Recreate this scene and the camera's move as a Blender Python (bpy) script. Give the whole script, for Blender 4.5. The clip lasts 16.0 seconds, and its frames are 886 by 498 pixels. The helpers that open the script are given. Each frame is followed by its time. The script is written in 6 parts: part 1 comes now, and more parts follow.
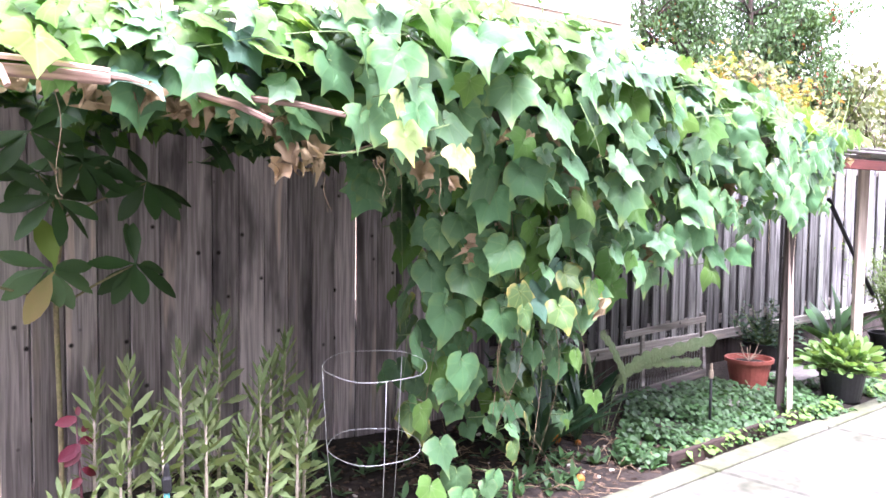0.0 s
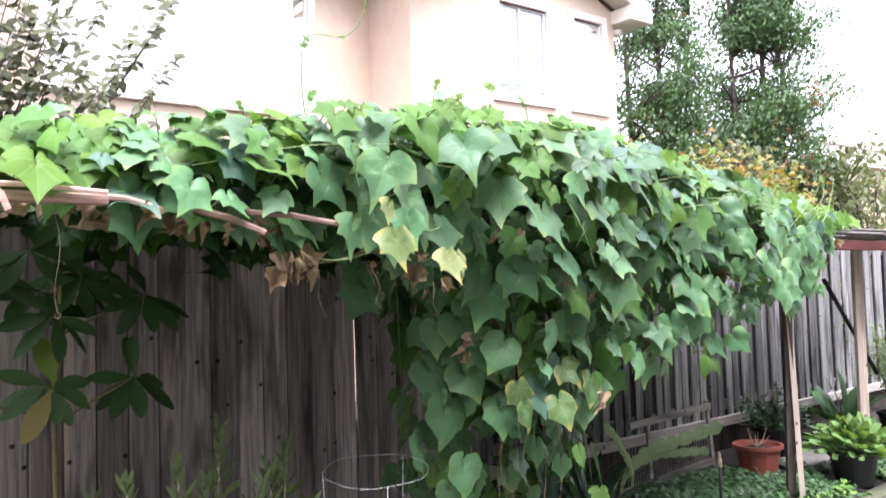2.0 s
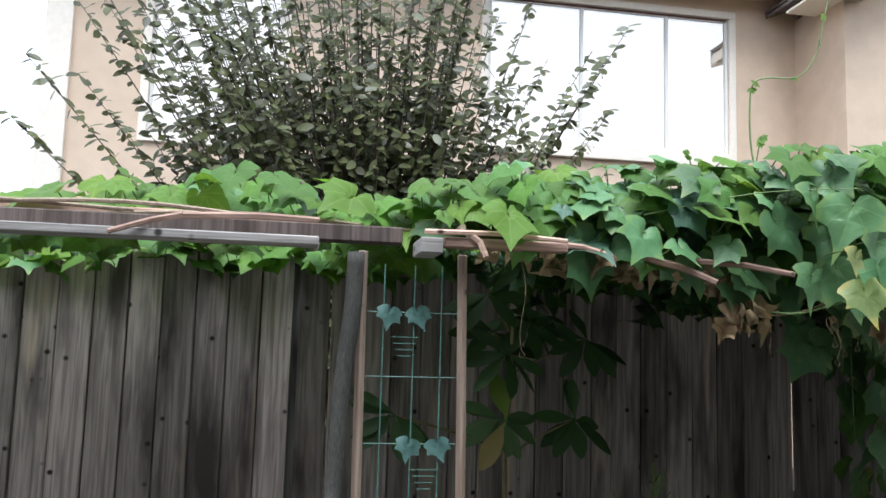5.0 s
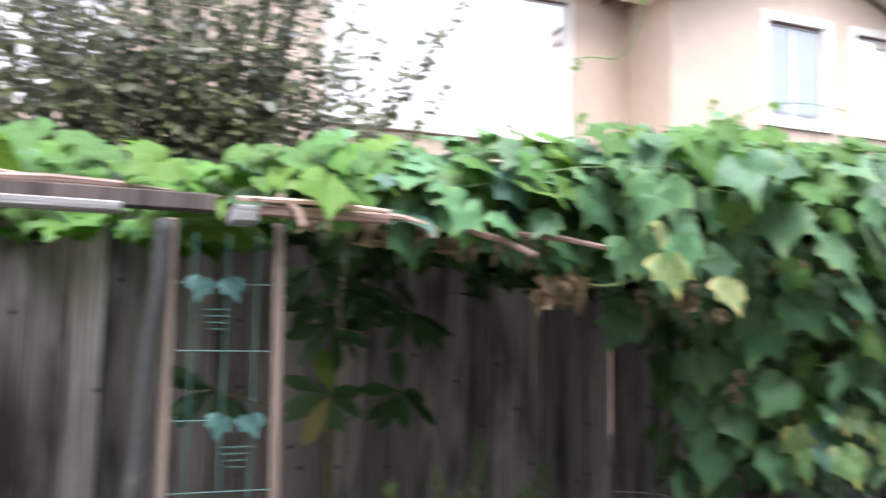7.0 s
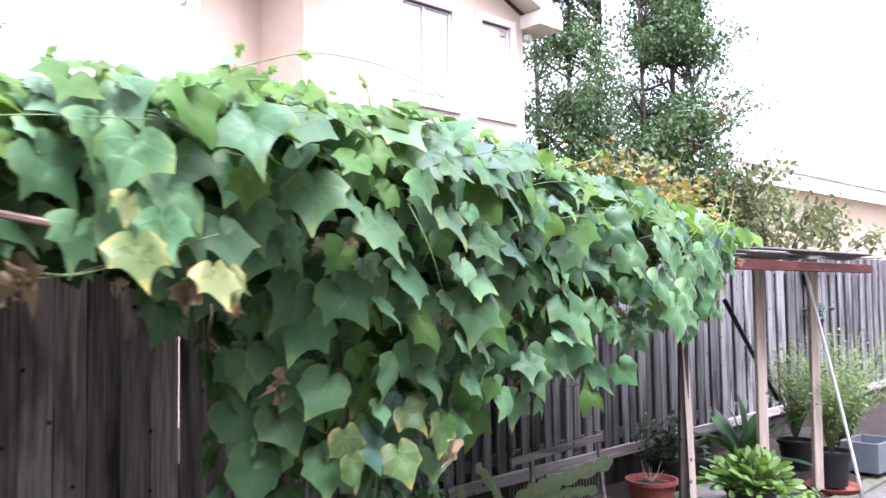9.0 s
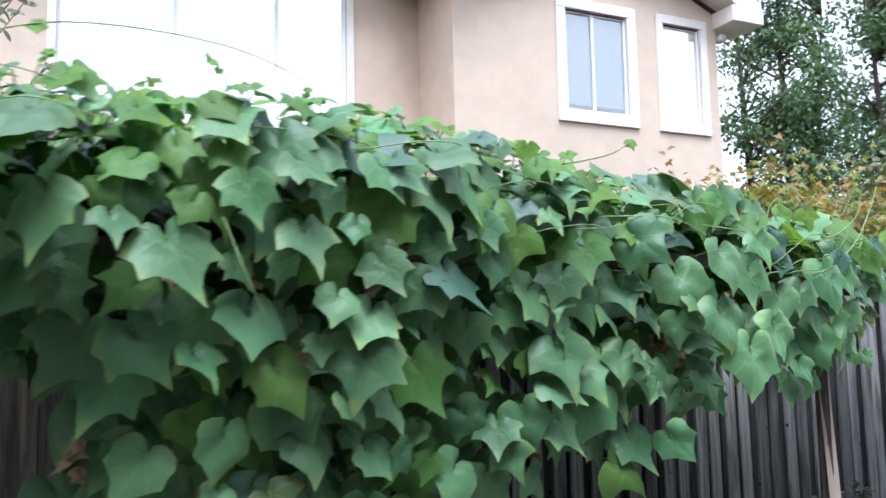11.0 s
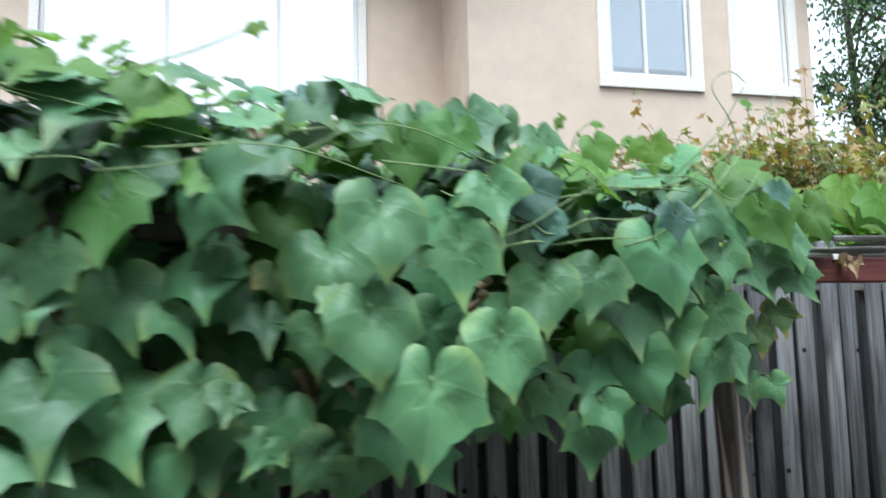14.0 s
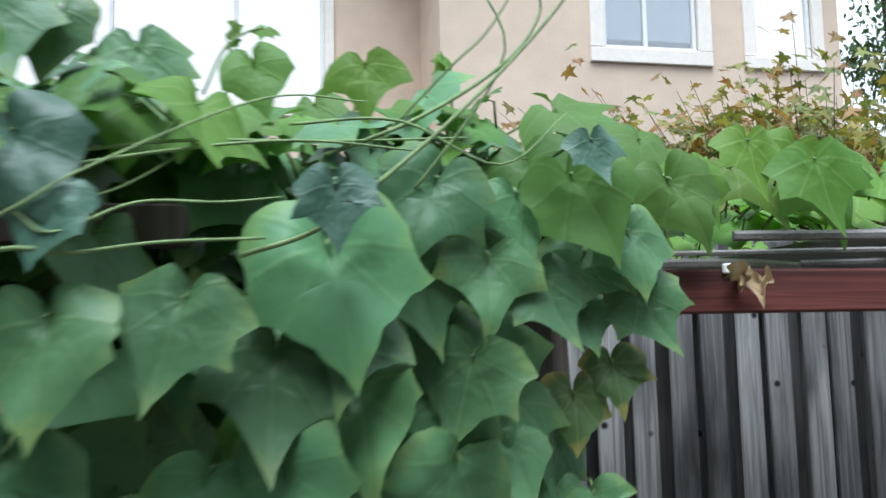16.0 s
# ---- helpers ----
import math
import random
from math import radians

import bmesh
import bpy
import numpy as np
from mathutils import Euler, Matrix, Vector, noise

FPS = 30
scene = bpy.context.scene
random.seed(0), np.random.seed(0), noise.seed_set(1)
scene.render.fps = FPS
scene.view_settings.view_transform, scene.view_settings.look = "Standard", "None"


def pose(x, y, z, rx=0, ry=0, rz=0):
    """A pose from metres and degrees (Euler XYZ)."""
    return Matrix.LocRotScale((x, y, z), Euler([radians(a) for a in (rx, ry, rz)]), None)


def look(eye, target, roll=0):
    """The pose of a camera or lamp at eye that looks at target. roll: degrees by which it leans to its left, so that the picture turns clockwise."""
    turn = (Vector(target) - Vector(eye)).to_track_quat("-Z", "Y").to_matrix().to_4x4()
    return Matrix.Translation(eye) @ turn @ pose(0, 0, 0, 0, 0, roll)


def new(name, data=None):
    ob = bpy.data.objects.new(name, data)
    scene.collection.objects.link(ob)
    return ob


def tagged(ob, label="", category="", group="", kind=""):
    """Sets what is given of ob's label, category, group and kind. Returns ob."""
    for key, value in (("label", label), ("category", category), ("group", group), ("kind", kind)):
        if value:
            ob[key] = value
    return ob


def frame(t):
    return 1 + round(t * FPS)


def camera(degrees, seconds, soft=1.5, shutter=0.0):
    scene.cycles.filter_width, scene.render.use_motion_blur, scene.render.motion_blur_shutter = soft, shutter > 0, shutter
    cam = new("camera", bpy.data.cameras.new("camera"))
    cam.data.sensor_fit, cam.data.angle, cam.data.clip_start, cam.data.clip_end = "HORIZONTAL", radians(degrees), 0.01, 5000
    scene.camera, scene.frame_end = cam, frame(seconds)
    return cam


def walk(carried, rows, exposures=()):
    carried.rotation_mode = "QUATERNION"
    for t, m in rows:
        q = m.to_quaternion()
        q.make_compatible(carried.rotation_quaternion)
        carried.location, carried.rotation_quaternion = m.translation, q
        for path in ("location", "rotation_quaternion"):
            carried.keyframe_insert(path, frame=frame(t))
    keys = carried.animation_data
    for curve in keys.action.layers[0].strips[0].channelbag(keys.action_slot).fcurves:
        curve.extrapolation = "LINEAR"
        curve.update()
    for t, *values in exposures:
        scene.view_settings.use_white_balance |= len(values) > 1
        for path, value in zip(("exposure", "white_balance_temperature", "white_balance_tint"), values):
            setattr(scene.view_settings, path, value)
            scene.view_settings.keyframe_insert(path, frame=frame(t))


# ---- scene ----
cam = camera(56.1, 16.0, shutter=0.8)
PATH = [
    (0, (0.194, 0.048, 1.628), (1.41, 1.631, 1.505), 0.7),
    (0.5, (0.185, 0.037, 1.63), (1.399, 1.624, 1.542), 0.6),
    (1, (0.184, 0.023, 1.631), (1.399, 1.611, 1.587), 0.1),
    (1.5, (0.182, -0.002, 1.647), (1.39, 1.592, 1.679), -1.0),
    (2, (0.19, -0.004, 1.659), (1.406, 1.58, 1.76), -1.7),
    (2.5, (0.19, -0.013, 1.666), (1.422, 1.555, 1.826), -1.9),
    (3, (0.18, -0.036, 1.663), (1.376, 1.555, 1.865), -2.2),
    (3.5, (0.148, -0.033, 1.663), (1.172, 1.671, 1.886), -1.5),
    (4, (0.108, -0.002, 1.661), (0.869, 1.833, 1.892), -0.3),
    (4.5, (0.066, 0.03, 1.654), (0.527, 1.962, 1.891), 0.8),
    (4.7, (0.048, 0.04, 1.651), (0.397, 1.996, 1.883), 1.6),
    (6.8, (0.126, 0.057, 1.643), (0.705, 1.963, 1.824), 1.9),
    (7, (0.152, 0.081, 1.643), (0.854, 1.945, 1.817), 1.3),
    (7.5, (0.249, 0.082, 1.649), (1.198, 1.838, 1.779), 0.7),
    (8, (0.4, 0.113, 1.66), (1.59, 1.718, 1.747), 0.3),
    (8.5, (0.651, 0.227, 1.688), (1.991, 1.708, 1.802), -0.5),
    (8.7, (0.765, 0.282, 1.704), (2.137, 1.732, 1.819), -0.8),
    (10.8, (2.354, 0.419, 1.713), (3.262, 2.189, 1.92), -1.0),
    (11, (2.494, 0.378, 1.718), (3.343, 2.176, 1.931), -1.2),
    (11.5, (2.796, 0.371, 1.716), (3.613, 2.182, 1.944), -1.5),
    (12, (3.132, 0.428, 1.727), (3.923, 2.25, 1.962), -1.2),
    (12.5, (3.521, 0.51, 1.737), (4.23, 2.365, 1.968), -0.1),
    (13, (3.85, 0.7, 1.73), (4.517, 2.568, 1.986), -0.8),
    (13.5, (4.155, 0.886, 1.732), (4.762, 2.773, 2.001), -1.2),
    (14, (4.471, 1.061, 1.733), (4.969, 2.985, 1.954), -1.3),
    (14.5, (4.724, 1.3, 1.737), (5.257, 3.218, 1.933), -2.1),
    (15, (4.961, 1.517, 1.761), (5.554, 3.416, 1.96), -2.4),
    (15.5, (5.257, 1.665, 1.785), (5.691, 3.604, 2.014), -1.8),
    (16, (5.433, 1.845, 1.847), (5.826, 3.795, 2.058), -1.2),
]
walk(cam, [(t, look(eye, target, roll)) for t, eye, target, roll in PATH],
     exposures=[(0, 2.61, 5700, 31), (1, 2.61, 5700, 31), (1.5, 2.21, 5750, 29), (2, 1.48, 5850, 21), (2.5, 0.86, 5750, 17), (3, 0.38, 5750, 11), (4.5, 0.42, 5750, 8), (7, 1.08, 5700, 16), (7.5, 1.52, 5600, 20), (8, 1.74, 5600, 28), (8.7, 1.6, 5600, 28), (10.8, 0.72, 5350, 14), (12.5, 0.7, 5300, 8), (14, 0.5, 5350, 5), (16, 0.3, 5430, 6)])


# ==== light ====
world = bpy.data.worlds.new("overcast")
scene.world = world
world.use_nodes = True
wn = world.node_tree.nodes
sky = wn.new("ShaderNodeTexSky")
sky.sky_type = "NISHITA"
sky.sun_disc = False
sky.sun_elevation = radians(68)
sky.sun_rotation = radians(200)
sky.air_density, sky.dust_density, sky.ozone_density = 1.0, 4.0, 1.0
veil = wn.new("ShaderNodeMix")
veil.data_type = "RGBA"
veil.inputs[0].default_value = 0.82
veil.inputs[7].default_value = (9.5, 9.4, 9.4, 1)
world.node_tree.links.new(sky.outputs[0], veil.inputs[6])
world.node_tree.links.new(veil.outputs[2], wn["Background"].inputs[0])
wn["Background"].inputs[1].default_value = 0.15

sun = new("sun", bpy.data.lights.new("sun", "SUN"))
sun.data.energy, sun.data.angle, sun.data.color = 3.5, radians(36), (1.0, 0.965, 0.92)
sun.matrix_world = look((1, -2.2, 16), (3, 4, 0))


# ==== materials ====
def mat(name, base, rough=0.7, metal=0.0, vary=0.25, scale=6.0, bump=0.0, bump_scale=60.0, stretch=(1, 1, 1),
        second=None, spec=0.4, coords="Object", island=0.0, hue=0.0):
    """A surface with two scales of variation in tone, a fine relief, and a second tone in patches."""
    m = bpy.data.materials.new(name)
    m.use_nodes = True
    n, l = m.node_tree.nodes, m.node_tree.links
    p = n["Principled BSDF"]
    p.inputs["Roughness"].default_value, p.inputs["Metallic"].default_value = rough, metal
    p.inputs["Specular IOR Level"].default_value = spec
    tc, mp = n.new("ShaderNodeTexCoord"), n.new("ShaderNodeMapping")
    mp.inputs["Scale"].default_value = stretch
    l.new(tc.outputs[coords], mp.inputs[0])
    big, fine = n.new("ShaderNodeTexNoise"), n.new("ShaderNodeTexNoise")
    big.inputs["Scale"].default_value, fine.inputs["Scale"].default_value = scale, scale * 9
    big.inputs["Detail"].default_value, fine.inputs["Detail"].default_value = 4, 5
    if island:
        info, geo, add = n.new("ShaderNodeObjectInfo"), n.new("ShaderNodeNewGeometry"), n.new("ShaderNodeMath")
        l.new(info.outputs["Random"], add.inputs[0]), l.new(geo.outputs["Random Per Island"], add.inputs[1])
        fr = n.new("ShaderNodeMath")
        fr.operation = "FRACT"
        l.new(add.outputs[0], fr.inputs[0])
        shift, off = n.new("ShaderNodeVectorMath"), n.new("ShaderNodeMath")
        off.operation = "MULTIPLY"
        off.inputs[1].default_value = 40
        l.new(add.outputs[0], off.inputs[0]), l.new(mp.outputs[0], shift.inputs[0]), l.new(off.outputs[0], shift.inputs[1])
        source = shift.outputs[0]
    else:
        source = mp.outputs[0]
    l.new(source, big.inputs["Vector"]), l.new(source, fine.inputs["Vector"])
    mixer = n.new("ShaderNodeMix")
    mixer.data_type = "RGBA"
    other = second or [c * (1 - vary) for c in base]
    mixer.inputs[6].default_value, mixer.inputs[7].default_value = (*base, 1), (*other, 1)
    ramp = n.new("ShaderNodeMapRange")
    ramp.inputs[1].default_value, ramp.inputs[2].default_value = 0.35, 0.68
    l.new(big.outputs[0], ramp.inputs[0]), l.new(ramp.outputs[0], mixer.inputs[0])
    hsv = n.new("ShaderNodeHueSaturation")
    tone = n.new("ShaderNodeMapRange")
    tone.inputs[1].default_value, tone.inputs[2].default_value = 0.3, 0.7
    tone.inputs[3].default_value, tone.inputs[4].default_value = 1 - vary, 1 + vary
    l.new(fine.outputs[0], tone.inputs[0])
    l.new(mixer.outputs[2], hsv.inputs["Color"])
    if island:
        lift, mul = n.new("ShaderNodeMapRange"), n.new("ShaderNodeMath")
        lift.inputs[3].default_value, lift.inputs[4].default_value = 1 - island, 1 + island
        mul.operation = "MULTIPLY"
        l.new(fr.outputs[0], lift.inputs[0]), l.new(lift.outputs[0], mul.inputs[0]), l.new(tone.outputs[0], mul.inputs[1])
        l.new(mul.outputs[0], hsv.inputs["Value"])
        if hue:
            turn = n.new("ShaderNodeMapRange")
            turn.inputs[3].default_value, turn.inputs[4].default_value = 0.5 - hue, 0.5 + hue
            l.new(fr.outputs[0], turn.inputs[0]), l.new(turn.outputs[0], hsv.inputs["Hue"])
    else:
        l.new(tone.outputs[0], hsv.inputs["Value"])
    l.new(hsv.outputs[0], p.inputs["Base Color"])
    if bump:
        b, bt = n.new("ShaderNodeBump"), n.new("ShaderNodeTexNoise")
        bt.inputs["Scale"].default_value, bt.inputs["Detail"].default_value = bump_scale, 4
        b.inputs["Strength"].default_value, b.inputs["Distance"].default_value = bump, 0.01
        l.new(source, bt.inputs["Vector"]), l.new(bt.outputs[0], b.inputs["Height"]), l.new(b.outputs[0], p.inputs["Normal"])
    return m


def leafy(name, base, second, rough=0.45, glow=0.35, value=0.3, hue=0.02, veins=0.0, vein=(0.35, 0.45, 0.16), edge=None, spec=0.5):
    """A leaf: thin, lets light through, each one with its own tone; veins run out from the foot of the blade (its UV origin)."""
    m = bpy.data.materials.new(name)
    m.use_nodes = True
    n, l = m.node_tree.nodes, m.node_tree.links
    p = n["Principled BSDF"]
    p.inputs["Roughness"].default_value, p.inputs["Specular IOR Level"].default_value = rough, spec

    def math2(op, a, b=None, c=None):
        k = n.new("ShaderNodeMath")
        k.operation = op
        for i, v in enumerate((a, b, c)):
            if v is None:
                continue
            if isinstance(v, (int, float)):
                k.inputs[i].default_value = v
            else:
                l.new(v, k.inputs[i])
        return k.outputs[0]

    info, geo = n.new("ShaderNodeObjectInfo"), n.new("ShaderNodeNewGeometry")
    both = math2("ADD", info.outputs["Random"], geo.outputs["Random Per Island"])
    r1 = math2("FRACT", both)
    r2 = math2("FRACT", math2("MULTIPLY", both, 7.31))
    uv, sep = n.new("ShaderNodeTexCoord"), n.new("ShaderNodeSeparateXYZ")
    l.new(uv.outputs["UV"], sep.inputs[0])
    spots = n.new("ShaderNodeTexNoise")
    spots.inputs["Scale"].default_value, spots.inputs["Detail"].default_value = 5, 4
    place = n.new("ShaderNodeVectorMath")
    l.new(uv.outputs["UV"], place.inputs[0])
    l.new(math2("MULTIPLY", both, 31.7), place.inputs[1])
    l.new(place.outputs[0], spots.inputs["Vector"])
    mixer = n.new("ShaderNodeMix")
    mixer.data_type = "RGBA"
    mixer.inputs[6].default_value, mixer.inputs[7].default_value = (*base, 1), (*second, 1)
    l.new(math2("MULTIPLY_ADD", spots.outputs[0], 0.7, math2("MULTIPLY_ADD", r2, 0.9, -0.4)), mixer.inputs[0])
    colour = mixer.outputs[2]
    if edge:
        rim = n.new("ShaderNodeMix")
        rim.data_type = "RGBA"
        rim.inputs[7].default_value = (*edge, 1)
        far = math2("POWER", math2("ADD", math2("MULTIPLY", sep.outputs[0], sep.outputs[0]),
                                   math2("POWER", math2("ADD", sep.outputs[1], 0.2), 2)), 0.5)
        k = n.new("ShaderNodeMapRange")
        k.inputs[1].default_value, k.inputs[2].default_value = 0.6, 0.76
        l.new(math2("MULTIPLY_ADD", spots.outputs[0], 0.35, far), k.inputs[0])
        l.new(k.outputs[0], rim.inputs[0]), l.new(colour, rim.inputs[6])
        colour = rim.outputs[2]
    height = spots.outputs[0]
    if veins:
        lines = None
        for a in (0, 38, -38, 78, -78, 128, -128):
            s, c = math.sin(radians(a)), -math.cos(radians(a))
            along = math2("ADD", math2("MULTIPLY", sep.outputs[0], s), math2("MULTIPLY", sep.outputs[1], c))
            off = math2("ABSOLUTE", math2("SUBTRACT", math2("MULTIPLY", sep.outputs[0], c), math2("MULTIPLY", sep.outputs[1], s)))
            d = math2("ADD", off, math2("MULTIPLY", math2("LESS_THAN", along, 0), 9))
            lines = d if lines is None else math2("MINIMUM", lines, d)
        k = n.new("ShaderNodeMapRange")
        k.inputs[1].default_value, k.inputs[2].default_value, k.inputs[3].default_value, k.inputs[4].default_value = 0.004, 0.026, 1, 0
        l.new(lines, k.inputs[0])
        w = n.new("ShaderNodeMix")
        w.data_type = "RGBA"
        w.inputs[7].default_value = (*vein, 1)
        l.new(math2("MULTIPLY", k.outputs[0], veins), w.inputs[0]), l.new(colour, w.inputs[6])
        colour = w.outputs[2]
        net = n.new("ShaderNodeTexVoronoi")
        net.inputs["Scale"].default_value = 13
        l.new(uv.outputs["UV"], net.inputs["Vector"])
        height = math2("ADD", math2("MULTIPLY", k.outputs[0], -0.35), math2("MULTIPLY", net.outputs["Distance"], -0.55))
    b = n.new("ShaderNodeBump")
    b.inputs["Strength"].default_value, b.inputs["Distance"].default_value = 0.24, 0.005
    l.new(height, b.inputs["Height"]), l.new(b.outputs[0], p.inputs["Normal"])
    hsv, v, h = n.new("ShaderNodeHueSaturation"), n.new("ShaderNodeMapRange"), n.new("ShaderNodeMapRange")
    v.inputs[3].default_value, v.inputs[4].default_value = 1 - value, 1 + value
    h.inputs[3].default_value, h.inputs[4].default_value = 0.5 - hue, 0.5 + hue
    l.new(r1, v.inputs[0]), l.new(r2, h.inputs[0])
    l.new(v.outputs[0], hsv.inputs["Value"]), l.new(h.outputs[0], hsv.inputs["Hue"]), l.new(colour, hsv.inputs["Color"])
    l.new(hsv.outputs[0], p.inputs["Base Color"])
    through_light, add = n.new("ShaderNodeBsdfTranslucent"), n.new("ShaderNodeMixShader")
    warm = n.new("ShaderNodeMix")
    warm.data_type, warm.blend_type = "RGBA", "MULTIPLY"
    warm.inputs[0].default_value, warm.inputs[7].default_value = 1.0, (1.15, 1.08, 0.55, 1)
    l.new(hsv.outputs[0], warm.inputs[6]), l.new(warm.outputs[2], through_light.inputs[0])
    add.inputs[0].default_value = glow
    l.new(p.outputs[0], add.inputs[1]), l.new(through_light.outputs[0], add.inputs[2])
    l.new(add.outputs[0], n["Material Output"].inputs[0])
    return m


def glass(name, mirror=0.6, tint=(0.93, 0.96, 0.97), rough=0.03):
    m = bpy.data.materials.new(name)
    m.use_nodes = True
    n, l = m.node_tree.nodes, m.node_tree.links
    n.remove(n["Principled BSDF"])
    clear, gloss, mx = n.new("ShaderNodeBsdfTransparent"), n.new("ShaderNodeBsdfGlossy"), n.new("ShaderNodeMixShader")
    clear.inputs[0].default_value = (*tint, 1)
    gloss.inputs["Roughness"].default_value = rough
    gloss.inputs["Color"].default_value = (0.97, 0.95, 0.915, 1)
    mx.inputs[0].default_value = mirror
    l.new(clear.outputs[0], mx.inputs[1]), l.new(gloss.outputs[0], mx.inputs[2])
    l.new(mx.outputs[0], n["Material Output"].inputs[0])
    return m


def weathered(name, pale, dark, stain, along=2, streak=(1.25, 1.15, 1.02)):
    """Grey weathered timber: grain along one axis, knots, dark runs of damp, each board its own tone."""
    m = bpy.data.materials.new(name)
    m.use_nodes = True
    n, l = m.node_tree.nodes, m.node_tree.links
    p = n["Principled BSDF"]
    p.inputs["Roughness"].default_value, p.inputs["Specular IOR Level"].default_value = 0.9, 0.15
    tc, info, geo = n.new("ShaderNodeTexCoord"), n.new("ShaderNodeObjectInfo"), n.new("ShaderNodeNewGeometry")
    both, fr, far, at = n.new("ShaderNodeMath"), n.new("ShaderNodeMath"), n.new("ShaderNodeMath"), n.new("ShaderNodeVectorMath")
    fr.operation, far.operation, far.inputs[1].default_value = "FRACT", "MULTIPLY", 53.0
    l.new(info.outputs["Random"], both.inputs[0]), l.new(geo.outputs["Random Per Island"], both.inputs[1])
    l.new(both.outputs[0], fr.inputs[0]), l.new(both.outputs[0], far.inputs[0])
    l.new(tc.outputs["Object"], at.inputs[0]), l.new(far.outputs[0], at.inputs[1])

    def noise_at(scale, stretch, detail=5, distort=0.0):
        mp, t = n.new("ShaderNodeMapping"), n.new("ShaderNodeTexNoise")
        s = [stretch, stretch, stretch]
        s[along] = 1
        mp.inputs["Scale"].default_value = s
        t.inputs["Scale"].default_value, t.inputs["Detail"].default_value, t.inputs["Distortion"].default_value = scale, detail, distort
        l.new(at.outputs[0], mp.inputs[0]), l.new(mp.outputs[0], t.inputs["Vector"])
        return t.outputs[0]

    def between(a, b, fac, lo=0.35, hi=0.65):
        k, x = n.new("ShaderNodeMapRange"), n.new("ShaderNodeMix")
        x.data_type = "RGBA"
        k.inputs[1].default_value, k.inputs[2].default_value = lo, hi
        l.new(fac, k.inputs[0]), l.new(k.outputs[0], x.inputs[0])
        for i, v in ((6, a), (7, b)):
            if isinstance(v, tuple):
                x.inputs[i].default_value = (*v, 1)
            else:
                l.new(v, x.inputs[i])
        return x.outputs[2]

    grain = noise_at(2.2, 26, 6, 0.6)
    body = between(pale, dark, grain, 0.4, 0.62)
    body = between(body, stain, noise_at(1.3, 5, 4), 0.5, 0.68)
    body = between(body, tuple(c * k for c, k in zip(pale, streak)), noise_at(1.1, 11, 3), 0.6, 0.74)
    knots = n.new("ShaderNodeTexVoronoi")
    knots.inputs["Scale"].default_value = 6.5
    mp = n.new("ShaderNodeMapping")
    s = [1.0, 1.0, 1.0]
    s[along] = 1.05
    mp.inputs["Scale"].default_value = s
    l.new(at.outputs[0], mp.inputs[0]), l.new(mp.outputs[0], knots.inputs["Vector"])
    body = between(tuple(c * 0.25 for c in stain), body, knots.outputs["Distance"], 0.05, 0.115)
    hsv, v = n.new("ShaderNodeHueSaturation"), n.new("ShaderNodeMapRange")
    v.inputs[3].default_value, v.inputs[4].default_value = 0.62, 1.38
    l.new(fr.outputs[0], v.inputs[0]), l.new(v.outputs[0], hsv.inputs["Value"]), l.new(body, hsv.inputs["Color"])
    l.new(hsv.outputs[0], p.inputs["Base Color"])
    b = n.new("ShaderNodeBump")
    b.inputs["Strength"].default_value, b.inputs["Distance"].default_value = 0.6, 0.006
    l.new(grain, b.inputs["Height"]), l.new(b.outputs[0], p.inputs["Normal"])
    return m


M_FENCE = weathered("fence_wood", (0.49, 0.43, 0.41), (0.275, 0.236, 0.228), (0.115, 0.1, 0.098))
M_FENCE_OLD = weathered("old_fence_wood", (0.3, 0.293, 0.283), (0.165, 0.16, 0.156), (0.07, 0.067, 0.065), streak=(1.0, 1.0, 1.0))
# rear boards: the shade inside the gaps is put into this dark tone
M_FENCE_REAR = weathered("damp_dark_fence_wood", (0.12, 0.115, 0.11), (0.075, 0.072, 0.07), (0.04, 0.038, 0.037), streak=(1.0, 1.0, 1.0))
M_FENCE_RAIL = weathered("fence_rail_wood", (0.42, 0.385, 0.35), (0.29, 0.26, 0.235), (0.18, 0.16, 0.145), along=0)
M_POST = weathered("post_wood", (0.48, 0.4, 0.33), (0.36, 0.29, 0.235), (0.25, 0.2, 0.17))
M_STAKE = weathered("stake_wood", (0.36, 0.28, 0.22), (0.24, 0.18, 0.14), (0.16, 0.12, 0.1))
M_POST_OLD = weathered("old_post_wood", (0.14, 0.115, 0.105), (0.085, 0.068, 0.06), (0.05, 0.04, 0.035))
M_EDGING = weathered("damp_brown_wood", (0.06, 0.042, 0.036), (0.04, 0.028, 0.024), (0.025, 0.018, 0.016), along=0)
M_PLANK_GREY = weathered("grey_plank_wood", (0.5, 0.475, 0.46), (0.33, 0.315, 0.3), (0.2, 0.19, 0.18), along=0)
M_PLANK_TAN = weathered("tan_plank_wood", (0.52, 0.36, 0.29), (0.36, 0.24, 0.19), (0.24, 0.16, 0.13), along=0)
M_RED_BEAM = weathered("red_stained_wood", (0.15, 0.052, 0.043), (0.1, 0.037, 0.033), (0.06, 0.026, 0.023), along=0)
M_GREENISH = weathered("green_painted_wood", (0.36, 0.37, 0.34), (0.27, 0.28, 0.26), (0.16, 0.17, 0.15))
M_CANE_GREY = mat("grey_cane", (0.27, 0.25, 0.235), 0.75, vary=0.3, scale=5, stretch=(3, 12, 12), bump=0.4, island=0.3)
M_CANE = mat("cane", (0.42, 0.33, 0.24), 0.7, vary=0.3, scale=5, stretch=(8, 8, 8), bump=0.3)
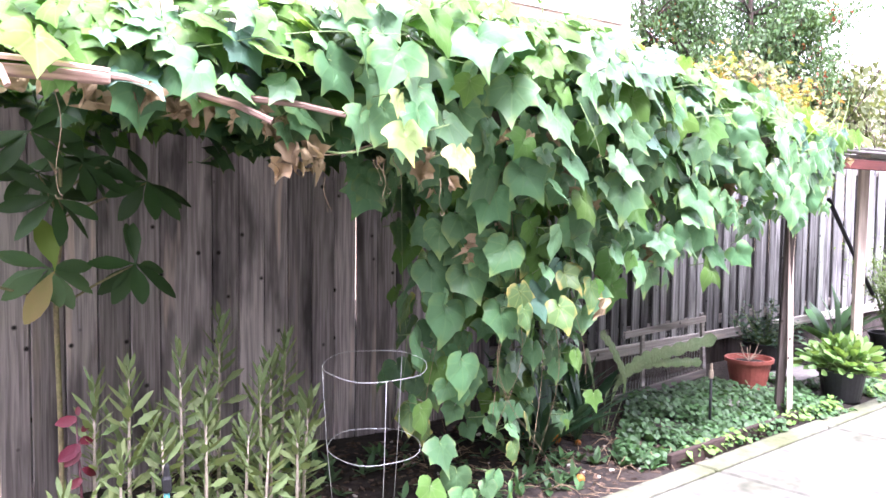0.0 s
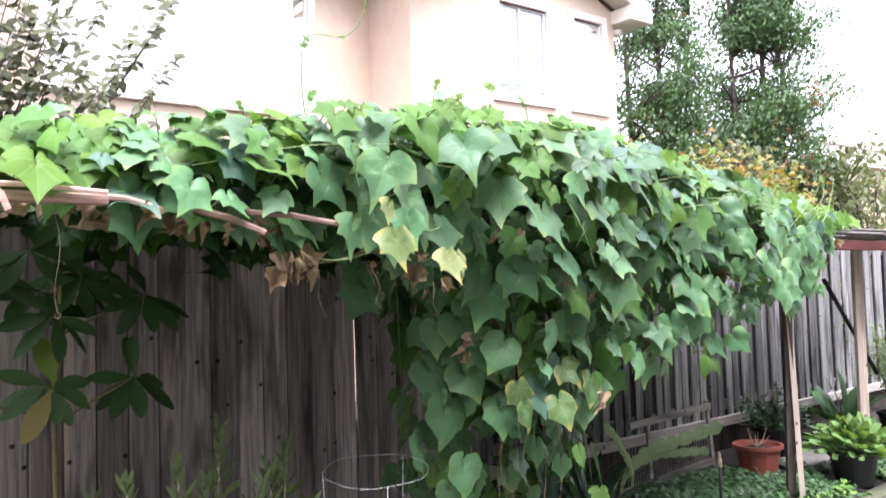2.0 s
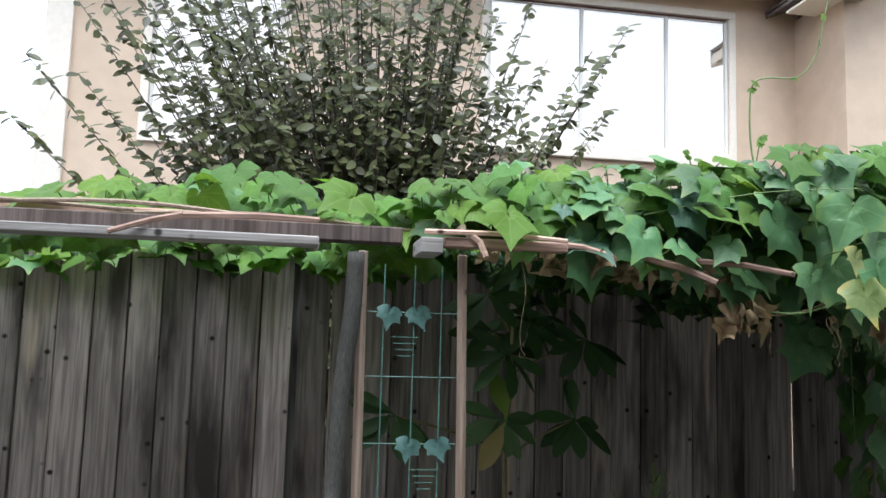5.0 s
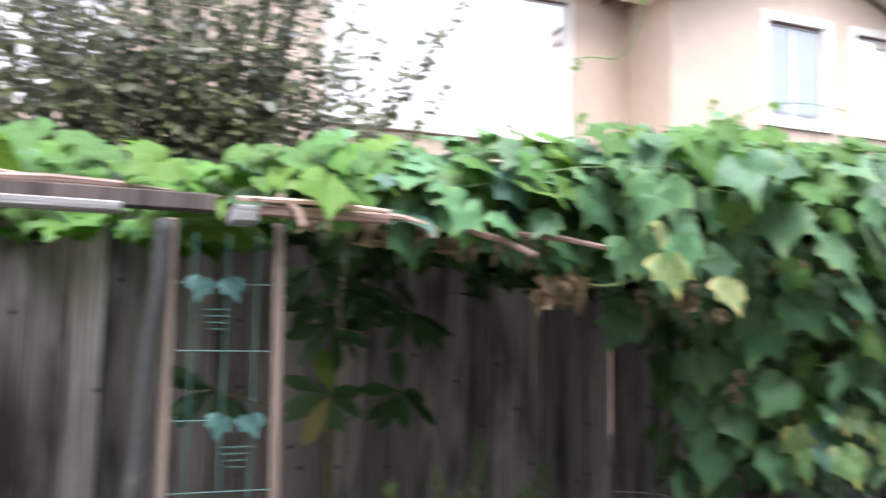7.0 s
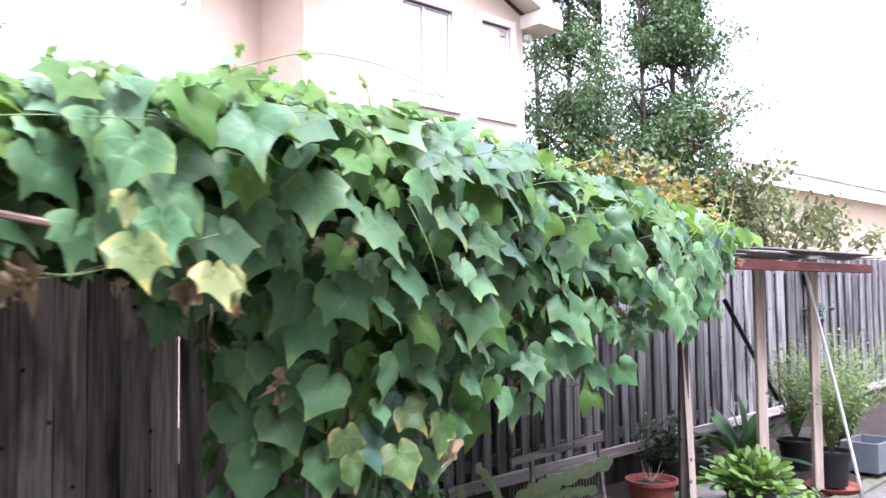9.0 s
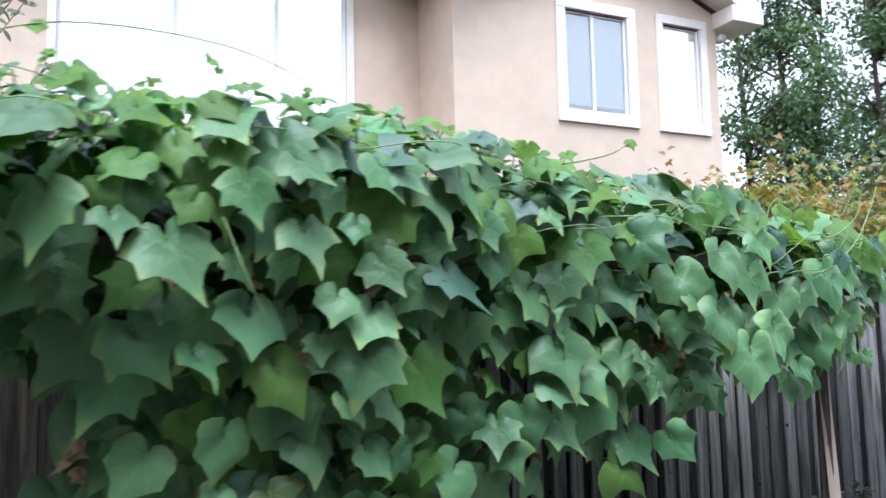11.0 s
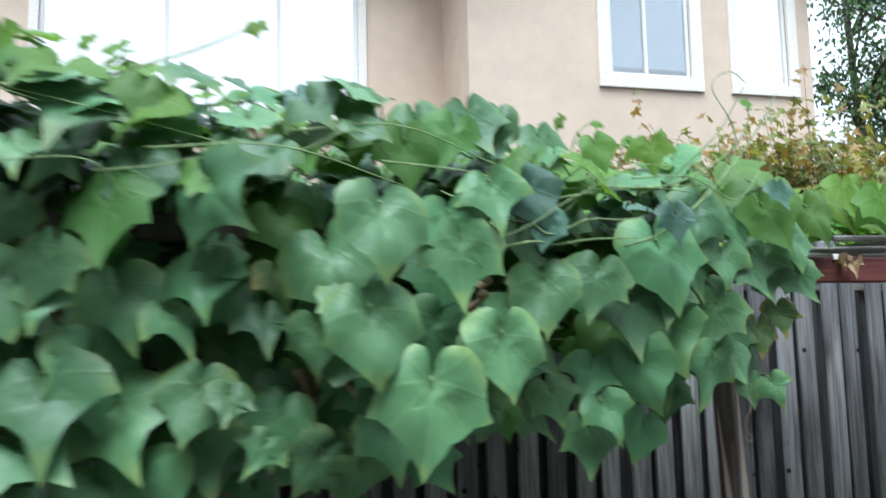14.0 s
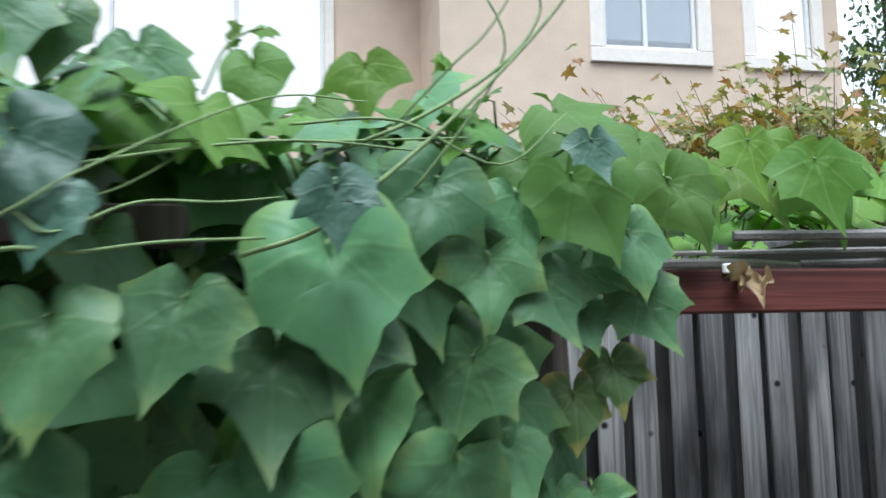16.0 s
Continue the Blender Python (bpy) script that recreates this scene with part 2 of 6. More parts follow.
M_SOIL = mat("soil", (0.038, 0.028, 0.022), 0.95, vary=0.45, scale=3, bump=1.0, bump_scale=28, second=(0.02, 0.015, 0.012))
M_CONCRETE = mat("concrete", (0.145, 0.14, 0.127), 0.85, vary=0.3, scale=1.3, bump=0.25, bump_scale=90, second=(0.085, 0.088, 0.06), spec=0.25)
M_MOSSY = mat("mossy_concrete", (0.165, 0.163, 0.13), 0.9, vary=0.2, scale=1.6, bump=0.3, bump_scale=80, second=(0.105, 0.115, 0.06), spec=0.2)
M_STUCCO = mat("stucco", (0.71, 0.57, 0.437), 0.9, vary=0.05, scale=0.5, bump=0.3, bump_scale=38, second=(0.66, 0.525, 0.4), spec=0.2)
M_TRIM = mat("white_trim", (0.86, 0.795, 0.7), 0.55, vary=0.04, scale=2)
M_VINYL = mat("white_vinyl", (0.82, 0.81, 0.78), 0.35, vary=0.03, scale=2)
M_BLIND = mat("blind", (0.88, 0.86, 0.83), 0.6, vary=0.03, scale=3)
M_SCREEN = mat("insect_screen", (0.26, 0.29, 0.315), 0.7, vary=0.12, scale=2)
M_ROOM_SHADE = mat("dark_room", (0.05, 0.05, 0.055), 0.9, vary=0.2, scale=2)
M_ROOF = mat("roof_tile", (0.2, 0.17, 0.165), 0.85, vary=0.25, scale=3, island=0.25, bump=0.3)
M_ROOF_FAR = mat("far_roof_tile", (0.5, 0.42, 0.38), 0.85, vary=0.2, scale=2, island=0.2)
M_STUCCO_FAR = mat("far_stucco", (0.7, 0.56, 0.38), 0.9, vary=0.06, scale=1)
M_GLASS = glass("window_glass", 0.45, (1.0, 0.985, 0.96))
M_GLASS_CLEAR = glass("clear_window_glass", 0.17)
# kept dark so the unseen wall returns little light
M_SKY_BLOCK = mat("grey_render", (0.175, 0.171, 0.164), 0.9, vary=0.08, scale=0.6, bump=0.4, bump_scale=40)
M_LEAF = leafy("vine_leaf", (0.085, 0.192, 0.08), (0.117, 0.234, 0.101), rough=0.45, glow=0.14, value=0.34, hue=0.018, veins=0.34, vein=(0.15, 0.27, 0.105), edge=(0.16, 0.26, 0.085), spec=0.34)
M_LEAF_FRESH = leafy("fresh_vine_leaf", (0.105, 0.225, 0.048), (0.13, 0.255, 0.06), rough=0.5, spec=0.28, glow=0.36, value=0.2, hue=0.015, veins=0.25, vein=(0.2, 0.32, 0.12))
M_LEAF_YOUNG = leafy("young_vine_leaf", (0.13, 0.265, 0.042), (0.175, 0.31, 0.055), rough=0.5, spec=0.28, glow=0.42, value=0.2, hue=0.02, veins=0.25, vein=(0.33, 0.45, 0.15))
M_LEAF_YELLOW = leafy("yellowing_vine_leaf", (0.27, 0.34, 0.13), (0.22, 0.31, 0.1), rough=0.5, glow=0.35, value=0.15, hue=0.02, veins=0.3,
                      vein=(0.25, 0.35, 0.08), edge=(0.5, 0.42, 0.11))
M_LEAF_MID = leafy("fading_vine_leaf", (0.1, 0.185, 0.06), (0.125, 0.21, 0.065), rough=0.5, glow=0.3, value=0.2, hue=0.02, veins=0.4,
                   vein=(0.25, 0.33, 0.1), edge=(0.4, 0.36, 0.1))
# bluish tone paints the sky's sheen onto a few leaves
M_LEAF_SKY_SHEEN = leafy("bluish_vine_leaf", (0.055, 0.125, 0.08), (0.07, 0.15, 0.095), rough=0.5, glow=0.1, value=0.2, hue=0.01, veins=0.2, vein=(0.11, 0.19, 0.13))
M_LEAF_DRY = leafy("dry_vine_leaf", (0.44, 0.34, 0.21), (0.3, 0.22, 0.135), rough=0.85, glow=0.1, value=0.35, hue=0.01, spec=0.1)
M_STEM = mat("green_stem", (0.24, 0.34, 0.13), 0.6, vary=0.25, scale=8)
M_STEM_DRY = mat("dry_stem", (0.32, 0.23, 0.14), 0.85, vary=0.3, scale=8)


# ==== mesh tools ====
def part(name, bm, material, parent=None, label="", smooth=False):
    """Links a bmesh as one mesh object under a thing or a part."""
    me = bpy.data.meshes.new(name)
    bm.to_mesh(me)
    bm.free()
    me.materials.append(material)
    if smooth:
        me.polygons.foreach_set("use_smooth", [True] * len(me.polygons))
    ob = new(name, me)
    if parent:
        ob.parent = parent
    if label:
        ob["label"] = label
    return ob


def place(name, mesh, parent, m):
    """One more object on a mesh that is shared."""
    ob = new(name, mesh)
    ob.parent = parent
    ob.matrix_basis = m
    return ob


def thing(name, label, category, group="", kind="", at=(0, 0, 0)):
    ob = new(name)
    ob.empty_display_size = 0.05
    ob.location = at
    return tagged(ob, label, category, group, kind)


def box(bm, x0, x1, y0, y1, z0, z1, m=None, bevel=0.0):
    made = bmesh.ops.create_cube(bm, size=1.0, matrix=Matrix.Translation(((x0 + x1) / 2, (y0 + y1) / 2, (z0 + z1) / 2))
                                 @ Matrix.Diagonal((x1 - x0, y1 - y0, z1 - z0, 1)))
    if bevel:
        edges = list({e for v in made["verts"] for e in v.link_edges})
        done = bmesh.ops.bevel(bm, geom=edges, offset=bevel, segments=1, affect="EDGES", profile=0.5)
        verts = list({v for f in done["faces"] for v in f.verts} | {v for v in made["verts"] if v.is_valid})
    else:
        verts = made["verts"]
    if m is not None:
        bmesh.ops.transform(bm, matrix=m, verts=verts)
    return verts


def boxed(*size, bevel=0.0):
    bm = bmesh.new()
    box(bm, *size, bevel=bevel)
    return bm


def tube(bm, points, radii, sides=6):
    """A round, tapering tube along a line of points."""
    points = [Vector(p) for p in points]
    if not hasattr(radii, "__len__"):
        radii = [radii] * len(points)
    rings, side = [], None
    for i, p in enumerate(points):
        d = (points[min(i + 1, len(points) - 1)] - points[max(i - 1, 0)]).normalized()
        if side is None:
            side = d.orthogonal().normalized()
        side = (side - d * side.dot(d))
        side = side.normalized() if side.length > 1e-5 else d.orthogonal().normalized()
        up = d.cross(side)
        rings.append([bm.verts.new(p + (side * math.cos(a) + up * math.sin(a)) * radii[i]) for a in [math.tau * k / sides for k in range(sides)]])
    for a, b in zip(rings, rings[1:]):
        for k in range(sides):
            bm.faces.new((a[k], a[(k + 1) % sides], b[(k + 1) % sides], b[k]))
    bm.faces.new(rings[0][::-1]), bm.faces.new(rings[-1])


def spun(bm, profile, sides=24, centre=(0, 0, 0)):
    """A solid of revolution from (radius, height) pairs."""
    rings = []
    for r, z in profile:
        rings.append([bm.verts.new((centre[0] + r * math.cos(a), centre[1] + r * math.sin(a), centre[2] + z)) for a in [math.tau * k / sides for k in range(sides)]])
    for a, b in zip(rings, rings[1:]):
        for k in range(sides):
            bm.faces.new((a[k], a[(k + 1) % sides], b[(k + 1) % sides], b[k]))
    bm.faces.new(rings[0][::-1]), bm.faces.new(rings[-1])


def curve(points, steps=6):
    """A smooth line through the points (Catmull-Rom)."""
    p = [Vector(q) for q in points]
    p = [2 * p[0] - p[1]] + p + [2 * p[-1] - p[-2]]
    out = []
    for i in range(1, len(p) - 2):
        for k in range(steps):
            t = k / steps
            out.append(0.5 * (2 * p[i] + (p[i + 1] - p[i - 1]) * t + (2 * p[i - 1] - 5 * p[i] + 4 * p[i + 1] - p[i + 2]) * t * t
                              + (3 * p[i] - p[i - 1] - 3 * p[i + 1] + p[i + 2]) * t ** 3))
    return out + [p[-2]]


def stamp_mesh(name, shapes, material, spots, parent=None):
    """Many copies of small shapes in one mesh. shapes: (points Nx3, faces, uv Nx2); spots: (shape's number, matrix)."""
    verts, faces, uvs, count = [], [], [], 0
    for i, m in spots:
        pts, fcs, uv = shapes[i]
        a = np.array(m)
        verts.append(pts @ a[:3, :3].T + a[:3, 3])
        faces += [[count + k for k in f] for f in fcs]
        uvs.append(uv)
        count += len(pts)
    me = bpy.data.meshes.new(name)
    me.from_pydata(np.concatenate(verts).tolist(), [], faces)
    layer = me.uv_layers.new(name="UVMap")
    index = np.empty(len(me.loops), dtype=np.int32)
    me.loops.foreach_get("vertex_index", index)
    layer.data.foreach_set("uv", np.concatenate(uvs)[index].astype(np.float32).ravel())
    me.polygons.foreach_set("use_smooth", [True] * len(me.polygons))
    me.materials.append(material)
    ob = new(name, me)
    if parent:
        ob.parent = parent
    return ob


def blade(half, rings=1, droop=0.15, fold=0.12, ripple=0.02, seed=0, jag=0.012, heart=0.42):
    """A leaf's mesh from the right half of its outline, foot at the origin, tip along -y, face along +z."""
    rng = np.random.default_rng(seed)
    right = np.array(half, float)
    left = right[::-1].copy()
    left[:, 0] *= -1
    ring = np.concatenate([right, left[1:-1] if abs(right[-1][0]) < 1e-6 else left])
    if abs(right[0][0]) < 1e-6 and abs(ring[-1][0]) < 1e-6:
        ring = ring[:-1]
    ring = ring + rng.normal(0, jag, ring.shape)
    core = np.array([0.0, heart * right[:, 1].min()])
    layers = [core + (ring - core) * (k / (rings + 1)) for k in range(1, rings + 1)] + [ring]
    pts = np.concatenate([[core]] + layers)
    n = len(ring)
    faces = [[0, 1 + k, 1 + (k + 1) % n] for k in range(n)]
    for r in range(rings):
        a, b = 1 + r * n, 1 + (r + 1) * n
        faces += [[a + k, b + k, b + (k + 1) % n, a + (k + 1) % n] for k in range(n)]
    x, y = pts[:, 0], pts[:, 1]
    z = fold * np.sqrt(x * x + 0.004) - droop * (y * y) - 0.25 * x * x
    f = rng.uniform(0, 6.28, 3)
    z = z + ripple * 2.2 * (np.sin(4.2 * x + f[0]) * np.cos(3.7 * y + f[1]) + 0.6 * np.sin(7 * x * np.sign(y + 0.3) + 6 * y + f[2]) * np.hypot(x, y - core[1]))
    return np.column_stack([x, y, z]), faces, pts


def facing(normal, down, roll=0.0):
    """A turn that lays a leaf's face along normal and its tip along down."""
    n = Vector(normal).normalized()
    d = Vector(down)
    d = (d - n * d.dot(n)).normalized()
    x = (-d).cross(n)
    return Matrix((x, -d, n)).transposed().to_4x4() @ Matrix.Rotation(roll, 4, "Z")


def shape_mesh(name, shape, material):
    pts, faces, uv = shape
    me = bpy.data.meshes.new(name)
    me.from_pydata(pts.tolist(), [], faces)
    layer = me.uv_layers.new(name="UVMap")
    index = np.empty(len(me.loops), dtype=np.int32)
    me.loops.foreach_get("vertex_index", index)
    layer.data.foreach_set("uv", uv[index].astype(np.float32).ravel())
    me.polygons.foreach_set("use_smooth", [True] * len(me.polygons))
    me.materials.append(material)
    return me


# ==== ground, patio, fence ====
FENCE = Matrix.Translation((6.5, 4.69, 0)) @ Matrix.Rotation(radians(2.6), 4, "Z")     # the fence's line, x along it


def soil(x, y):
    """Height of the soil."""
    edge = 3.1 + 0.063 * (x - 4.5)
    if y < edge:
        return -0.06
    z = 0.0 + 0.07 * (min(y, 5.0) - edge)
    return z + 0.03 * noise.noise((x * 1.7, y * 1.7, 0)) + 0.012 * noise.noise((x * 7, y * 7, 3))


def ground_sheet():
    bm = bmesh.new()
    xs = [-400, -60, -20, -8] + [-6 + 0.16 * i for i in range(110)] + [14, 20, 60, 400]
    ys = [-400, -60, -20, -6, 0, 2.0] + [2.5 + 0.1 * i for i in range(27)] + [5.6, 8, 20, 60, 400]
    grid = [[bm.verts.new((x, y, soil(x, y) if -7 < x < 13 and y < 5.5 else 0.1 if y > 3.7 else -0.06)) for x in xs] for y in ys]
    for a, b in zip(grid, grid[1:]):
        for k in range(len(xs) - 1):
            bm.faces.new((a[k], a[k + 1], b[k + 1], b[k]))
    return tagged(part("ground", bm, M_SOIL, smooth=True), "dark brown garden soil with bark and chips", "ground", kind="structure")


ground_sheet()

# The patio: concrete slabs with tooled joints, a narrow strip along the bed.
patio = thing("patio", "pale concrete patio with mossy joints", "patio", kind="structure")
patio.matrix_basis = pose(4.5, 3.105, 0, 0, 0, 3.6)
bm = bmesh.new()
box(bm, 0.011, 1.509, 0.011, 1.489, -0.1, 0.0, bevel=0.01)
slab = part("slab", bm, M_CONCRETE, patio)
slab.location = (0.03, -1.66, 0)
for i in range(-6, 5):
    for j in range(6):
        if (i, j) != (0, 0):
            place("slab", slab.data, patio, pose(0.03 + 1.52 * i, -1.66 - 1.5 * j, 0))
for i in range(-6, 5):
    part("slab_edge", boxed(0.041 + 1.52 * i, 1.539 + 1.52 * i, -0.155, 0.0, -0.1, 0.003, bevel=0.008), M_MOSSY, patio)

# The fence behind the bed: upright boards, butted over the bed, spaced over battens further along.
fence = thing("fence", "tall weathered grey board fence behind the bed", "fence", kind="structure")
fence.matrix_basis = FENCE
rng = random.Random(5)
BOARD_W = 0.16
boards = []
for k in range(12):
    bm = bmesh.new()
    half = 0.046 if 4 <= k < 8 else BOARD_W / 2 - 0.0035
    low = 0.36 if 4 <= k < 8 else 0.0
    box(bm, -half, half, -0.01, 0.01, low, 2.29 if k < 4 else 2.2, bevel=0.004)
    bmesh.ops.bisect_plane(bm, geom=bm.verts[:] + bm.edges[:] + bm.faces[:], plane_co=(0, 0, 0.9), plane_no=(0, 0, 1))
    bmesh.ops.bisect_plane(bm, geom=bm.verts[:] + bm.edges[:] + bm.faces[:], plane_co=(0, 0, 1.5), plane_no=(0, 0, 1))
    for v in bm.verts:
        v.co.y += 0.008 * noise.noise((v.co.x * 6, k * 5, v.co.z * 1.5))
        v.co.x += 0.004 * noise.noise((k * 3, 2, v.co.z * 2))
    me = bpy.data.meshes.new("board")
    bm.to_mesh(me)
    bm.free()
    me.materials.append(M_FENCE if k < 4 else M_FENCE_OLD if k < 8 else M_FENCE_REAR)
    boards.append(me)
# butted boards with battens behind the joints
OPEN = (-3.53, -6.26)                     # joints that let a line of daylight through
x, k = -12.055, 0
while x < -2.6:
    x += 0.03 if k == 35 else -0.026 if k == 46 else 0.0
    gap = any(abs(x - g) < BOARD_W / 2 for g in OPEN)
    x += 0.004 if gap else 0.0
    place("board", boards[k % 4], fence, pose(x + BOARD_W / 2, -rng.uniform(0, 0.013), rng.uniform(-0.02, 0.02), rng.uniform(-0.2, 0.2), 0, rng.uniform(-2.5, 2.5)))
    if not gap:
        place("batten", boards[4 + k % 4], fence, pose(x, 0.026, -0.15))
    x += BOARD_W
    k += 1
# spaced boards, every other one proud, over a rear layer coloured dark as gap shade
place("board", boards[4], fence, pose(x, 0.0, 0))
x = 0.015 + 0.14 * math.ceil((x - 0.015) / 0.14)
while x < 10:
    place("board", boards[4 + k % 4], fence, pose(x + 0.07 + rng.uniform(-0.004, 0.004), (-0.052 if k % 2 else -0.034) - rng.uniform(0, 0.008), rng.uniform(-0.02, 0.02), rng.uniform(-0.2, 0.2), rng.uniform(-0.3, 0.3), rng.uniform(-3, 3)))
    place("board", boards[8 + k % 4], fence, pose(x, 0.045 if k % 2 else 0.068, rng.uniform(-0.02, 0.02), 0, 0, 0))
    x += 0.14
    k += 1
part("strut", boxed(2.46, 2.56, -0.085, -0.064, 0.43, 1.95, bevel=0.004), M_GREENISH, fence, "pale green painted upright")
part("bottom_rail", boxed(-2.6, 10, -0.1, -0.065, 0.33, 0.42, bevel=0.004), M_FENCE_RAIL, fence)
part("kickboard", boxed(-2.6, 10, -0.06, -0.02, -0.05, 0.325, bevel=0.004), M_POST_OLD, fence, "dark damp board under the fence")
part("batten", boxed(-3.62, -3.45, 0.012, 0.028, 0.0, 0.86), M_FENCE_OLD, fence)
part("top_rail", boxed(-12, 10, 0.03, 0.08, 1.95, 2.04, bevel=0.004), M_FENCE_RAIL, fence)
part("lower_rail", boxed(-12, 10, 0.03, 0.08, 0.45, 0.54, bevel=0.004), M_FENCE_RAIL, fence)
for i in range(10):
    part("fence_post", boxed(-11.4 + 2.4 * i, -11.31 + 2.4 * i, 0.085, 0.175, 0.0, 2.15, bevel=0.005), M_FENCE, fence)

# Unseen wall and eave, added behind the path to cut low sky and bounce light.
near_house = thing("near_house", "grey rendered house wall closing the yard", "house")
part("wall", boxed(-16, 22, -4.6, -4.4, -0.06, 7.6), M_SKY_BLOCK, near_house)
part("eave", boxed(-16.5, 22.5, -5.0, -3.8, 7.604, 7.82, bevel=0.02), M_TRIM, near_house)


# ==== the house behind the fence ====
PLAN = Matrix.Scale(0.786, 4) @ Matrix.Translation((0, 0, 0.43))      # the house is drawn in plan units


def hpart(name, bm, material, parent, label=""):
    bm.transform(PLAN)
    return part(name, bm, material, parent, label)


house = thing("house", "two-storey beige stucco house with white window trim", "house", at=(0, 0, 0))
HY, HY2 = 12.02, 13.4


def wall_with_holes(x0, x1, z0, z1, y, thick, holes):
    """A wall along x with real openings (x0, x1, z0, z1)."""
    bm = bmesh.new()
    xs = sorted({x0, x1, *[h[0] for h in holes], *[h[1] for h in holes]})
    zs = sorted({z0, z1, *[h[2] for h in holes], *[h[3] for h in holes]})
    for a, b in zip(xs, xs[1:]):
        for c, d in zip(zs, zs[1:]):
            if not any(h[0] <= a and b <= h[1] and h[2] <= c and d <= h[3] for h in holes):
                box(bm, a, b, y, y + thick, c, d)
    bmesh.ops.remove_doubles(bm, verts=bm.verts[:], dist=0.0005)
    return bm


def window(x0, x1, z0, z1, y, trim, bars, inner, sill=False, pane=None):
    """A window: foam trim round it, a vinyl frame, panes between the bars, and what shows behind the glass."""
    w = thing("window", "white vinyl window with broad white trim", "")
    w.parent = house
    bm = bmesh.new()
    t = trim
    for a, b, c, d in ((x0, x1, z1 - t, z1), (x0, x1, z0, z0 + t), (x0, x0 + t, z0 + t, z1 - t), (x1 - t, x1, z0 + t, z1 - t)):
        box(bm, a, b, y - 0.05, y + 0.02, c, d, bevel=0.008)
    hpart("trim", bm, M_TRIM, w)
    if sill:
        hpart("sill", boxed(x0 - 0.06, x1 + 0.06, y - 0.09, y - 0.005, z0 - 0.1, z0 - 0.004, bevel=0.01), M_TRIM, w)
    a, b, c, d = x0 + t, x1 - t, z0 + t, z1 - t
    bm, f = bmesh.new(), 0.055
    for q in ((a, b, d - f, d), (a, b, c, c + f), (a, a + f, c + f, d - f), (b - f, b, c + f, d - f)):
        box(bm, q[0], q[1], y + 0.02, y + 0.09, q[2], q[3], bevel=0.005)
    hpart("window_frame", bm, M_VINYL, w)
    hpart("flashing", boxed(a + 0.03, b - 0.03, y + 0.004, y + 0.017, d - 0.036, d - 0.014), M_RED_BEAM, w, "thin reddish-brown strip under the head")
    edges = [a + f] + [v for m in bars for v in (m - f / 2, m + f / 2)] + [b - f]
    for m in bars:
        hpart("mullion", boxed(m - f / 2, m + f / 2, y + 0.015, y + 0.08, c + f, d - f, bevel=0.005), M_VINYL, w)
    for k in range(0, len(edges), 2):
        g = hpart("pane", boxed(edges[k], edges[k + 1], y + 0.05, y + 0.056, c + f, d - f), pane or M_GLASS, w)
        g.visible_shadow = False
        look_in = inner[k // 2]
        if look_in == "blind":
            bm, z = bmesh.new(), d - f - 0.02
            while z > c + f + 0.02:
                box(bm, edges[k] - 0.03, edges[k + 1] + 0.03, y + 0.095, y + 0.11, z - 0.03, z)
                z -= 0.034
            hpart("blind", bm, M_BLIND, w, "closed white slatted blind")
        elif look_in == "screen":
            hpart("insect_screen", boxed(edges[k], edges[k + 1], y + 0.062, y + 0.066, c + f + 0.09, d - f - 0.02), M_SCREEN, w, "grey insect screen")
    # near-black sheet that stands for the unlit depth of the interior
    hpart("room", boxed(a, b, y + 0.2, y + 0.23, c, d), M_ROOM_SHADE, w)
    return w


holes_a = [(3.13, 7.55, 5.11, 7.62), (-2.32, -0.3, 4.8, 7.6)]
holes_b = [(10.94, 12.39, 5.48, 7.43), (13.09, 14.04, 5.48, 7.43)]
hpart("wall", wall_with_holes(-3.5, 8.95, -0.43, 8.1, HY2, 0.25, holes_a), M_STUCCO, house)
hpart("wall", wall_with_holes(8.88, 14.42, -0.43, 7.72, HY, 0.25, holes_b), M_STUCCO, house)
hpart("wall", boxed(8.88, 9.13, HY + 0.25, HY2 + 0.2, 0.0, 7.72), M_STUCCO, house)
hpart("wall", boxed(14.17, 14.42, HY + 0.25, 22.0, 0.0, 7.72), M_STUCCO, house)
hpart("wall", boxed(-3.5, -3.25, HY2 + 0.25, 22.0, 0.0, 8.1), M_STUCCO, house)
hpart("wall", boxed(-3.25, 14.17, 21.75, 22.0, 0.0, 8.0), M_STUCCO, house)
hpart("corner_trim", boxed(-3.9, -3.5, HY2 - 0.08, HY2 + 0.12, 0.0, 8.1, bevel=0.01), M_TRIM, house)
# gable end and its roof
peak_x, peak_z, eave_z = 11.78, 9.05, 7.72
bm = bmesh.new()
for y in (HY, HY + 0.25):
    for x, z in ((8.88, 7.72), (14.42, 7.72), (peak_x, 8.85)):
        bm.verts.new((x, y, z))
v = list(bm.verts)
bm.faces.new(v[:3]), bm.faces.new(v[5:2:-1])
for i, j in ((0, 1), (1, 2), (2, 0)):
    bm.faces.new((v[j], v[i], v[i + 3], v[j + 3]))
hpart("gable", bm, M_STUCCO, house)


def slope_slab(x0, z0, x1, z1, y0, y1, thick):
    bm = bmesh.new()
    q = [(x0, z0), (x1, z1), (x1, z1 + thick), (x0, z0 + thick)]
    for y in (y0, y1):
        for x, z in q:
            bm.verts.new((x, y, z))
    v = list(bm.verts)
    bm.faces.new(v[:4]), bm.faces.new(v[7:3:-1])
    for i in range(4):
        j = (i + 1) % 4
        bm.faces.new((v[j], v[i], v[i + 4], v[j + 4]))
    return bm


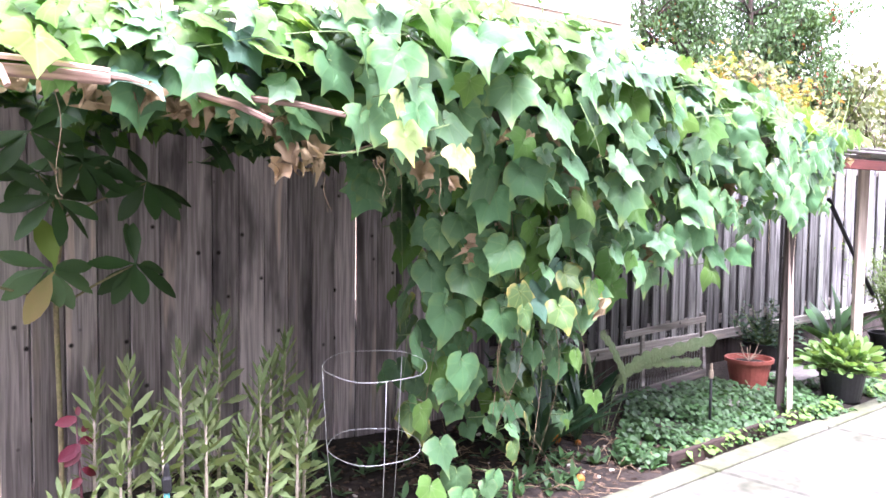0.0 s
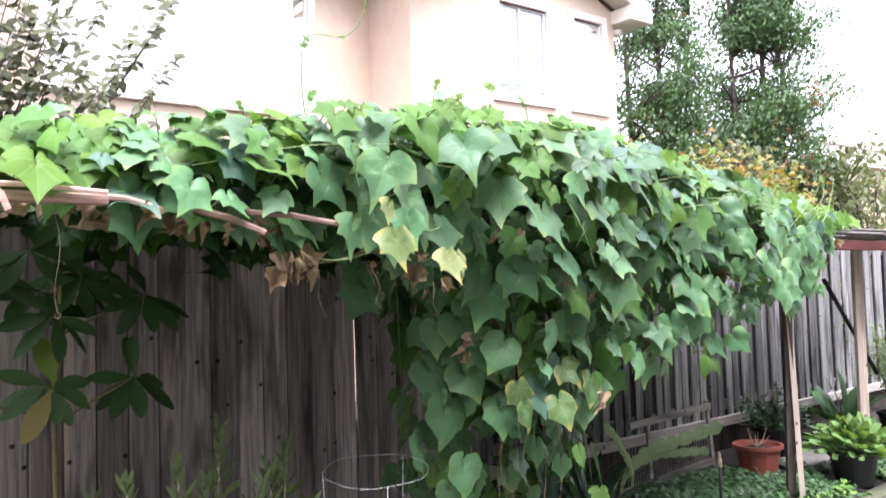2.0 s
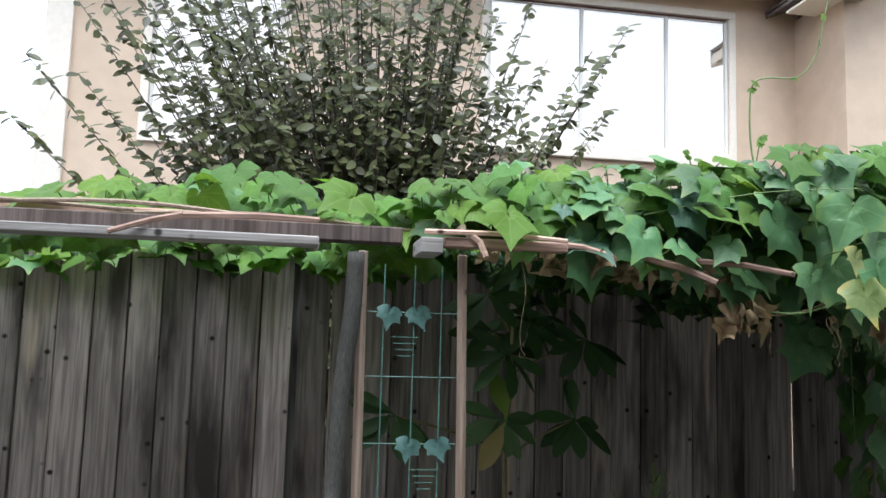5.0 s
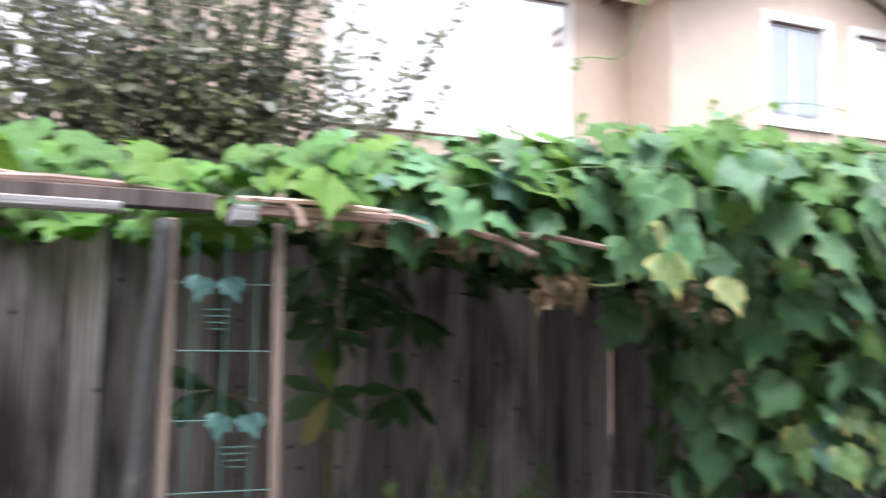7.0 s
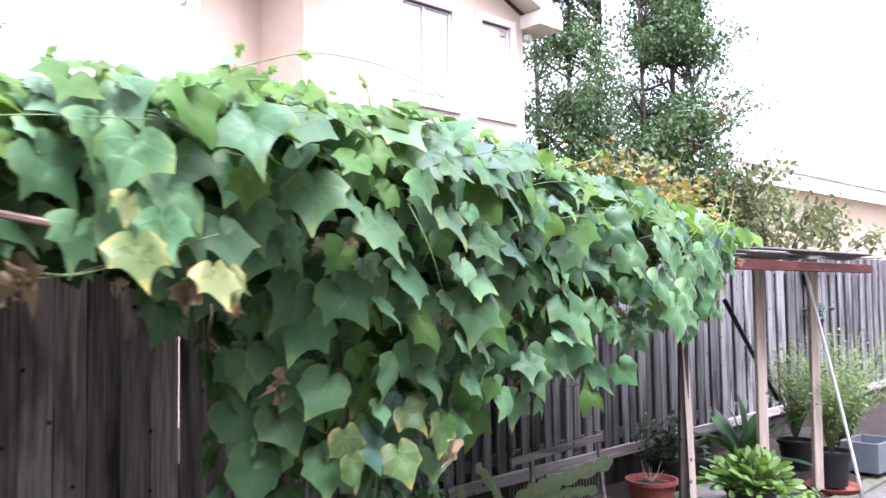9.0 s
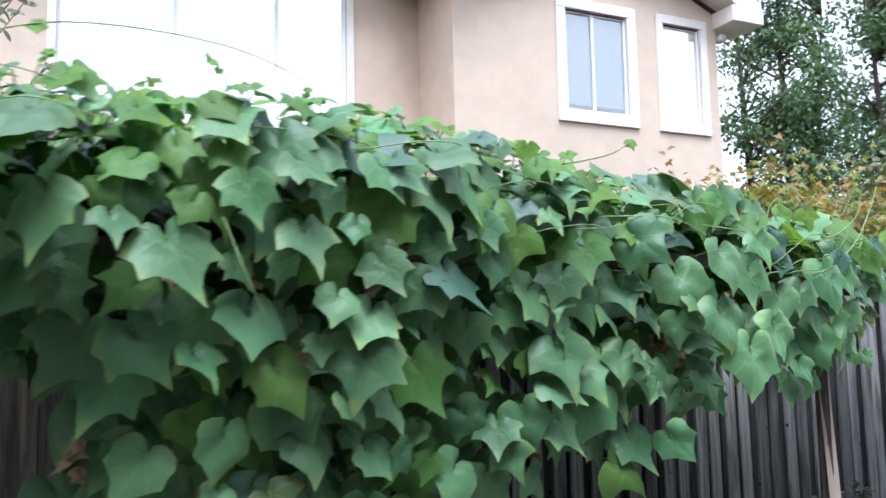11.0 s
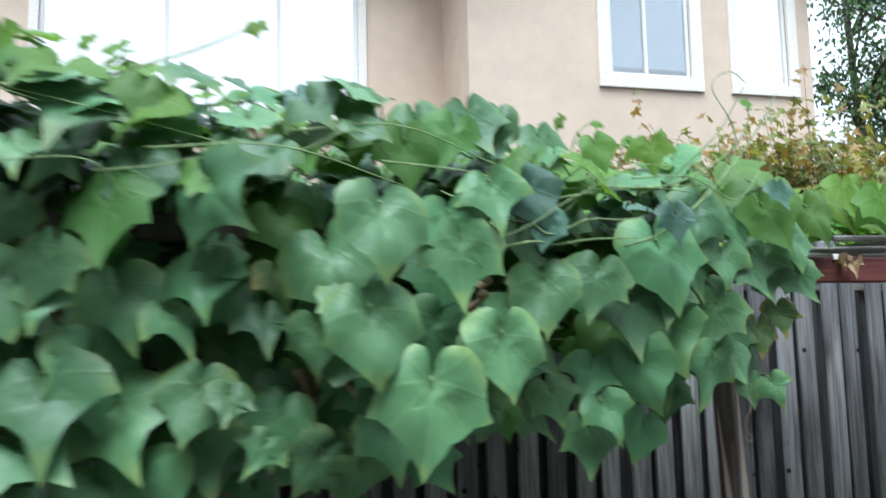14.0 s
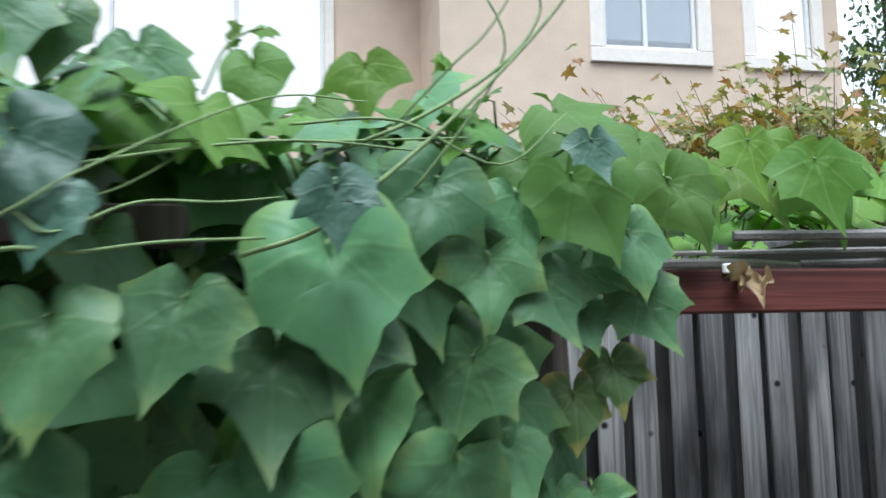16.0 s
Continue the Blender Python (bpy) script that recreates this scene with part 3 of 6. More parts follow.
over = 0.55
for sgn, ex in ((-1, 8.3), (1, 15.06)):
    ez = 8.85 - 0.39 * abs(ex - peak_x) + 0.02
    hpart("roof", slope_slab(ex, ez + 0.2, peak_x, 9.07, HY - over + 0.04, 22.3, 0.06), M_ROOF, house, "dark grey tiled roof")
    hpart("soffit", slope_slab(ex, ez, peak_x, 8.87, HY - over + 0.05, HY - 0.004, 0.03), M_TRIM, house)
    if sgn < 0:
        hpart("soffit", boxed(ex, 8.87, HY + 0.002, HY2 - 0.64, 7.56, 7.6), M_TRIM, house)
    hpart("fascia", slope_slab(ex, ez - 0.06, peak_x, 8.81, HY - over, HY - over + 0.035, 0.33), M_TRIM, house)
    bm = bmesh.new()
    n = 12
    for i in range(n):
        for j in range(14):
            a = i / n
            x, z = ex + (peak_x - ex) * (a + 0.5 / n), ez + 0.29 + (8.85 - ez) * (a + 0.5 / n)
            box(bm, -0.17, 0.17, -0.13, 0.13, 0, 0.03, Matrix.Translation((x, HY - over + 0.15 + 0.27 * j, z)) @ Matrix.Rotation(-sgn * -0.372 if sgn > 0 else -0.372, 4, "Y") @ Matrix.Rotation(0.06 * (1 if sgn > 0 else -1), 4, "Y"))
    hpart("roof_tiles", bm, M_ROOF, house, "dark grey roof tiles")
hpart("eave_end", boxed(14.34, 15.09, HY - over - 0.01, HY + 0.3, 7.44, 7.74, bevel=0.01), M_TRIM, house)
hpart("downlight", boxed(14.46, 14.62, HY - 0.1, HY + 0.12, 7.22, 7.36, bevel=0.03), M_TRIM, house)
hpart("eave_return", boxed(8.3, 9.2, HY - over - 0.01, HY - 0.005, 7.55, 7.85, bevel=0.01), M_TRIM, house)
# the long eave over the recessed wall
hpart("fascia", boxed(-4.2, 8.87, HY2 - 0.62, HY2 - 0.58, 7.92, 8.18, bevel=0.006), M_TRIM, house)
hpart("soffit", boxed(-4.2, 8.87, HY2 - 0.575, HY2 - 0.005, 8.02, 8.06), M_STUCCO, house)
bm = bmesh.new()
q = [(HY2 - 0.66, 8.19), (17.5, 10.4), (17.5, 10.46), (HY2 - 0.66, 8.25)]
for x in (-4.3, 9.2):
    for y, z in q:
        bm.verts.new((x, y, z))
v = list(bm.verts)
bm.faces.new(v[:4][::-1]), bm.faces.new(v[4:])
for i in range(4):
    j = (i + 1) % 4
    bm.faces.new((v[i], v[j], v[j + 4], v[i + 4]))
hpart("roof", bm, M_ROOF, house, "dark grey tiled roof")
window(3.0, 7.68, 4.98, 7.75, HY2, 0.13, (4.8, 6.38), ("blind", "blind", "blind"), sill=True)
window(-2.45, -0.17, 4.67, 7.73, HY2, 0.13, (-1.3,), ("blind", "blind"))
window(10.82, 12.51, 5.36, 7.55, HY, 0.19, (11.6,), ("screen", "screen"), pane=M_GLASS_CLEAR)
window(12.97, 14.16, 5.36, 7.55, HY, 0.16, (), ("blind",))


# ==== the frame that carries the vine ====
pergola = thing("pergola", "low homemade timber pergola carrying a dense vine", "pergola")
part("front_beam", boxed(-5.0, 0.12, 2.66, 2.76, 1.943, 1.972, bevel=0.004), M_PLANK_GREY, pergola, "pale grey weathered plank")
part("front_beam", boxed(-5.0, 0.4, 2.78, 2.86, 1.975, 2.03, bevel=0.004), M_POST_OLD, pergola)
part("front_beam", boxed(-5.0, 0.1, 2.95, 3.03, 2.03, 2.075, bevel=0.004), M_PLANK_TAN, pergola)
part("cross_beam", boxed(0.434, 0.506, 2.6, 2.78, 1.929, 1.979, bevel=0.004), M_PLANK_GREY, pergola, "cut end of a pale grey timber")
part("front_beam", boxed(0.515, 0.93, 2.64, 2.69, 1.955, 1.988, bevel=0.004), M_PLANK_TAN, pergola, "reddish weathered plank")
part("front_beam", boxed(1.9, 5.3, 3.1, 3.17, 1.99, 2.05, bevel=0.004), M_POST_OLD, pergola)
part("rear_beam", boxed(5.78, 8.6, 3.075, 3.115, 1.876, 1.948, bevel=0.004), M_RED_BEAM, pergola, "red-stained board")
rng = random.Random(11)
for i in range(6):
    x = 0.6 + 0.95 * i
    bm = bmesh.new()
    tube(bm, [(x + rng.uniform(-0.1, 0.1), 2.72 + 0.55 * (x > 1), 2.03), (x + rng.uniform(-0.2, 0.2), 4.5, 2.04)], [0.013, 0.018], 6)
    part("rafter", bm, M_CANE, pergola)
for i in range(12):
    bm = bmesh.new()
    x0, y = 5.95 + 0.16 * i + rng.uniform(-0.1, 0.1), 3.12 + rng.uniform(-0.06, 0.3)
    tube(bm, curve([(x0, y, 1.975 + 0.018 * (i % 3)), (x0 + 0.5, y + rng.uniform(-0.1, 0.1), 1.985 + 0.01 * (i % 3)), (x0 + rng.uniform(0.9, 1.6), y + rng.uniform(-0.1, 0.3), 1.985 + 0.02 * (i % 3))], 4), rng.uniform(0.005, 0.01), 6)
    part("cane", bm, M_CANE_GREY, pergola, "grey weathered cane")
for i in range(4):
    bm = bmesh.new()
    x0, y = -1.8 + 0.4 * i, 2.8 + rng.uniform(-0.06, 0.3)
    tube(bm, curve([(x0, y, 2.05), (x0 + 0.5, y + rng.uniform(-0.05, 0.05), 2.07), (x0 + rng.uniform(0.9, 1.4), y + rng.uniform(-0.1, 0.1), 2.05)], 4), rng.uniform(0.006, 0.012), 6)
    part("cane", bm, M_CANE, pergola)
part("roof_board", boxed(6.6, 8.7, 3.1, 4.3, 2.03, 2.045, bevel=0.004), M_CANE_GREY, pergola, "pale weathered lath roof")
# broken sticks that stand out of the edge
for a, b, r in (((1.36, 2.62, 1.945), (1.685, 2.55, 1.908), 0.011), ((1.2, 2.68, 1.958), (1.42, 2.575, 1.872), 0.013), ((0.45, 2.63, 2.0), (0.92, 2.62, 1.99), 0.009), ((0.596, 2.64, 2.002), (0.645, 2.6, 1.922), 0.012), ((0.88, 2.66, 1.985), (1.08, 2.64, 1.95), 0.011), ((-0.3, 2.68, 2.02), (-0.5, 2.62, 1.95), 0.01), ((-0.3, 2.7, 2.02), (0.12, 2.72, 2.03), 0.012)):
    bm = bmesh.new()
    tube(bm, [a, [(p + q) / 2 + 0.01 for p, q in zip(a, b)], b], [r, r * 0.95, r * 0.85], 6)
    part("stick", bm, M_PLANK_TAN, pergola, "split tan stick")


def post(x, y, x1, y1, z1, half, material, label=""):
    bm = bmesh.new()
    tube(bm, [(x, y, -0.02), (x1, y1, z1)], half * 1.414, 4)
    c = Vector(((x + x1) / 2, (y + y1) / 2, 0))
    bmesh.ops.rotate(bm, verts=bm.verts[:], cent=c, matrix=Matrix.Rotation(radians(45), 3, "Z"))
    bmesh.ops.bevel(bm, geom=bm.edges[:], offset=0.004, segments=1, affect="EDGES")
    part("post", bm, material, pergola, label)


post(0.64, 2.74, 0.583, 2.74, 1.94, 0.013, M_STAKE)
post(0.285, 2.74, 0.262, 2.74, 1.94, 0.013, M_STAKE)
post(6.065, 3.375, 5.885, 3.375, 1.99, 0.03, M_POST_OLD, "dark post with one pale face")
bm = bmesh.new()
tube(bm, [(6.065, 3.335, -0.02), (5.9, 3.335, 1.84)], 0.0385, 4)
bmesh.ops.rotate(bm, verts=bm.verts[:], cent=(5.98, 3.335, 0), matrix=Matrix.Rotation(radians(45), 3, "Z"))
bmesh.ops.scale(bm, verts=bm.verts[:], vec=(1, 0.12, 1), space=Matrix.Translation((0, -3.339, 0)))
part("post_face", bm, M_POST, pergola, "pale weathered face")
post(7.25, 3.46, 7.24, 3.45, 2.03, 0.036, M_POST)
post(8.24, 3.46, 8.22, 3.45, 2.03, 0.036, M_POST)

# ==== the vine ====
OUTLINES = [
    [(0, 0), (0.012, 0.1), (0.05, 0.2), (0.16, 0.28), (0.3, 0.26), (0.43, 0.17), (0.54, 0.03), (0.48, -0.14), (0.59, -0.37), (0.4, -0.37), (0.25, -0.46), (0.12, -0.64), (0, -0.9)],
    [(0, 0), (0.015, 0.08), (0.06, 0.17), (0.17, 0.22), (0.31, 0.2), (0.44, 0.13), (0.58, -0.02), (0.49, -0.18), (0.55, -0.42), (0.35, -0.42), (0.22, -0.51), (0.11, -0.68), (0, -0.94)],
    [(0, 0), (0.01, 0.11), (0.04, 0.22), (0.14, 0.31), (0.29, 0.31), (0.42, 0.22), (0.49, 0.06), (0.48, -0.12), (0.54, -0.32), (0.4, -0.37), (0.28, -0.47), (0.14, -0.62), (0, -0.84)],
    [(0, 0), (0.02, 0.08), (0.08, 0.15), (0.2, 0.2), (0.34, 0.17), (0.47, 0.08), (0.55, -0.06), (0.63, -0.31), (0.44, -0.33), (0.28, -0.4), (0.17, -0.54), (0.09, -0.73), (0, -1.0)],
]


SOFT = [
    [(0, 0), (0.012, 0.1), (0.05, 0.2), (0.16, 0.28), (0.3, 0.27), (0.42, 0.18), (0.485, 0.03), (0.49, -0.13), (0.54, -0.31), (0.43, -0.38), (0.3, -0.49), (0.15, -0.66), (0, -0.88)],
    [(0, 0), (0.015, 0.08), (0.06, 0.17), (0.17, 0.22), (0.31, 0.21), (0.44, 0.13), (0.51, -0.02), (0.5, -0.16), (0.51, -0.34), (0.4, -0.42), (0.28, -0.53), (0.14, -0.69), (0, -0.9)],
]


def finer(half):
    """Points between the corners of an outline, on softly bowed edges."""
    out = []
    for i, (a, b) in enumerate(zip(half, half[1:])):
        bow = 0.09 if i < 6 else -0.05
        dx, dy = b[0] - a[0], b[1] - a[1]
        out += [a, ((a[0] + b[0]) / 2 - dy * bow, (a[1] + b[1]) / 2 + dx * bow)]
    return out + [half[-1]]


def cupped(shape, seed):
    """Bends a leaf softly: basal lobes lifted round the stalk, shoulders rolled back, the tip turned aside."""
    pts, faces, uv = shape
    r = np.random.default_rng(seed)
    x, y = pts[:, 0].copy(), pts[:, 1].copy()
    d = np.hypot(x, y)
    z = 0.09 * np.exp(-((d - 0.26) / 0.14) ** 2) * np.clip((y + 0.15) * 5, 0, 1) - 0.045 * np.exp(-(d / 0.13) ** 2) + 0.045 * np.cos(5 * np.arctan2(x, -y)) * d
    z += -r.uniform(0.1, 0.42) * (y + 0.15) ** 2 - r.uniform(0.05, 0.42) * x * x
    z += r.uniform(-0.35, 0.35) * x * y + 0.1 * np.exp(-(x / 0.07) ** 2) * -0.35
    z += (0.03 + 0.05 * d) * np.sin(6.5 * x + r.uniform(0, 6)) * np.cos(5.5 * y + r.uniform(0, 6))
    pts = pts.copy()
    pts[:, 2] = z
    pts[:, 0] += r.uniform(-0.12, 0.12) * y * y
    return pts, faces, uv


def vine_shapes(fine):
    sets = [OUTLINES[s % 4] for s in range(12)] + [SOFT[s % 2] for s in range(6)]
    return [cupped(blade(finer(half) if fine else half, 3 if fine else 2, 0, 0, 0, 40 + s, 0.007, 0.24), 60 + s) for s, half in enumerate(sets)]


VINE_SHAPES, VINE_FINE = vine_shapes(False), vine_shapes(True)
rng = random.Random(21)


def lerp(x, pairs):
    return float(np.interp(x, [p[0] for p in pairs], [p[1] for p in pairs]))


CREST = [(-1.18, 2.07), (-0.59, 2.15), (0.00, 2.17), (0.34, 2.12), (0.67, 2.2), (1.18, 2.22), (1.85, 2.33), (2.27, 2.39), (2.77, 2.39), (3.36, 2.41), (3.95, 2.39), (4.50, 2.3), (5.0, 2.24), (5.5, 2.19), (5.88, 2.18), (6.15, 2.2), (6.6, 2.16), (7.06, 2.1)]
HEM = [(-1.18, 2.05), (0.25, 2.03), (0.76, 2.01), (1.09, 1.93), (1.47, 1.88), (1.64, 1.78), (2.02, 1.78), (2.35, 1.71), (2.56, 1.57), (2.73, 1.23), (3.02, 0.98), (3.36, 1.04), (3.53, 1.11), (3.90, 1.23), (4.43, 1.19), (4.70, 1.34), (5.00, 1.46), (5.29, 1.53), (5.63, 1.60), (5.84, 1.82), (6.13, 1.93), (7.06, 2.03)]
FRONT = [(-1.18, 2.69), (1.01, 2.65), (1.68, 2.52), (2.02, 2.39), (2.52, 2.52), (3.36, 2.62), (3.78, 2.79), (4.62, 2.84), (5.38, 2.86), (5.80, 2.94), (5.96, 3.07), (6.38, 3.16), (7.06, 3.23)]


def skin(x, s, depth=0.0):
    """Place and outward normal on the vine: s 0 at the hem, 1 at the crest, 2 at the fence."""
    top, hem, y0 = lerp(x, CREST), lerp(x, HEM), lerp(x, FRONT)
    y0 += 0.06 * noise.noise((x * 1.9, s * 2, 4))
    turn = max(hem, top - 0.25)
    if s < 0.7:
        z = hem + (turn - hem) * s / 0.7
        y = y0 + 0.02 + lerp(x, [(1.9, 0.2), (2.4, 0.48), (3.0, 0.4), (3.6, 0.2), (4.8, 0.08)]) * (1 - s / 0.7)
        n = Vector((0, -1, 0.25 * s / 0.7))
    elif s < 1:
        a = (s - 0.7) / 0.3 * math.pi / 2
        y, z = y0 + 0.32 * (1 - math.cos(a)), turn + (top - turn) * math.sin(a)
        n = Vector((0, -math.cos(a) - 0.45, math.sin(a) + 0.2))
    else:
        y = y0 + 0.32 + (s - 1) * (4.55 - y0 - 0.32)
        z = top - 0.12 * (s - 1) + 0.04 * noise.noise((x * 1.5, y * 1.5, 9))
        n = Vector((0, -0.6, 0.9))
    n.normalize()
    return Vector((x, y, z)) - n * depth, n


spots = []          # (place, turn, size, kind)


def scatter(x0, x1, s0, s1, step, depth, size):
    """Leaves in staggered rows over the vine's face, each overlapping the one below."""
    x, row = x0, 0
    while x < x1:
        p0, _ = skin(x, s0)
        p1, _ = skin(x, min(s1, 1.0))
        length = (p1 - p0).length + (1.75 * (s1 - 1) if s1 > 1 else 0)
        n = max(1, round(length / step))
        for k in range(n):
            s = s0 + (s1 - s0) * (k + 0.5 * (row % 2) + rng.uniform(0.05, 0.6)) / n
            if s > s1:
                continue
            xx = x + rng.uniform(-step, step) * 0.5
            p, nn = skin(xx, s, depth + rng.uniform(-0.05, 0.06))
            w = size * min(1.3, max(0.45, rng.gauss(0.94, 0.24)))
            tilt = nn + Vector((rng.gauss(-0.05, 0.42), rng.gauss(0, 0.2), rng.gauss(0.2, 0.33)))
            down = Vector((rng.gauss(0, 0.5), -0.6 if s > 0.8 else -0.12, -1.0))
            if s > 1:
                down = Vector((rng.gauss(0, 0.7), -0.8, -0.7))
            spots.append((p, facing(tilt, down, rng.gauss(0, 0.12)), w, ""))
        x += step
        row += 1


scatter(1.5, 5.75, 0.0, 1.0, 0.13, 0.0, 0.176)
scatter(1.45, 5.8, 0.05, 0.95, 0.185, 0.17, 0.18)
scatter(2.7, 5.2, 0.1, 0.7, 0.26, 0.34, 0.17)
scatter(2.45, 5.4, 0.0, 0.75, 0.2, 0.52, 0.19)
scatter(2.5, 5.4, 0.05, 0.8, 0.22, 0.8, 0.19)
scatter(0.75, 1.5, 0.6, 1.0, 0.115, 0.0, 0.16)
scatter(0.55, 1.9, 0.78, 1.1, 0.1, -0.01, 0.135)
scatter(0.5, 1.9, 0.9, 1.3, 0.12, 0.1, 0.15)
scatter(-1.5, 1.6, 1.0, 1.4, 0.14, 0.06, 0.14)
# hidden leaf strips by the fence, added to shade its top
scatter(0.2, 1.0, 1.75, 2.0, 0.18, -0.04, 0.16)
scatter(-3.0, 0.2, 1.82, 2.0, 0.25, -0.04, 0.16)
scatter(-2.8, 0.8, 0.95, 1.3, 0.115, -0.03, 0.155)
# raised leaves out of sight, added to shade the left fence
scatter(-2.8, 0.6, 1.3, 1.75, 0.16, -0.12, 0.15)
scatter(0.3, 6.2, 1.0, 2.0, 0.135, 0.0, 0.155)
scatter(1.0, 6.15, 0.85, 1.3, 0.11, -0.04, 0.13)
scatter(0.8, 6.1, 0.9, 1.15, 0.14, -0.06, 0.115)
# extra roof layers, added to stop light leaking onto the fence
scatter(1.15, 6.0, 1.0, 2.0, 0.15, 0.1, 0.19)
scatter(1.15, 6.6, 1.05, 2.0, 0.16, 0.17, 0.19)
scatter(1.3, 3.4, 1.0, 2.0, 0.14, 0.13, 0.19)
scatter(1.35, 3.4, 1.0, 2.0, 0.14, 0.22, 0.19)
scatter(5.95, 7.1, 0.88, 1.9, 0.12, -0.02, 0.15)
# flat leaves on the roof, added as a light block over the fence
for i in range(460):
    x, y = (rng.uniform(-3.2, 0.8), rng.uniform(4.3, 4.66)) if i % 3 == 0 else (rng.uniform(0.7, 2.3), rng.uniform(3.0, 4.6))
    spots.append((Vector((x, y, 2.17 + rng.uniform(-0.02, 0.06))), facing((rng.gauss(0, 0.2), rng.gauss(-0.15, 0.15), 1), (rng.gauss(0, 1), rng.gauss(0, 1), 0)), rng.uniform(0.13, 0.19), ""))
# low filler layers, added to darken what lies under the roof
for low in (0.22, 0.3, 0.38):
    scatter(2.0, 6.3, 1.02, 2.0, 0.17, low - (0.14 if low < 0.3 else 0.1), 0.2)
    scatter(2.0, 5.7, 1.1, 2.0, 0.17, low + 0.06, 0.2)
scatter(5.4, 5.9, 0.0, 0.7, 0.13, 0.1, 0.14)


def heap(n, cx, cy, rx, ry, z0, z1, size, taper=1.0):
    """Leaves all round an upright mass of stems."""
    for _ in range(n):
        a, h = rng.uniform(math.pi * 0.9, math.pi * 2.1), rng.random()
        k = rng.uniform(0.7, 1.05) * (taper + (1 - taper) * h)
        p = Vector((cx + rx * k * math.cos(a), cy + ry * k * math.sin(a), z0 + (z1 - z0) * h))
        nn = Vector((math.cos(a) * 0.7, math.sin(a), 0.3)) + Vector((rng.gauss(0, 0.25), rng.gauss(0, 0.2), rng.gauss(0, 0.2)))
        spots.append((p, facing(nn, (rng.gauss(0, 0.25), -0.15, -1), rng.gauss(0, 0.15)), size * rng.uniform(0.65, 1.15), ""))


heap(60, 3.0, 3.3, 0.55, 0.36, 1.1, 1.75, 0.19, 0.95)
heap(34, 2.9, 3.35, 0.4, 0.25, 0.45, 1.15, 0.16, 0.9)
heap(14, 2.8, 3.2, 0.3, 0.2, 0.1, 0.5, 0.12, 0.9)
heap(100, 3.25, 3.8, 0.5, 0.4, 0.6, 1.9, 0.18, 1.0)
heap(48, 3.35, 3.5, 0.5, 0.3, 0.4, 1.2, 0.13, 0.9)
# single leaves that catch the eye: at the hem over the fence, on the hanging stems, over the end of the frame
HEM_LEAVES = ((1.803, 2.36, 1.855, 0.145, "yellow"), (1.983, 2.3, 1.785, 0.13, "yellow"), (2.04, 2.33, 1.775, 0.115, "yellow"), (1.79, 2.38, 1.965, 0.09, "yellow"), (1.9, 2.42, 1.93, 0.14, "green"), (1.7, 2.47, 1.9, 0.15, "green"), (1.57, 2.66, 1.9, 0.1, "green"), (1.52, 2.68, 1.86, 0.09, "green"), (1.18, 2.6, 2.03, 0.16, "green"))
HANGING = ((2.51, 3.15, 1.31, 0.22, "green"), (2.57, 3.10, 1.12, 0.235, "green"), (2.42, 3.15, 0.98, 0.215, "green"), (2.67, 3.10, 0.85, 0.21, "green"), (2.72, 3.00, 1.47, 0.23, "green"), (2.37, 3.02, 0.68, 0.165, "fresh"), (2.48, 3.02, 0.50, 0.18, "green"), (2.59, 3.04, 0.34, 0.155, "green"), (2.40, 2.98, 0.33, 0.16, "fresh"), (2.60, 3.00, 0.25, 0.14, "green"), (2.83, 3.04, 0.28, 0.15, "green"), (3.01, 3.10, 0.58, 0.11, "green"), (2.80, 2.85, 1.20, 0.15, "mid"), (2.80, 2.82, 1.12, 0.14, "mid"), (3.03, 2.82, 1.12, 0.17, "mid"), (3.27, 2.84, 1.20, 0.16, "mid"), (3.24, 2.90, 0.85, 0.13, "fresh"), (3.39, 2.92, 0.63, 0.11, "fresh"), (2.98, 3.15, 0.75, 0.13, "green"), (3.18, 3.15, 0.86, 0.15, "green"), (3.08, 2.84, 1.28, 0.15, "mid"))
OVER_END = ((5.7, 2.98, 1.82, 0.16, "green"), (5.76, 3.03, 1.7, 0.13, "green"), (6.4, 3.16, 2.13, 0.15, "fresh"), (6.38, 3.2, 2.19, 0.12, "young"), (5.86, 3.1, 1.69, 0.13, "green"), (5.33, 2.98, 1.52, 0.15, "green"), (5.58, 3.04, 1.61, 0.13, "green"), (5.5, 3.02, 1.52, 0.13, "green"))
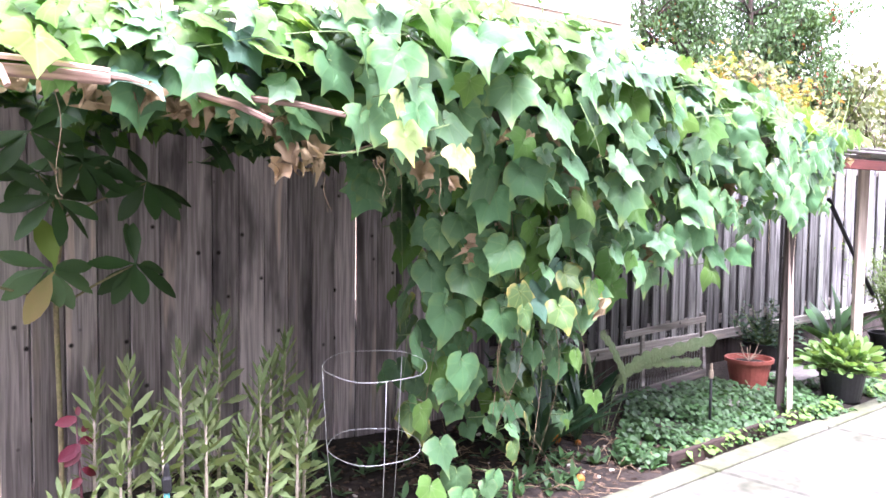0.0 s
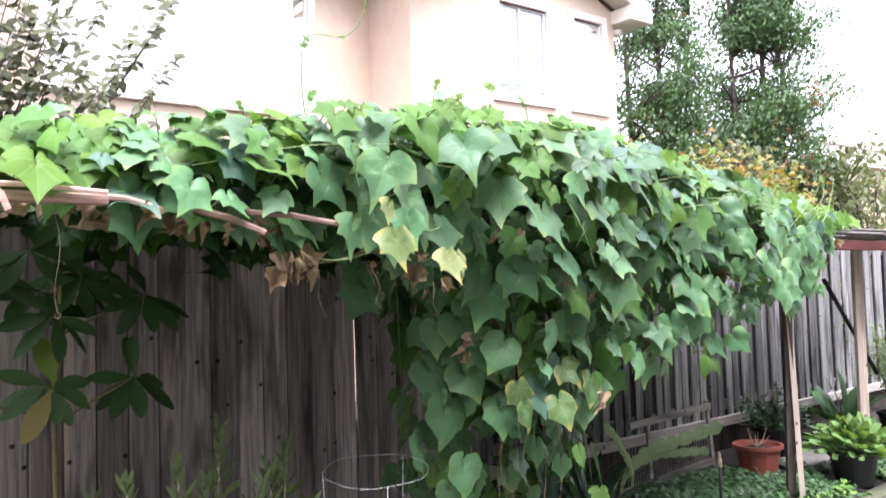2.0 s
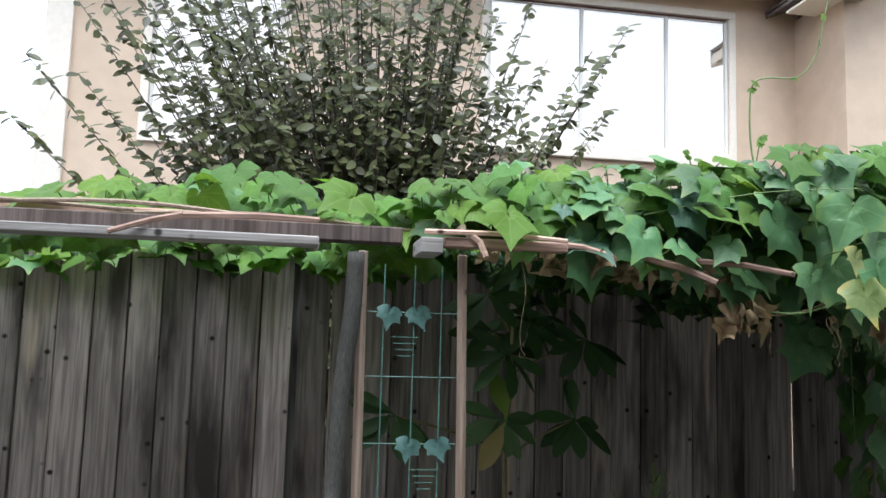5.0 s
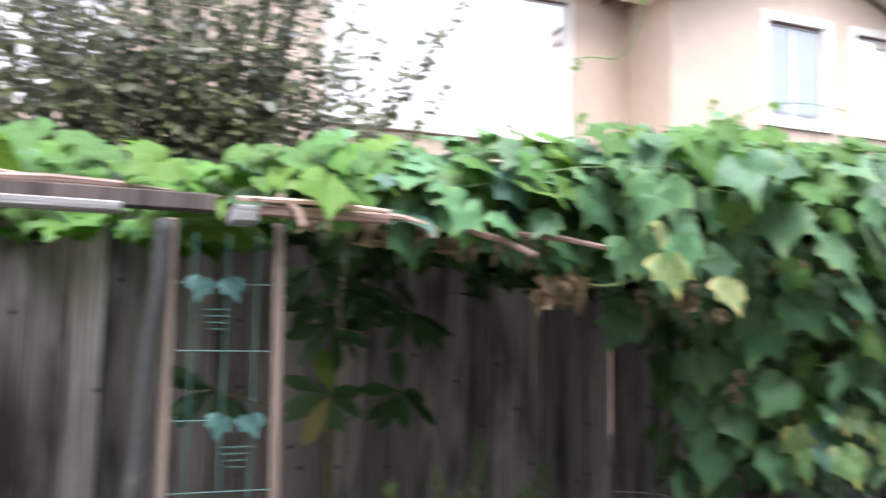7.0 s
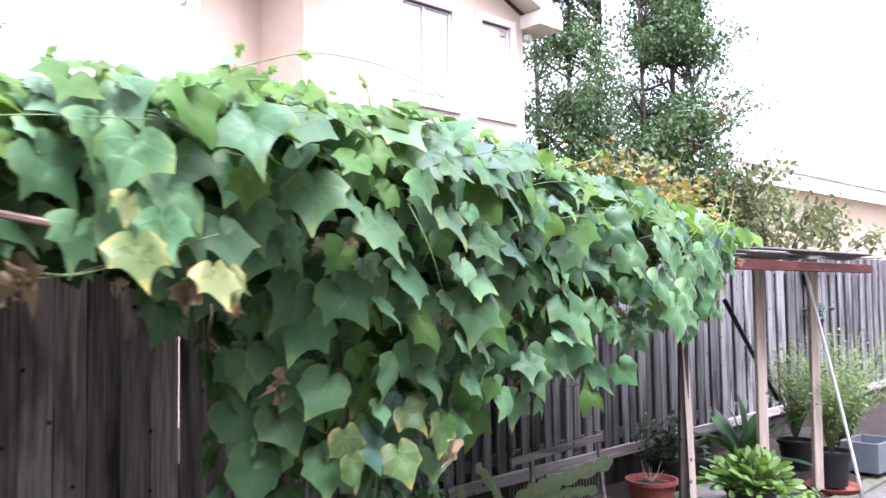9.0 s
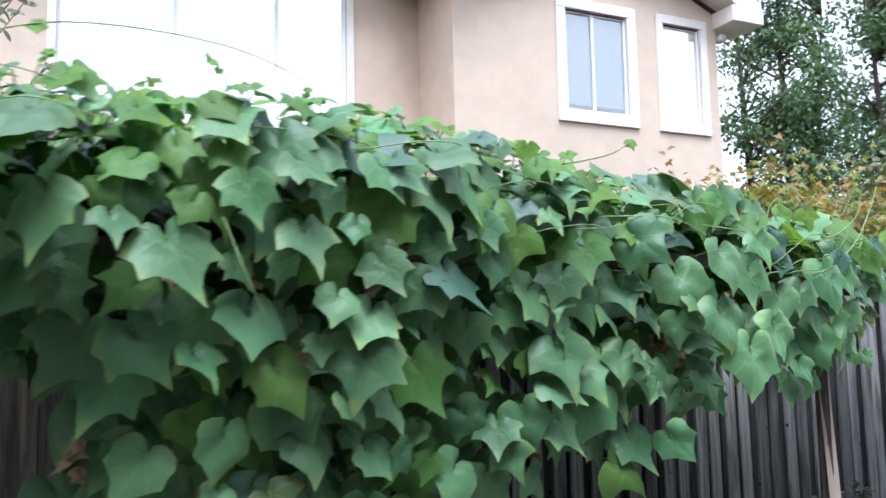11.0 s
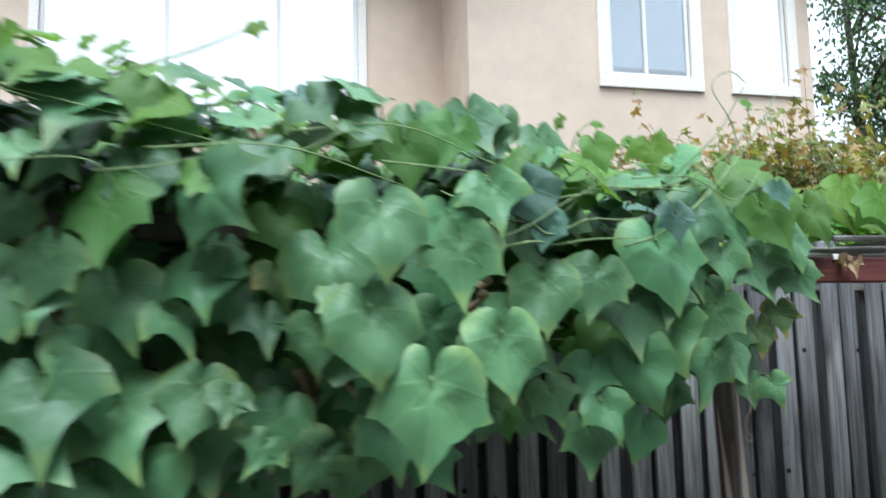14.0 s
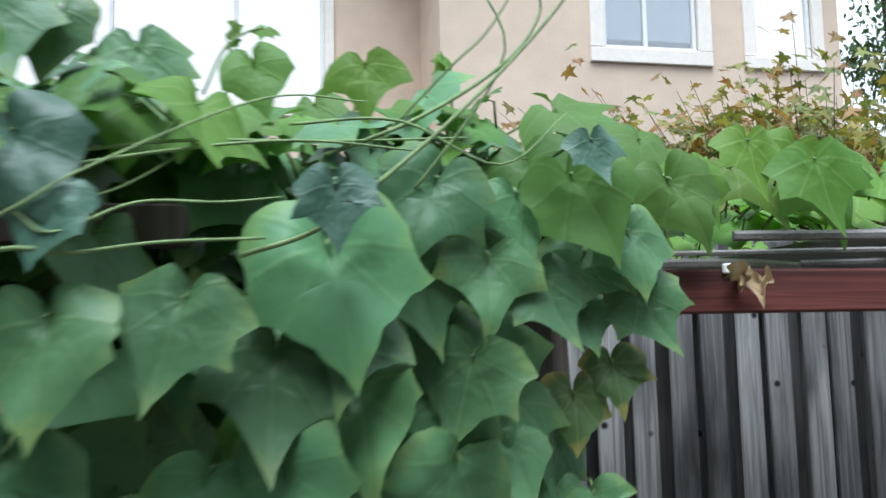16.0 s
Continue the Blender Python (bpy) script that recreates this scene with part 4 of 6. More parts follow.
# leaves of the near shoulder: place of the stalk, width, sideways and downward reach of the tip, kind
SHOULDER = ((5.174, 2.88, 1.879, 0.167, 0.1, "green"), (5.324, 2.9, 1.901, 0.156, -0.33, "green"), (5.433, 2.95, 1.838, 0.185, -0.13, "green"), (5.497, 2.92, 1.967, 0.225, 0.2, "green"), (5.047, 2.84, 1.75, 0.16, 0.0, "green"), (5.544, 3.03, 1.659, 0.128, 0.1, "green"),
            (5.669, 3.04, 1.783, 0.159, -0.15, "green"), (5.72, 3.06, 1.857, 0.124, 0.4, "green"), (5.78, 3.02, 2.054, 0.131, 0.15, "green"), (5.857, 3.0, 2.08, 0.169, 0.5, "fresh"), (5.894, 3.05, 1.971, 0.137, -0.3, "green"), (6.043, 3.06, 2.087, 0.15, 0.4, "fresh"),
            (5.971, 3.04, 1.908, 0.12, 0.45, "green"), (5.881, 3.06, 1.891, 0.1, 0.16, "green"), (5.777, 3.06, 1.751, 0.137, 0.05, "green"), (5.876, 3.08, 1.757, 0.11, 0.0, "mid"), (5.941, 3.08, 1.804, 0.1, 0.1, "mid"), (5.902, 3.08, 1.609, 0.095, 0.5, "green"),
            (5.853, 3.1, 1.609, 0.09, 0.1, "green"), (5.62, 2.99, 1.95, 0.15, 0.2, "green"), (5.73, 3.0, 1.96, 0.14, -0.1, "green"), (5.81, 3.02, 1.93, 0.13, 0.3, "green"), (5.95, 3.02, 2.0, 0.13, 0.1, "green"), (5.66, 3.03, 1.86, 0.13, 0.0, "green"), (6.33, 3.1, 2.135, 0.15, 0.15, "young"), (6.233, 3.14, 2.174, 0.12, 0.0, "young"), (6.1, 3.1, 2.102, 0.118, 0.25, "young"), (5.347, 3.0, 1.676, 0.13, -0.3, "green"), (5.124, 2.93, 1.725, 0.17, -0.2, "green"), (5.652, 2.98, 2.067, 0.162, -0.4, "green"),
            (4.918, 3.05, 2.29, 0.15, 0.2, "green"), (5.054, 3.05, 2.315, 0.16, 0.3, "green"), (5.134, 3.06, 2.31, 0.12, -0.2, "green"), (4.879, 3.0, 2.22, 0.16, 0.0, "fresh"), (5.012, 3.02, 2.27, 0.15, -0.3, "fresh"), (4.951, 3.1, 2.3, 0.13, 0.3, "fresh"), (5.243, 3.05, 2.26, 0.13, 0.2, "green"), (5.4, 3.05, 2.245, 0.1, 0.3, "fresh"), (5.56, 3.05, 2.25, 0.11, 0.1, "young"),
            (5.136, 2.87, 2.093, 0.15, 0.5, "blue"), (5.502, 2.84, 2.03, 0.095, 0.1, "blue"), (5.182, 2.86, 2.013, 0.1, -0.3, "blue"), (5.869, 2.95, 2.12, 0.08, 0.2, "blue"), (4.941, 2.84, 2.02, 0.17, 0.1, "green"), (4.964, 2.82, 1.96, 0.18, -0.1, "green"), (5.04, 2.84, 2.09, 0.15, 0.2, "green"), (4.872, 2.74, 1.654, 0.235, -0.1, "green"), (4.751, 2.76, 1.806, 0.2, 0.1, "green"), (4.778, 2.77, 2.024, 0.2, -0.1, "green"), (5.04, 2.78, 1.747, 0.18, 0.0, "green"))
# the other leaves keep clear of the sticks at the edge and of the yellow leaves
kept = []
for p, m, w, k in spots:
    if 1.38 < p.x < 1.72 and 1.88 < p.z < 2.0:
        p.y = max(p.y, 2.58 if p.x > 1.5 else 2.74)
    if 1.4 < p.x < 1.78 and p.z < 1.9 and p.y < 3:
        continue
    if any(abs(p.x - x) < 0.1 and -0.06 < p.z - z < 0.17 and p.y < y + 0.05 for x, y, z, _, c in HEM_LEAVES if c == "yellow"):
        continue
    if p.x > 5.95 and p.y > 3.08 and p.z - 0.9 * w < 1.96:
        continue
    if any(abs(p.x - x) < 0.08 and -0.07 < p.z - z < 0.1 and p.y < y + 0.06 for x, y, z, _, _, _ in SHOULDER):
        continue
    kept.append((p, m, w, k))
spots = kept
for x, y, z, w, aside, k in SHOULDER:
    spots.append((Vector((x, y - 0.02, z)), facing((rng.gauss(-0.05, 0.12), -1, rng.uniform(0.15, 0.45)), (aside, 0, -1)), w * 1.02, k))
for x, y, z, w, k in HEM_LEAVES + HANGING + OVER_END:
    spots.append((Vector((x, y, z)), facing((rng.gauss(0, 0.25), -1, rng.uniform(0.05, 0.5)), (rng.gauss(0, 0.25), 0, -1)), w, k))

vine = thing("vine", "dense climbing vine with large angular green leaves", "vine")
stuff = {"green": [], "young": [], "mid": [], "yellow": [], "fresh": [], "blue": []}
near, feet = [], []
for p, m, w, kind in spots:
    mm = Matrix.Translation(p) @ m @ Matrix.Scale(w, 4)
    r = rng.random()
    if not kind:
        kind = "green"
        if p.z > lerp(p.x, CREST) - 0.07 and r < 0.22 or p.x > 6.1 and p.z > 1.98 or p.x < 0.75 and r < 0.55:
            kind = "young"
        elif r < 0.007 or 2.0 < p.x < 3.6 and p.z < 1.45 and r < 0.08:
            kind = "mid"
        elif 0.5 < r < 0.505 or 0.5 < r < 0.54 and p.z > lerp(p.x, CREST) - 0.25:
            # leaves with the painted sky sheen, mostly near the crest
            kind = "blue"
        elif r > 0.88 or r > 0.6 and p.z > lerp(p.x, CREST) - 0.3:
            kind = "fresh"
    feet.append((p, m))
    single = (4.4 < p.x < 6.1 and p.y < lerp(p.x, FRONT) + 0.1 and len(near) < 285)  or kind == "yellow"
    (near if single else stuff[kind]).append((rng.randrange(12, 18) if rng.random() < (0.75 if p.z < 1.6 and p.x < 3.6 else 0.14) else rng.randrange(12), mm, kind))
MATS = {"green": M_LEAF, "young": M_LEAF_YOUNG, "mid": M_LEAF_MID, "yellow": M_LEAF_YELLOW, "fresh": M_LEAF_FRESH, "blue": M_LEAF_SKY_SHEEN}
meshes = {}
for i, mm, kind in near:
    if (i, kind) not in meshes:
        meshes[i, kind] = shape_mesh("leaf", VINE_FINE[i], MATS[kind])
    place("leaf", meshes[i, kind], vine, mm)
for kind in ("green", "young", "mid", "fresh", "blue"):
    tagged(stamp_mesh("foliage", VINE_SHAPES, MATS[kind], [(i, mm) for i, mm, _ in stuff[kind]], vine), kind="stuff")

# leaf stalks
bm = bmesh.new()
for p, m in feet:
    back = m.to_3x3() @ Vector((0, 0, -1))
    q = p + back * 0.09 + Vector((rng.uniform(-0.03, 0.03), 0.03, 0.02))
    tube(bm, [p, p + back * 0.03 + Vector((0, 0, 0.02)), q], [0.0022, 0.0025, 0.003], 3)
tagged(part("stalk_mass", bm, M_STEM, vine, smooth=True), kind="stuff")


def runner(points, r, material=None, leaves=(), steps=6, label=""):
    """One stem through the points, with small leaves at some of its fractions."""
    bm = bmesh.new()
    line = curve(points, steps)
    tube(bm, line, [r * (1 - 0.5 * i / len(line)) for i in range(len(line))], 5)
    part("stem", bm, material or M_STEM, vine, label, smooth=True)
    for f, w in leaves:
        i = min(len(line) - 2, int(f * (len(line) - 1)))
        n = Vector((rng.gauss(0, 0.4), -0.8, rng.uniform(0.1, 0.8)))
        k = rng.randrange(12)
        if (k, "young") not in meshes:
            meshes[k, "young"] = shape_mesh("leaf", VINE_SHAPES[k], M_LEAF_YOUNG)
        place("leaf", meshes[k, "young"], vine, Matrix.Translation(line[i]) @ facing(n, (rng.gauss(0, 0.6), -0.3, -1)) @ Matrix.Scale(w, 4))


# tips that stand up against the sky and the house
runner([(1.8, 2.95, 2.28), (1.77, 2.95, 2.45), (1.768, 2.95, 2.61), (1.785, 2.95, 2.693), (1.844, 2.95, 2.723), (1.98, 2.95, 2.74), (2.06, 2.95, 2.84), (2.1, 2.95, 3.0), (2.13, 2.95, 3.1)], 0.0042, leaves=((0.34, 0.035), (0.4, 0.045), (0.62, 0.022), (0.8, 0.03), (0.88, 0.03)))
for x, h, lean in ((2.3, 0.18, 0.03), (2.42, 0.14, 0.06), (2.62, 0.1, 0.15), (3.0, 0.2, -0.1), (3.2, 0.13, 0.03), (3.4, 0.1, 0.05), (1.5, 0.12, -0.04), (1.72, 0.15, 0.03), (3.75, 0.11, 0.08), (4.1, 0.12, 0.05), (4.6, 0.1, -0.05), (5.0, 0.13, 0.08), (5.35, 0.16, 0.02), (5.55, 0.13, 0.05), (5.75, 0.17, -0.03)):
    z = lerp(x, CREST)
    runner([(x, lerp(x, FRONT) + 0.35, z - 0.05), (x + lean * 0.4, lerp(x, FRONT) + 0.33, z + h * 0.6), (x + lean, lerp(x, FRONT) + 0.32, z + h)], 0.0035, leaves=((0.7, 0.028), (0.85, 0.035), (0.99, 0.03)))
runner([(2.2, 2.6, 2.42), (2.5, 2.58, 2.52), (2.9, 2.6, 2.52), (3.2, 2.62, 2.43)], 0.0026, leaves=((0.3, 0.05),))
runner([(4.15, 3.1, 2.36), (4.4, 2.95, 2.4), (4.55, 2.95, 2.48)], 0.004, leaves=((0.99, 0.05),))
# long stems that trail over the shoulder of the vine
runner([(5.0, 2.86, 1.93), (5.14, 2.84, 1.955), (5.2, 2.84, 1.95), (5.3, 2.86, 1.965), (5.42, 2.86, 1.97)], 0.0036)
runner([(5.39, 2.87, 1.95), (5.48, 2.86, 1.98), (5.56, 2.84, 2.04), (5.64, 2.84, 2.11), (5.72, 2.86, 2.19), (5.8, 2.88, 2.28), (5.86, 2.9, 2.36)], 0.0038)
runner([(5.5, 2.98, 2.1), (5.62, 2.92, 2.14), (5.74, 2.92, 2.22), (5.8, 2.94, 2.3), (5.8, 2.95, 2.36)], 0.0034, leaves=((0.98, 0.035),))
runner([(5.05, 2.9, 2.03), (5.25, 2.88, 2.07), (5.45, 2.9, 2.1), (5.62, 2.94, 2.1)], 0.003)
runner([(5.1, 2.92, 2.07), (5.3, 2.92, 2.1), (5.5, 2.94, 2.11), (5.7, 2.98, 2.13)], 0.0028)
runner([(5.33, 3.05, 2.2), (5.36, 3.05, 2.27), (5.4, 3.05, 2.3), (5.43, 3.05, 2.3)], 0.0028, leaves=((0.85, 0.03), (0.98, 0.025)))
for pts in ([(3.0, 2.8, 2.24), (3.083, 2.76, 2.255), (3.22, 2.75, 2.256), (3.334, 2.77, 2.261), (3.45, 2.84, 2.24)], [(3.8, 2.84, 2.21), (3.878, 2.76, 2.231), (4.003, 2.75, 2.238), (4.1, 2.82, 2.23)], [(3.95, 2.84, 2.06), (4.037, 2.74, 2.083), (4.206, 2.73, 2.093), (4.282, 2.75, 2.02)],
            [(5.6, 3.0, 2.04), (5.638, 2.94, 2.074), (5.743, 2.92, 2.239), (5.69, 2.93, 2.377), (5.76, 2.95, 2.43), (5.81, 2.95, 2.4)], [(5.55, 3.02, 2.1), (5.667, 2.95, 2.218), (5.722, 2.95, 2.272), (5.768, 2.95, 2.341), (5.8, 2.95, 2.39)],
            [(5.034, 2.84, 1.946), (5.145, 2.83, 1.998), (5.228, 2.83, 2.049), (5.417, 2.86, 2.142), (5.55, 2.92, 2.16)], [(5.145, 2.84, 1.998), (5.188, 2.83, 1.972), (5.276, 2.83, 2.007), (5.368, 2.84, 2.01), (5.439, 2.86, 2.02)],
            [(2.3, 2.55, 2.28), (2.45, 2.5, 2.3), (2.65, 2.52, 2.25)], [(2.9, 2.6, 2.05), (2.95, 2.55, 1.9), (3.02, 2.56, 1.75)]):
    runner(pts, 0.0024)
for x, z, l in ((4.95, 2.08, 0.4), (5.45, 2.13, 0.4), (4.5, 2.14, 0.35), (4.2, 2.1, 0.4)):
    y = lerp(x, FRONT)
    runner([(x, y + 0.06, z), (x + l * 0.35, y + 0.02, z + rng.uniform(-0.09, 0.09)), (x + l * 0.7, y + 0.04, z + rng.uniform(-0.11, 0.1)), (x + l, y + 0.1, z + rng.uniform(-0.03, 0.05))], 0.0024)
for x, s, l, dz in ((2.9, 0.85, 0.6, -0.03), (3.3, 0.8, 0.7, 0.05), (3.9, 0.82, 0.6, -0.04), (4.3, 0.75, 0.55, 0.03), (4.6, 0.85, 0.5, 0.02), (4.8, 0.8, 0.4, -0.02), (1.2, 0.8, 0.7, 0.0), (2.0, 0.9, 0.7, 0.02)):
    a, _ = skin(x, s, 0.0)
    b, _ = skin(x + l * 0.5, s, -0.04)
    c, _ = skin(x + l, s, 0.02)
    runner([a, b + Vector((0, 0, dz)), c + Vector((0, 0, dz * 0.5))], 0.0026)
# stems that hang down to the soil
for i in range(12):
    x = rng.uniform(2.45, 3.3)
    y = rng.uniform(2.85, 3.5)
    z0 = rng.uniform(0.05, 0.7)
    runner([(x, y, 1.75), (x + rng.uniform(-0.1, 0.1), y + rng.uniform(-0.05, 0.05), 1.2), (x + rng.uniform(-0.15, 0.15), y, 0.65 + z0 * 0.4), (x + rng.uniform(-0.2, 0.2), y + rng.uniform(-0.1, 0.1), z0)],
           rng.uniform(0.0012, 0.002), M_STEM if i % 6 == 0 else M_STEM_DRY, steps=4)
# thin curling tendrils under the dry edge
for x, y, z, l in ((0.78, 2.68, 1.93, 0.3), (1.495, 2.72, 1.752, 0.07), (1.695, 2.72, 1.7, 0.11), (1.86, 2.6, 1.78, 0.15), (1.875, 2.6, 1.76, 0.1), (1.84, 2.6, 1.77, 0.08), (1.93, 2.6, 1.78, 0.1), (2.046, 2.6, 1.78, 0.11), (2.1, 2.56, 1.7, 0.12), (5.75, 2.96, 1.6, 0.12)):
    turn = rng.uniform(0, 6)
    pts = [(x + 0.012 * math.sin(i * 0.9 + turn) + 0.003 * i, y + 0.008 * math.cos(i * 1.1), z - l * i / 6) for i in range(7)]
    e = pts[-1]
    pts += [(e[0] + 0.01 * math.sin(a), e[1], e[2] - 0.01 + 0.01 * math.cos(a)) for a in (1.2, 2.6, 4.0, 5.4)]
    runner(pts, 0.0012, M_STEM_DRY, steps=3)
runner([(1.6, 2.72, 1.8), (1.637, 2.7, 1.797), (1.749, 2.65, 1.784), (1.874, 2.6, 1.82), (2.1, 2.5, 1.9)], 0.005)
runner([(1.62, 2.7, 1.772), (1.75, 2.66, 1.786), (1.9, 2.62, 1.84)], 0.0035, M_STEM_DRY)

# dry leaves, each a crumpled blade
dry_shapes = []
for s in range(5):
    pts, faces, uv = blade(OUTLINES[s % 4], 2, 0.5, 0.9, 0.1, 90 + s)
    x, y = pts[:, 0].copy(), pts[:, 1].copy()
    pts[:, 0] *= 0.62 + 0.2 * np.cos(4 * y + s)
    pts[:, 2] += 0.16 * np.sin(9 * x + 5 * y + s) + 0.1 * np.cos(13 * y - 7 * x + 2 * s)
    pts[:, 1] *= 0.85
    dry_shapes.append((pts, faces, uv))
dry = [shape_mesh("dry_leaf", d, M_LEAF_DRY) for d in dry_shapes]
drops = [(1.57, 2.7, 1.79, 0.15), (1.6, 2.68, 1.78, 0.14), (1.62, 2.71, 1.79, 0.15), (1.66, 2.72, 1.76, 0.1), (1.55, 2.74, 1.74, 0.1), (1.87, 2.62, 1.77, 0.06), (2.055, 2.6, 1.795, 0.08), (2.07, 2.62, 1.75, 0.11), (2.2, 2.62, 1.7, 0.1), (6.17, 3.05, 1.945, 0.07), (6.195, 3.05, 1.93, 0.06), (2.55, 2.95, 1.44, 0.1), (2.58, 2.97, 1.37, 0.08), (3.22, 2.75, 1.12, 0.11)]
for i in range(22):
    drops.append((0.72 + 0.04 * i + rng.uniform(-0.05, 0.05), rng.uniform(2.68, 2.85), 1.98 - 0.004 * i + rng.uniform(-0.03, 0.02), rng.uniform(0.06, 0.11)))
for i in range(34):
    x = rng.uniform(2.4, 5.2)
    p, _ = skin(x, rng.uniform(0.05, 0.6), 0.2)
    drops.append((p.x, p.y, p.z, rng.uniform(0.07, 0.12)))
for x, y, z, w in drops:
    place("dry_leaf", dry[rng.randrange(5)], vine, Matrix.Translation((x, y, z)) @ facing((rng.gauss(0, 0.6), -1, rng.gauss(0, 0.5)), (rng.gauss(0, 0.4), rng.gauss(0, 0.3), -1)) @ Matrix.Scale(w, 4))


# ==== things in the bed ====
M_HERB = leafy("herb_leaf", (0.155, 0.21, 0.085), (0.195, 0.255, 0.11), rough=0.6, glow=0.3, value=0.25, hue=0.02, spec=0.25)
M_HERB_STEM = mat("herb_stem", (0.4, 0.34, 0.27), 0.75, vary=0.2, scale=9)
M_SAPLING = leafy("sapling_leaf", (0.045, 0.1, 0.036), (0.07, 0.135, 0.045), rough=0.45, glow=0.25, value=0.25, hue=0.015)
# lit copy of the leaf above, for the front whorl
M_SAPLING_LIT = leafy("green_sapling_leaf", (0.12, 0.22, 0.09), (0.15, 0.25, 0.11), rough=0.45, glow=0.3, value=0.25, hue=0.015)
# pale upright leaf, its tone raised for the light on its face
M_SAPLING_PALE = leafy("pale_sapling_leaf", (0.25, 0.38, 0.08), (0.28, 0.4, 0.1), rough=0.45, glow=0.35, value=0.1)
M_SAPLING_OLD = leafy("browning_sapling_leaf", (0.3, 0.3, 0.09), (0.42, 0.27, 0.13), rough=0.6, glow=0.3, value=0.1)
M_BARK_GREEN = mat("green_bark", (0.25, 0.24, 0.1), 0.7, vary=0.3, scale=8, second=(0.2, 0.15, 0.09))
M_RED_LEAF = leafy("crimson_leaf", (0.12, 0.005, 0.017), (0.085, 0.004, 0.013), rough=0.5, glow=0.35, value=0.25, hue=0.01)
M_GREY_BARK = mat("grey_bark", (0.07, 0.069, 0.062), 0.9, vary=0.3, scale=6, bump=0.6, bump_scale=50, stretch=(4, 4, 1))
M_RED_STEM = mat("crimson_stem", (0.07, 0.018, 0.025), 0.6, vary=0.2, scale=9)
M_WIRE = mat("galvanised_wire", (0.6, 0.6, 0.58), 0.45, 0.6, vary=0.2, scale=20)
M_GREEN_WIRE = mat("green_coated_wire", (0.09, 0.19, 0.16), 0.5, vary=0.2, scale=20)
M_GREEN_METAL = mat("dull_green_metal", (0.075, 0.16, 0.14), 0.6, vary=0.2, scale=20)
M_TEAL = mat("teal_plastic", (0.06, 0.3, 0.31), 0.4, vary=0.1, scale=8)
M_BLACK = mat("black_plastic", (0.018, 0.018, 0.02), 0.5, vary=0.25, scale=6)
M_TERRA = mat("terracotta_plastic", (0.33, 0.095, 0.07), 0.55, vary=0.12, scale=5)
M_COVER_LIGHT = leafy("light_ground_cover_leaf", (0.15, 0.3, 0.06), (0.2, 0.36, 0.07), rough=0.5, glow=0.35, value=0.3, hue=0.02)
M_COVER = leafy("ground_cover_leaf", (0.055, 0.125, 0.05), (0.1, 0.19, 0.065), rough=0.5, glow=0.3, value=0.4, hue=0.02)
M_LUSH = leafy("lush_leaf", (0.16, 0.29, 0.085), (0.21, 0.34, 0.11), rough=0.4, glow=0.35, value=0.25, hue=0.02)
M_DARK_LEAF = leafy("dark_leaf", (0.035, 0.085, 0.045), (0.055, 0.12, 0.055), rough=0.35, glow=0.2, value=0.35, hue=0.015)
M_STRAP = leafy("strap_leaf", (0.06, 0.15, 0.055), (0.1, 0.2, 0.07), rough=0.4, glow=0.25, value=0.3, hue=0.015)
M_CACTUS = mat("cactus_skin", (0.14, 0.215, 0.085), 0.5, vary=0.2, scale=7, bump=0.2, second=(0.19, 0.25, 0.11))
M_ORANGE = mat("orange_peel", (0.55, 0.2, 0.03), 0.5, vary=0.15, scale=20, bump=0.3, bump_scale=200)
M_CHIP = mat("bark_chip", (0.1, 0.066, 0.045), 0.9, vary=0.4, scale=12, island=0.6)
M_STONE = mat("pale_stone", (0.5, 0.46, 0.4), 0.85, vary=0.25, scale=8, island=0.3)
M_PAVER = mat("paver", (0.33, 0.3, 0.28), 0.9, vary=0.2, scale=4, bump=0.4)
M_SPRIG = leafy("airy_leaf", (0.13, 0.23, 0.09), (0.24, 0.3, 0.09), rough=0.55, glow=0.35, value=0.35, hue=0.03)

PADDLE = blade([(0, 0), (0.02, -0.1), (0.035, -0.28), (0.14, -0.42), (0.105, -0.5), (0.165, -0.58), (0.115, -0.67), (0.125, -0.76), (0.05, -0.88), (0, -1.0)], 0, -0.12, 0.3, 0.012, 3, 0.006)
NARROW = blade([(0, 0), (0.03, -0.15), (0.095, -0.45), (0.07, -0.75), (0, -1.0)], 0, -0.15, 0.3, 0.01, 13)
LANCE = blade([(0, 0), (0.1, -0.15), (0.17, -0.4), (0.16, -0.65), (0.07, -0.9), (0, -1.0)], 0, 0.2, 0.2, 0.01, 4)
OVAL = blade([(0, 0), (0.16, -0.12), (0.27, -0.4), (0.24, -0.7), (0.1, -0.93), (0, -1.0)], 0, 0.15, 0.2, 0.015, 5)
OBLONG = blade([(0, 0), (0.05, -0.12), (0.13, -0.36), (0.185, -0.6), (0.155, -0.8), (0.06, -0.94), (0, -1.0)], 1, 0.18, 0.18, 0.012, 6)
ROUND = blade([(0, 0), (0.3, 0.12), (0.5, -0.1), (0.5, -0.45), (0.3, -0.75), (0, -0.85)], 0, 0.1, 0.1, 0.02, 7)
PALM = blade([(0, 0), (0.2, 0.12), (0.5, 0.05), (0.24, -0.12), (0.55, -0.4), (0.2, -0.35), (0.1, -0.6), (0, -0.95)], 0, 0.15, 0.1, 0.015, 8)
STRAP = blade([(0, 0), (0.035, -0.1), (0.05, -0.4), (0.04, -0.75), (0, -1.0)], 1, 0.45, 0.3, 0.0, 9)


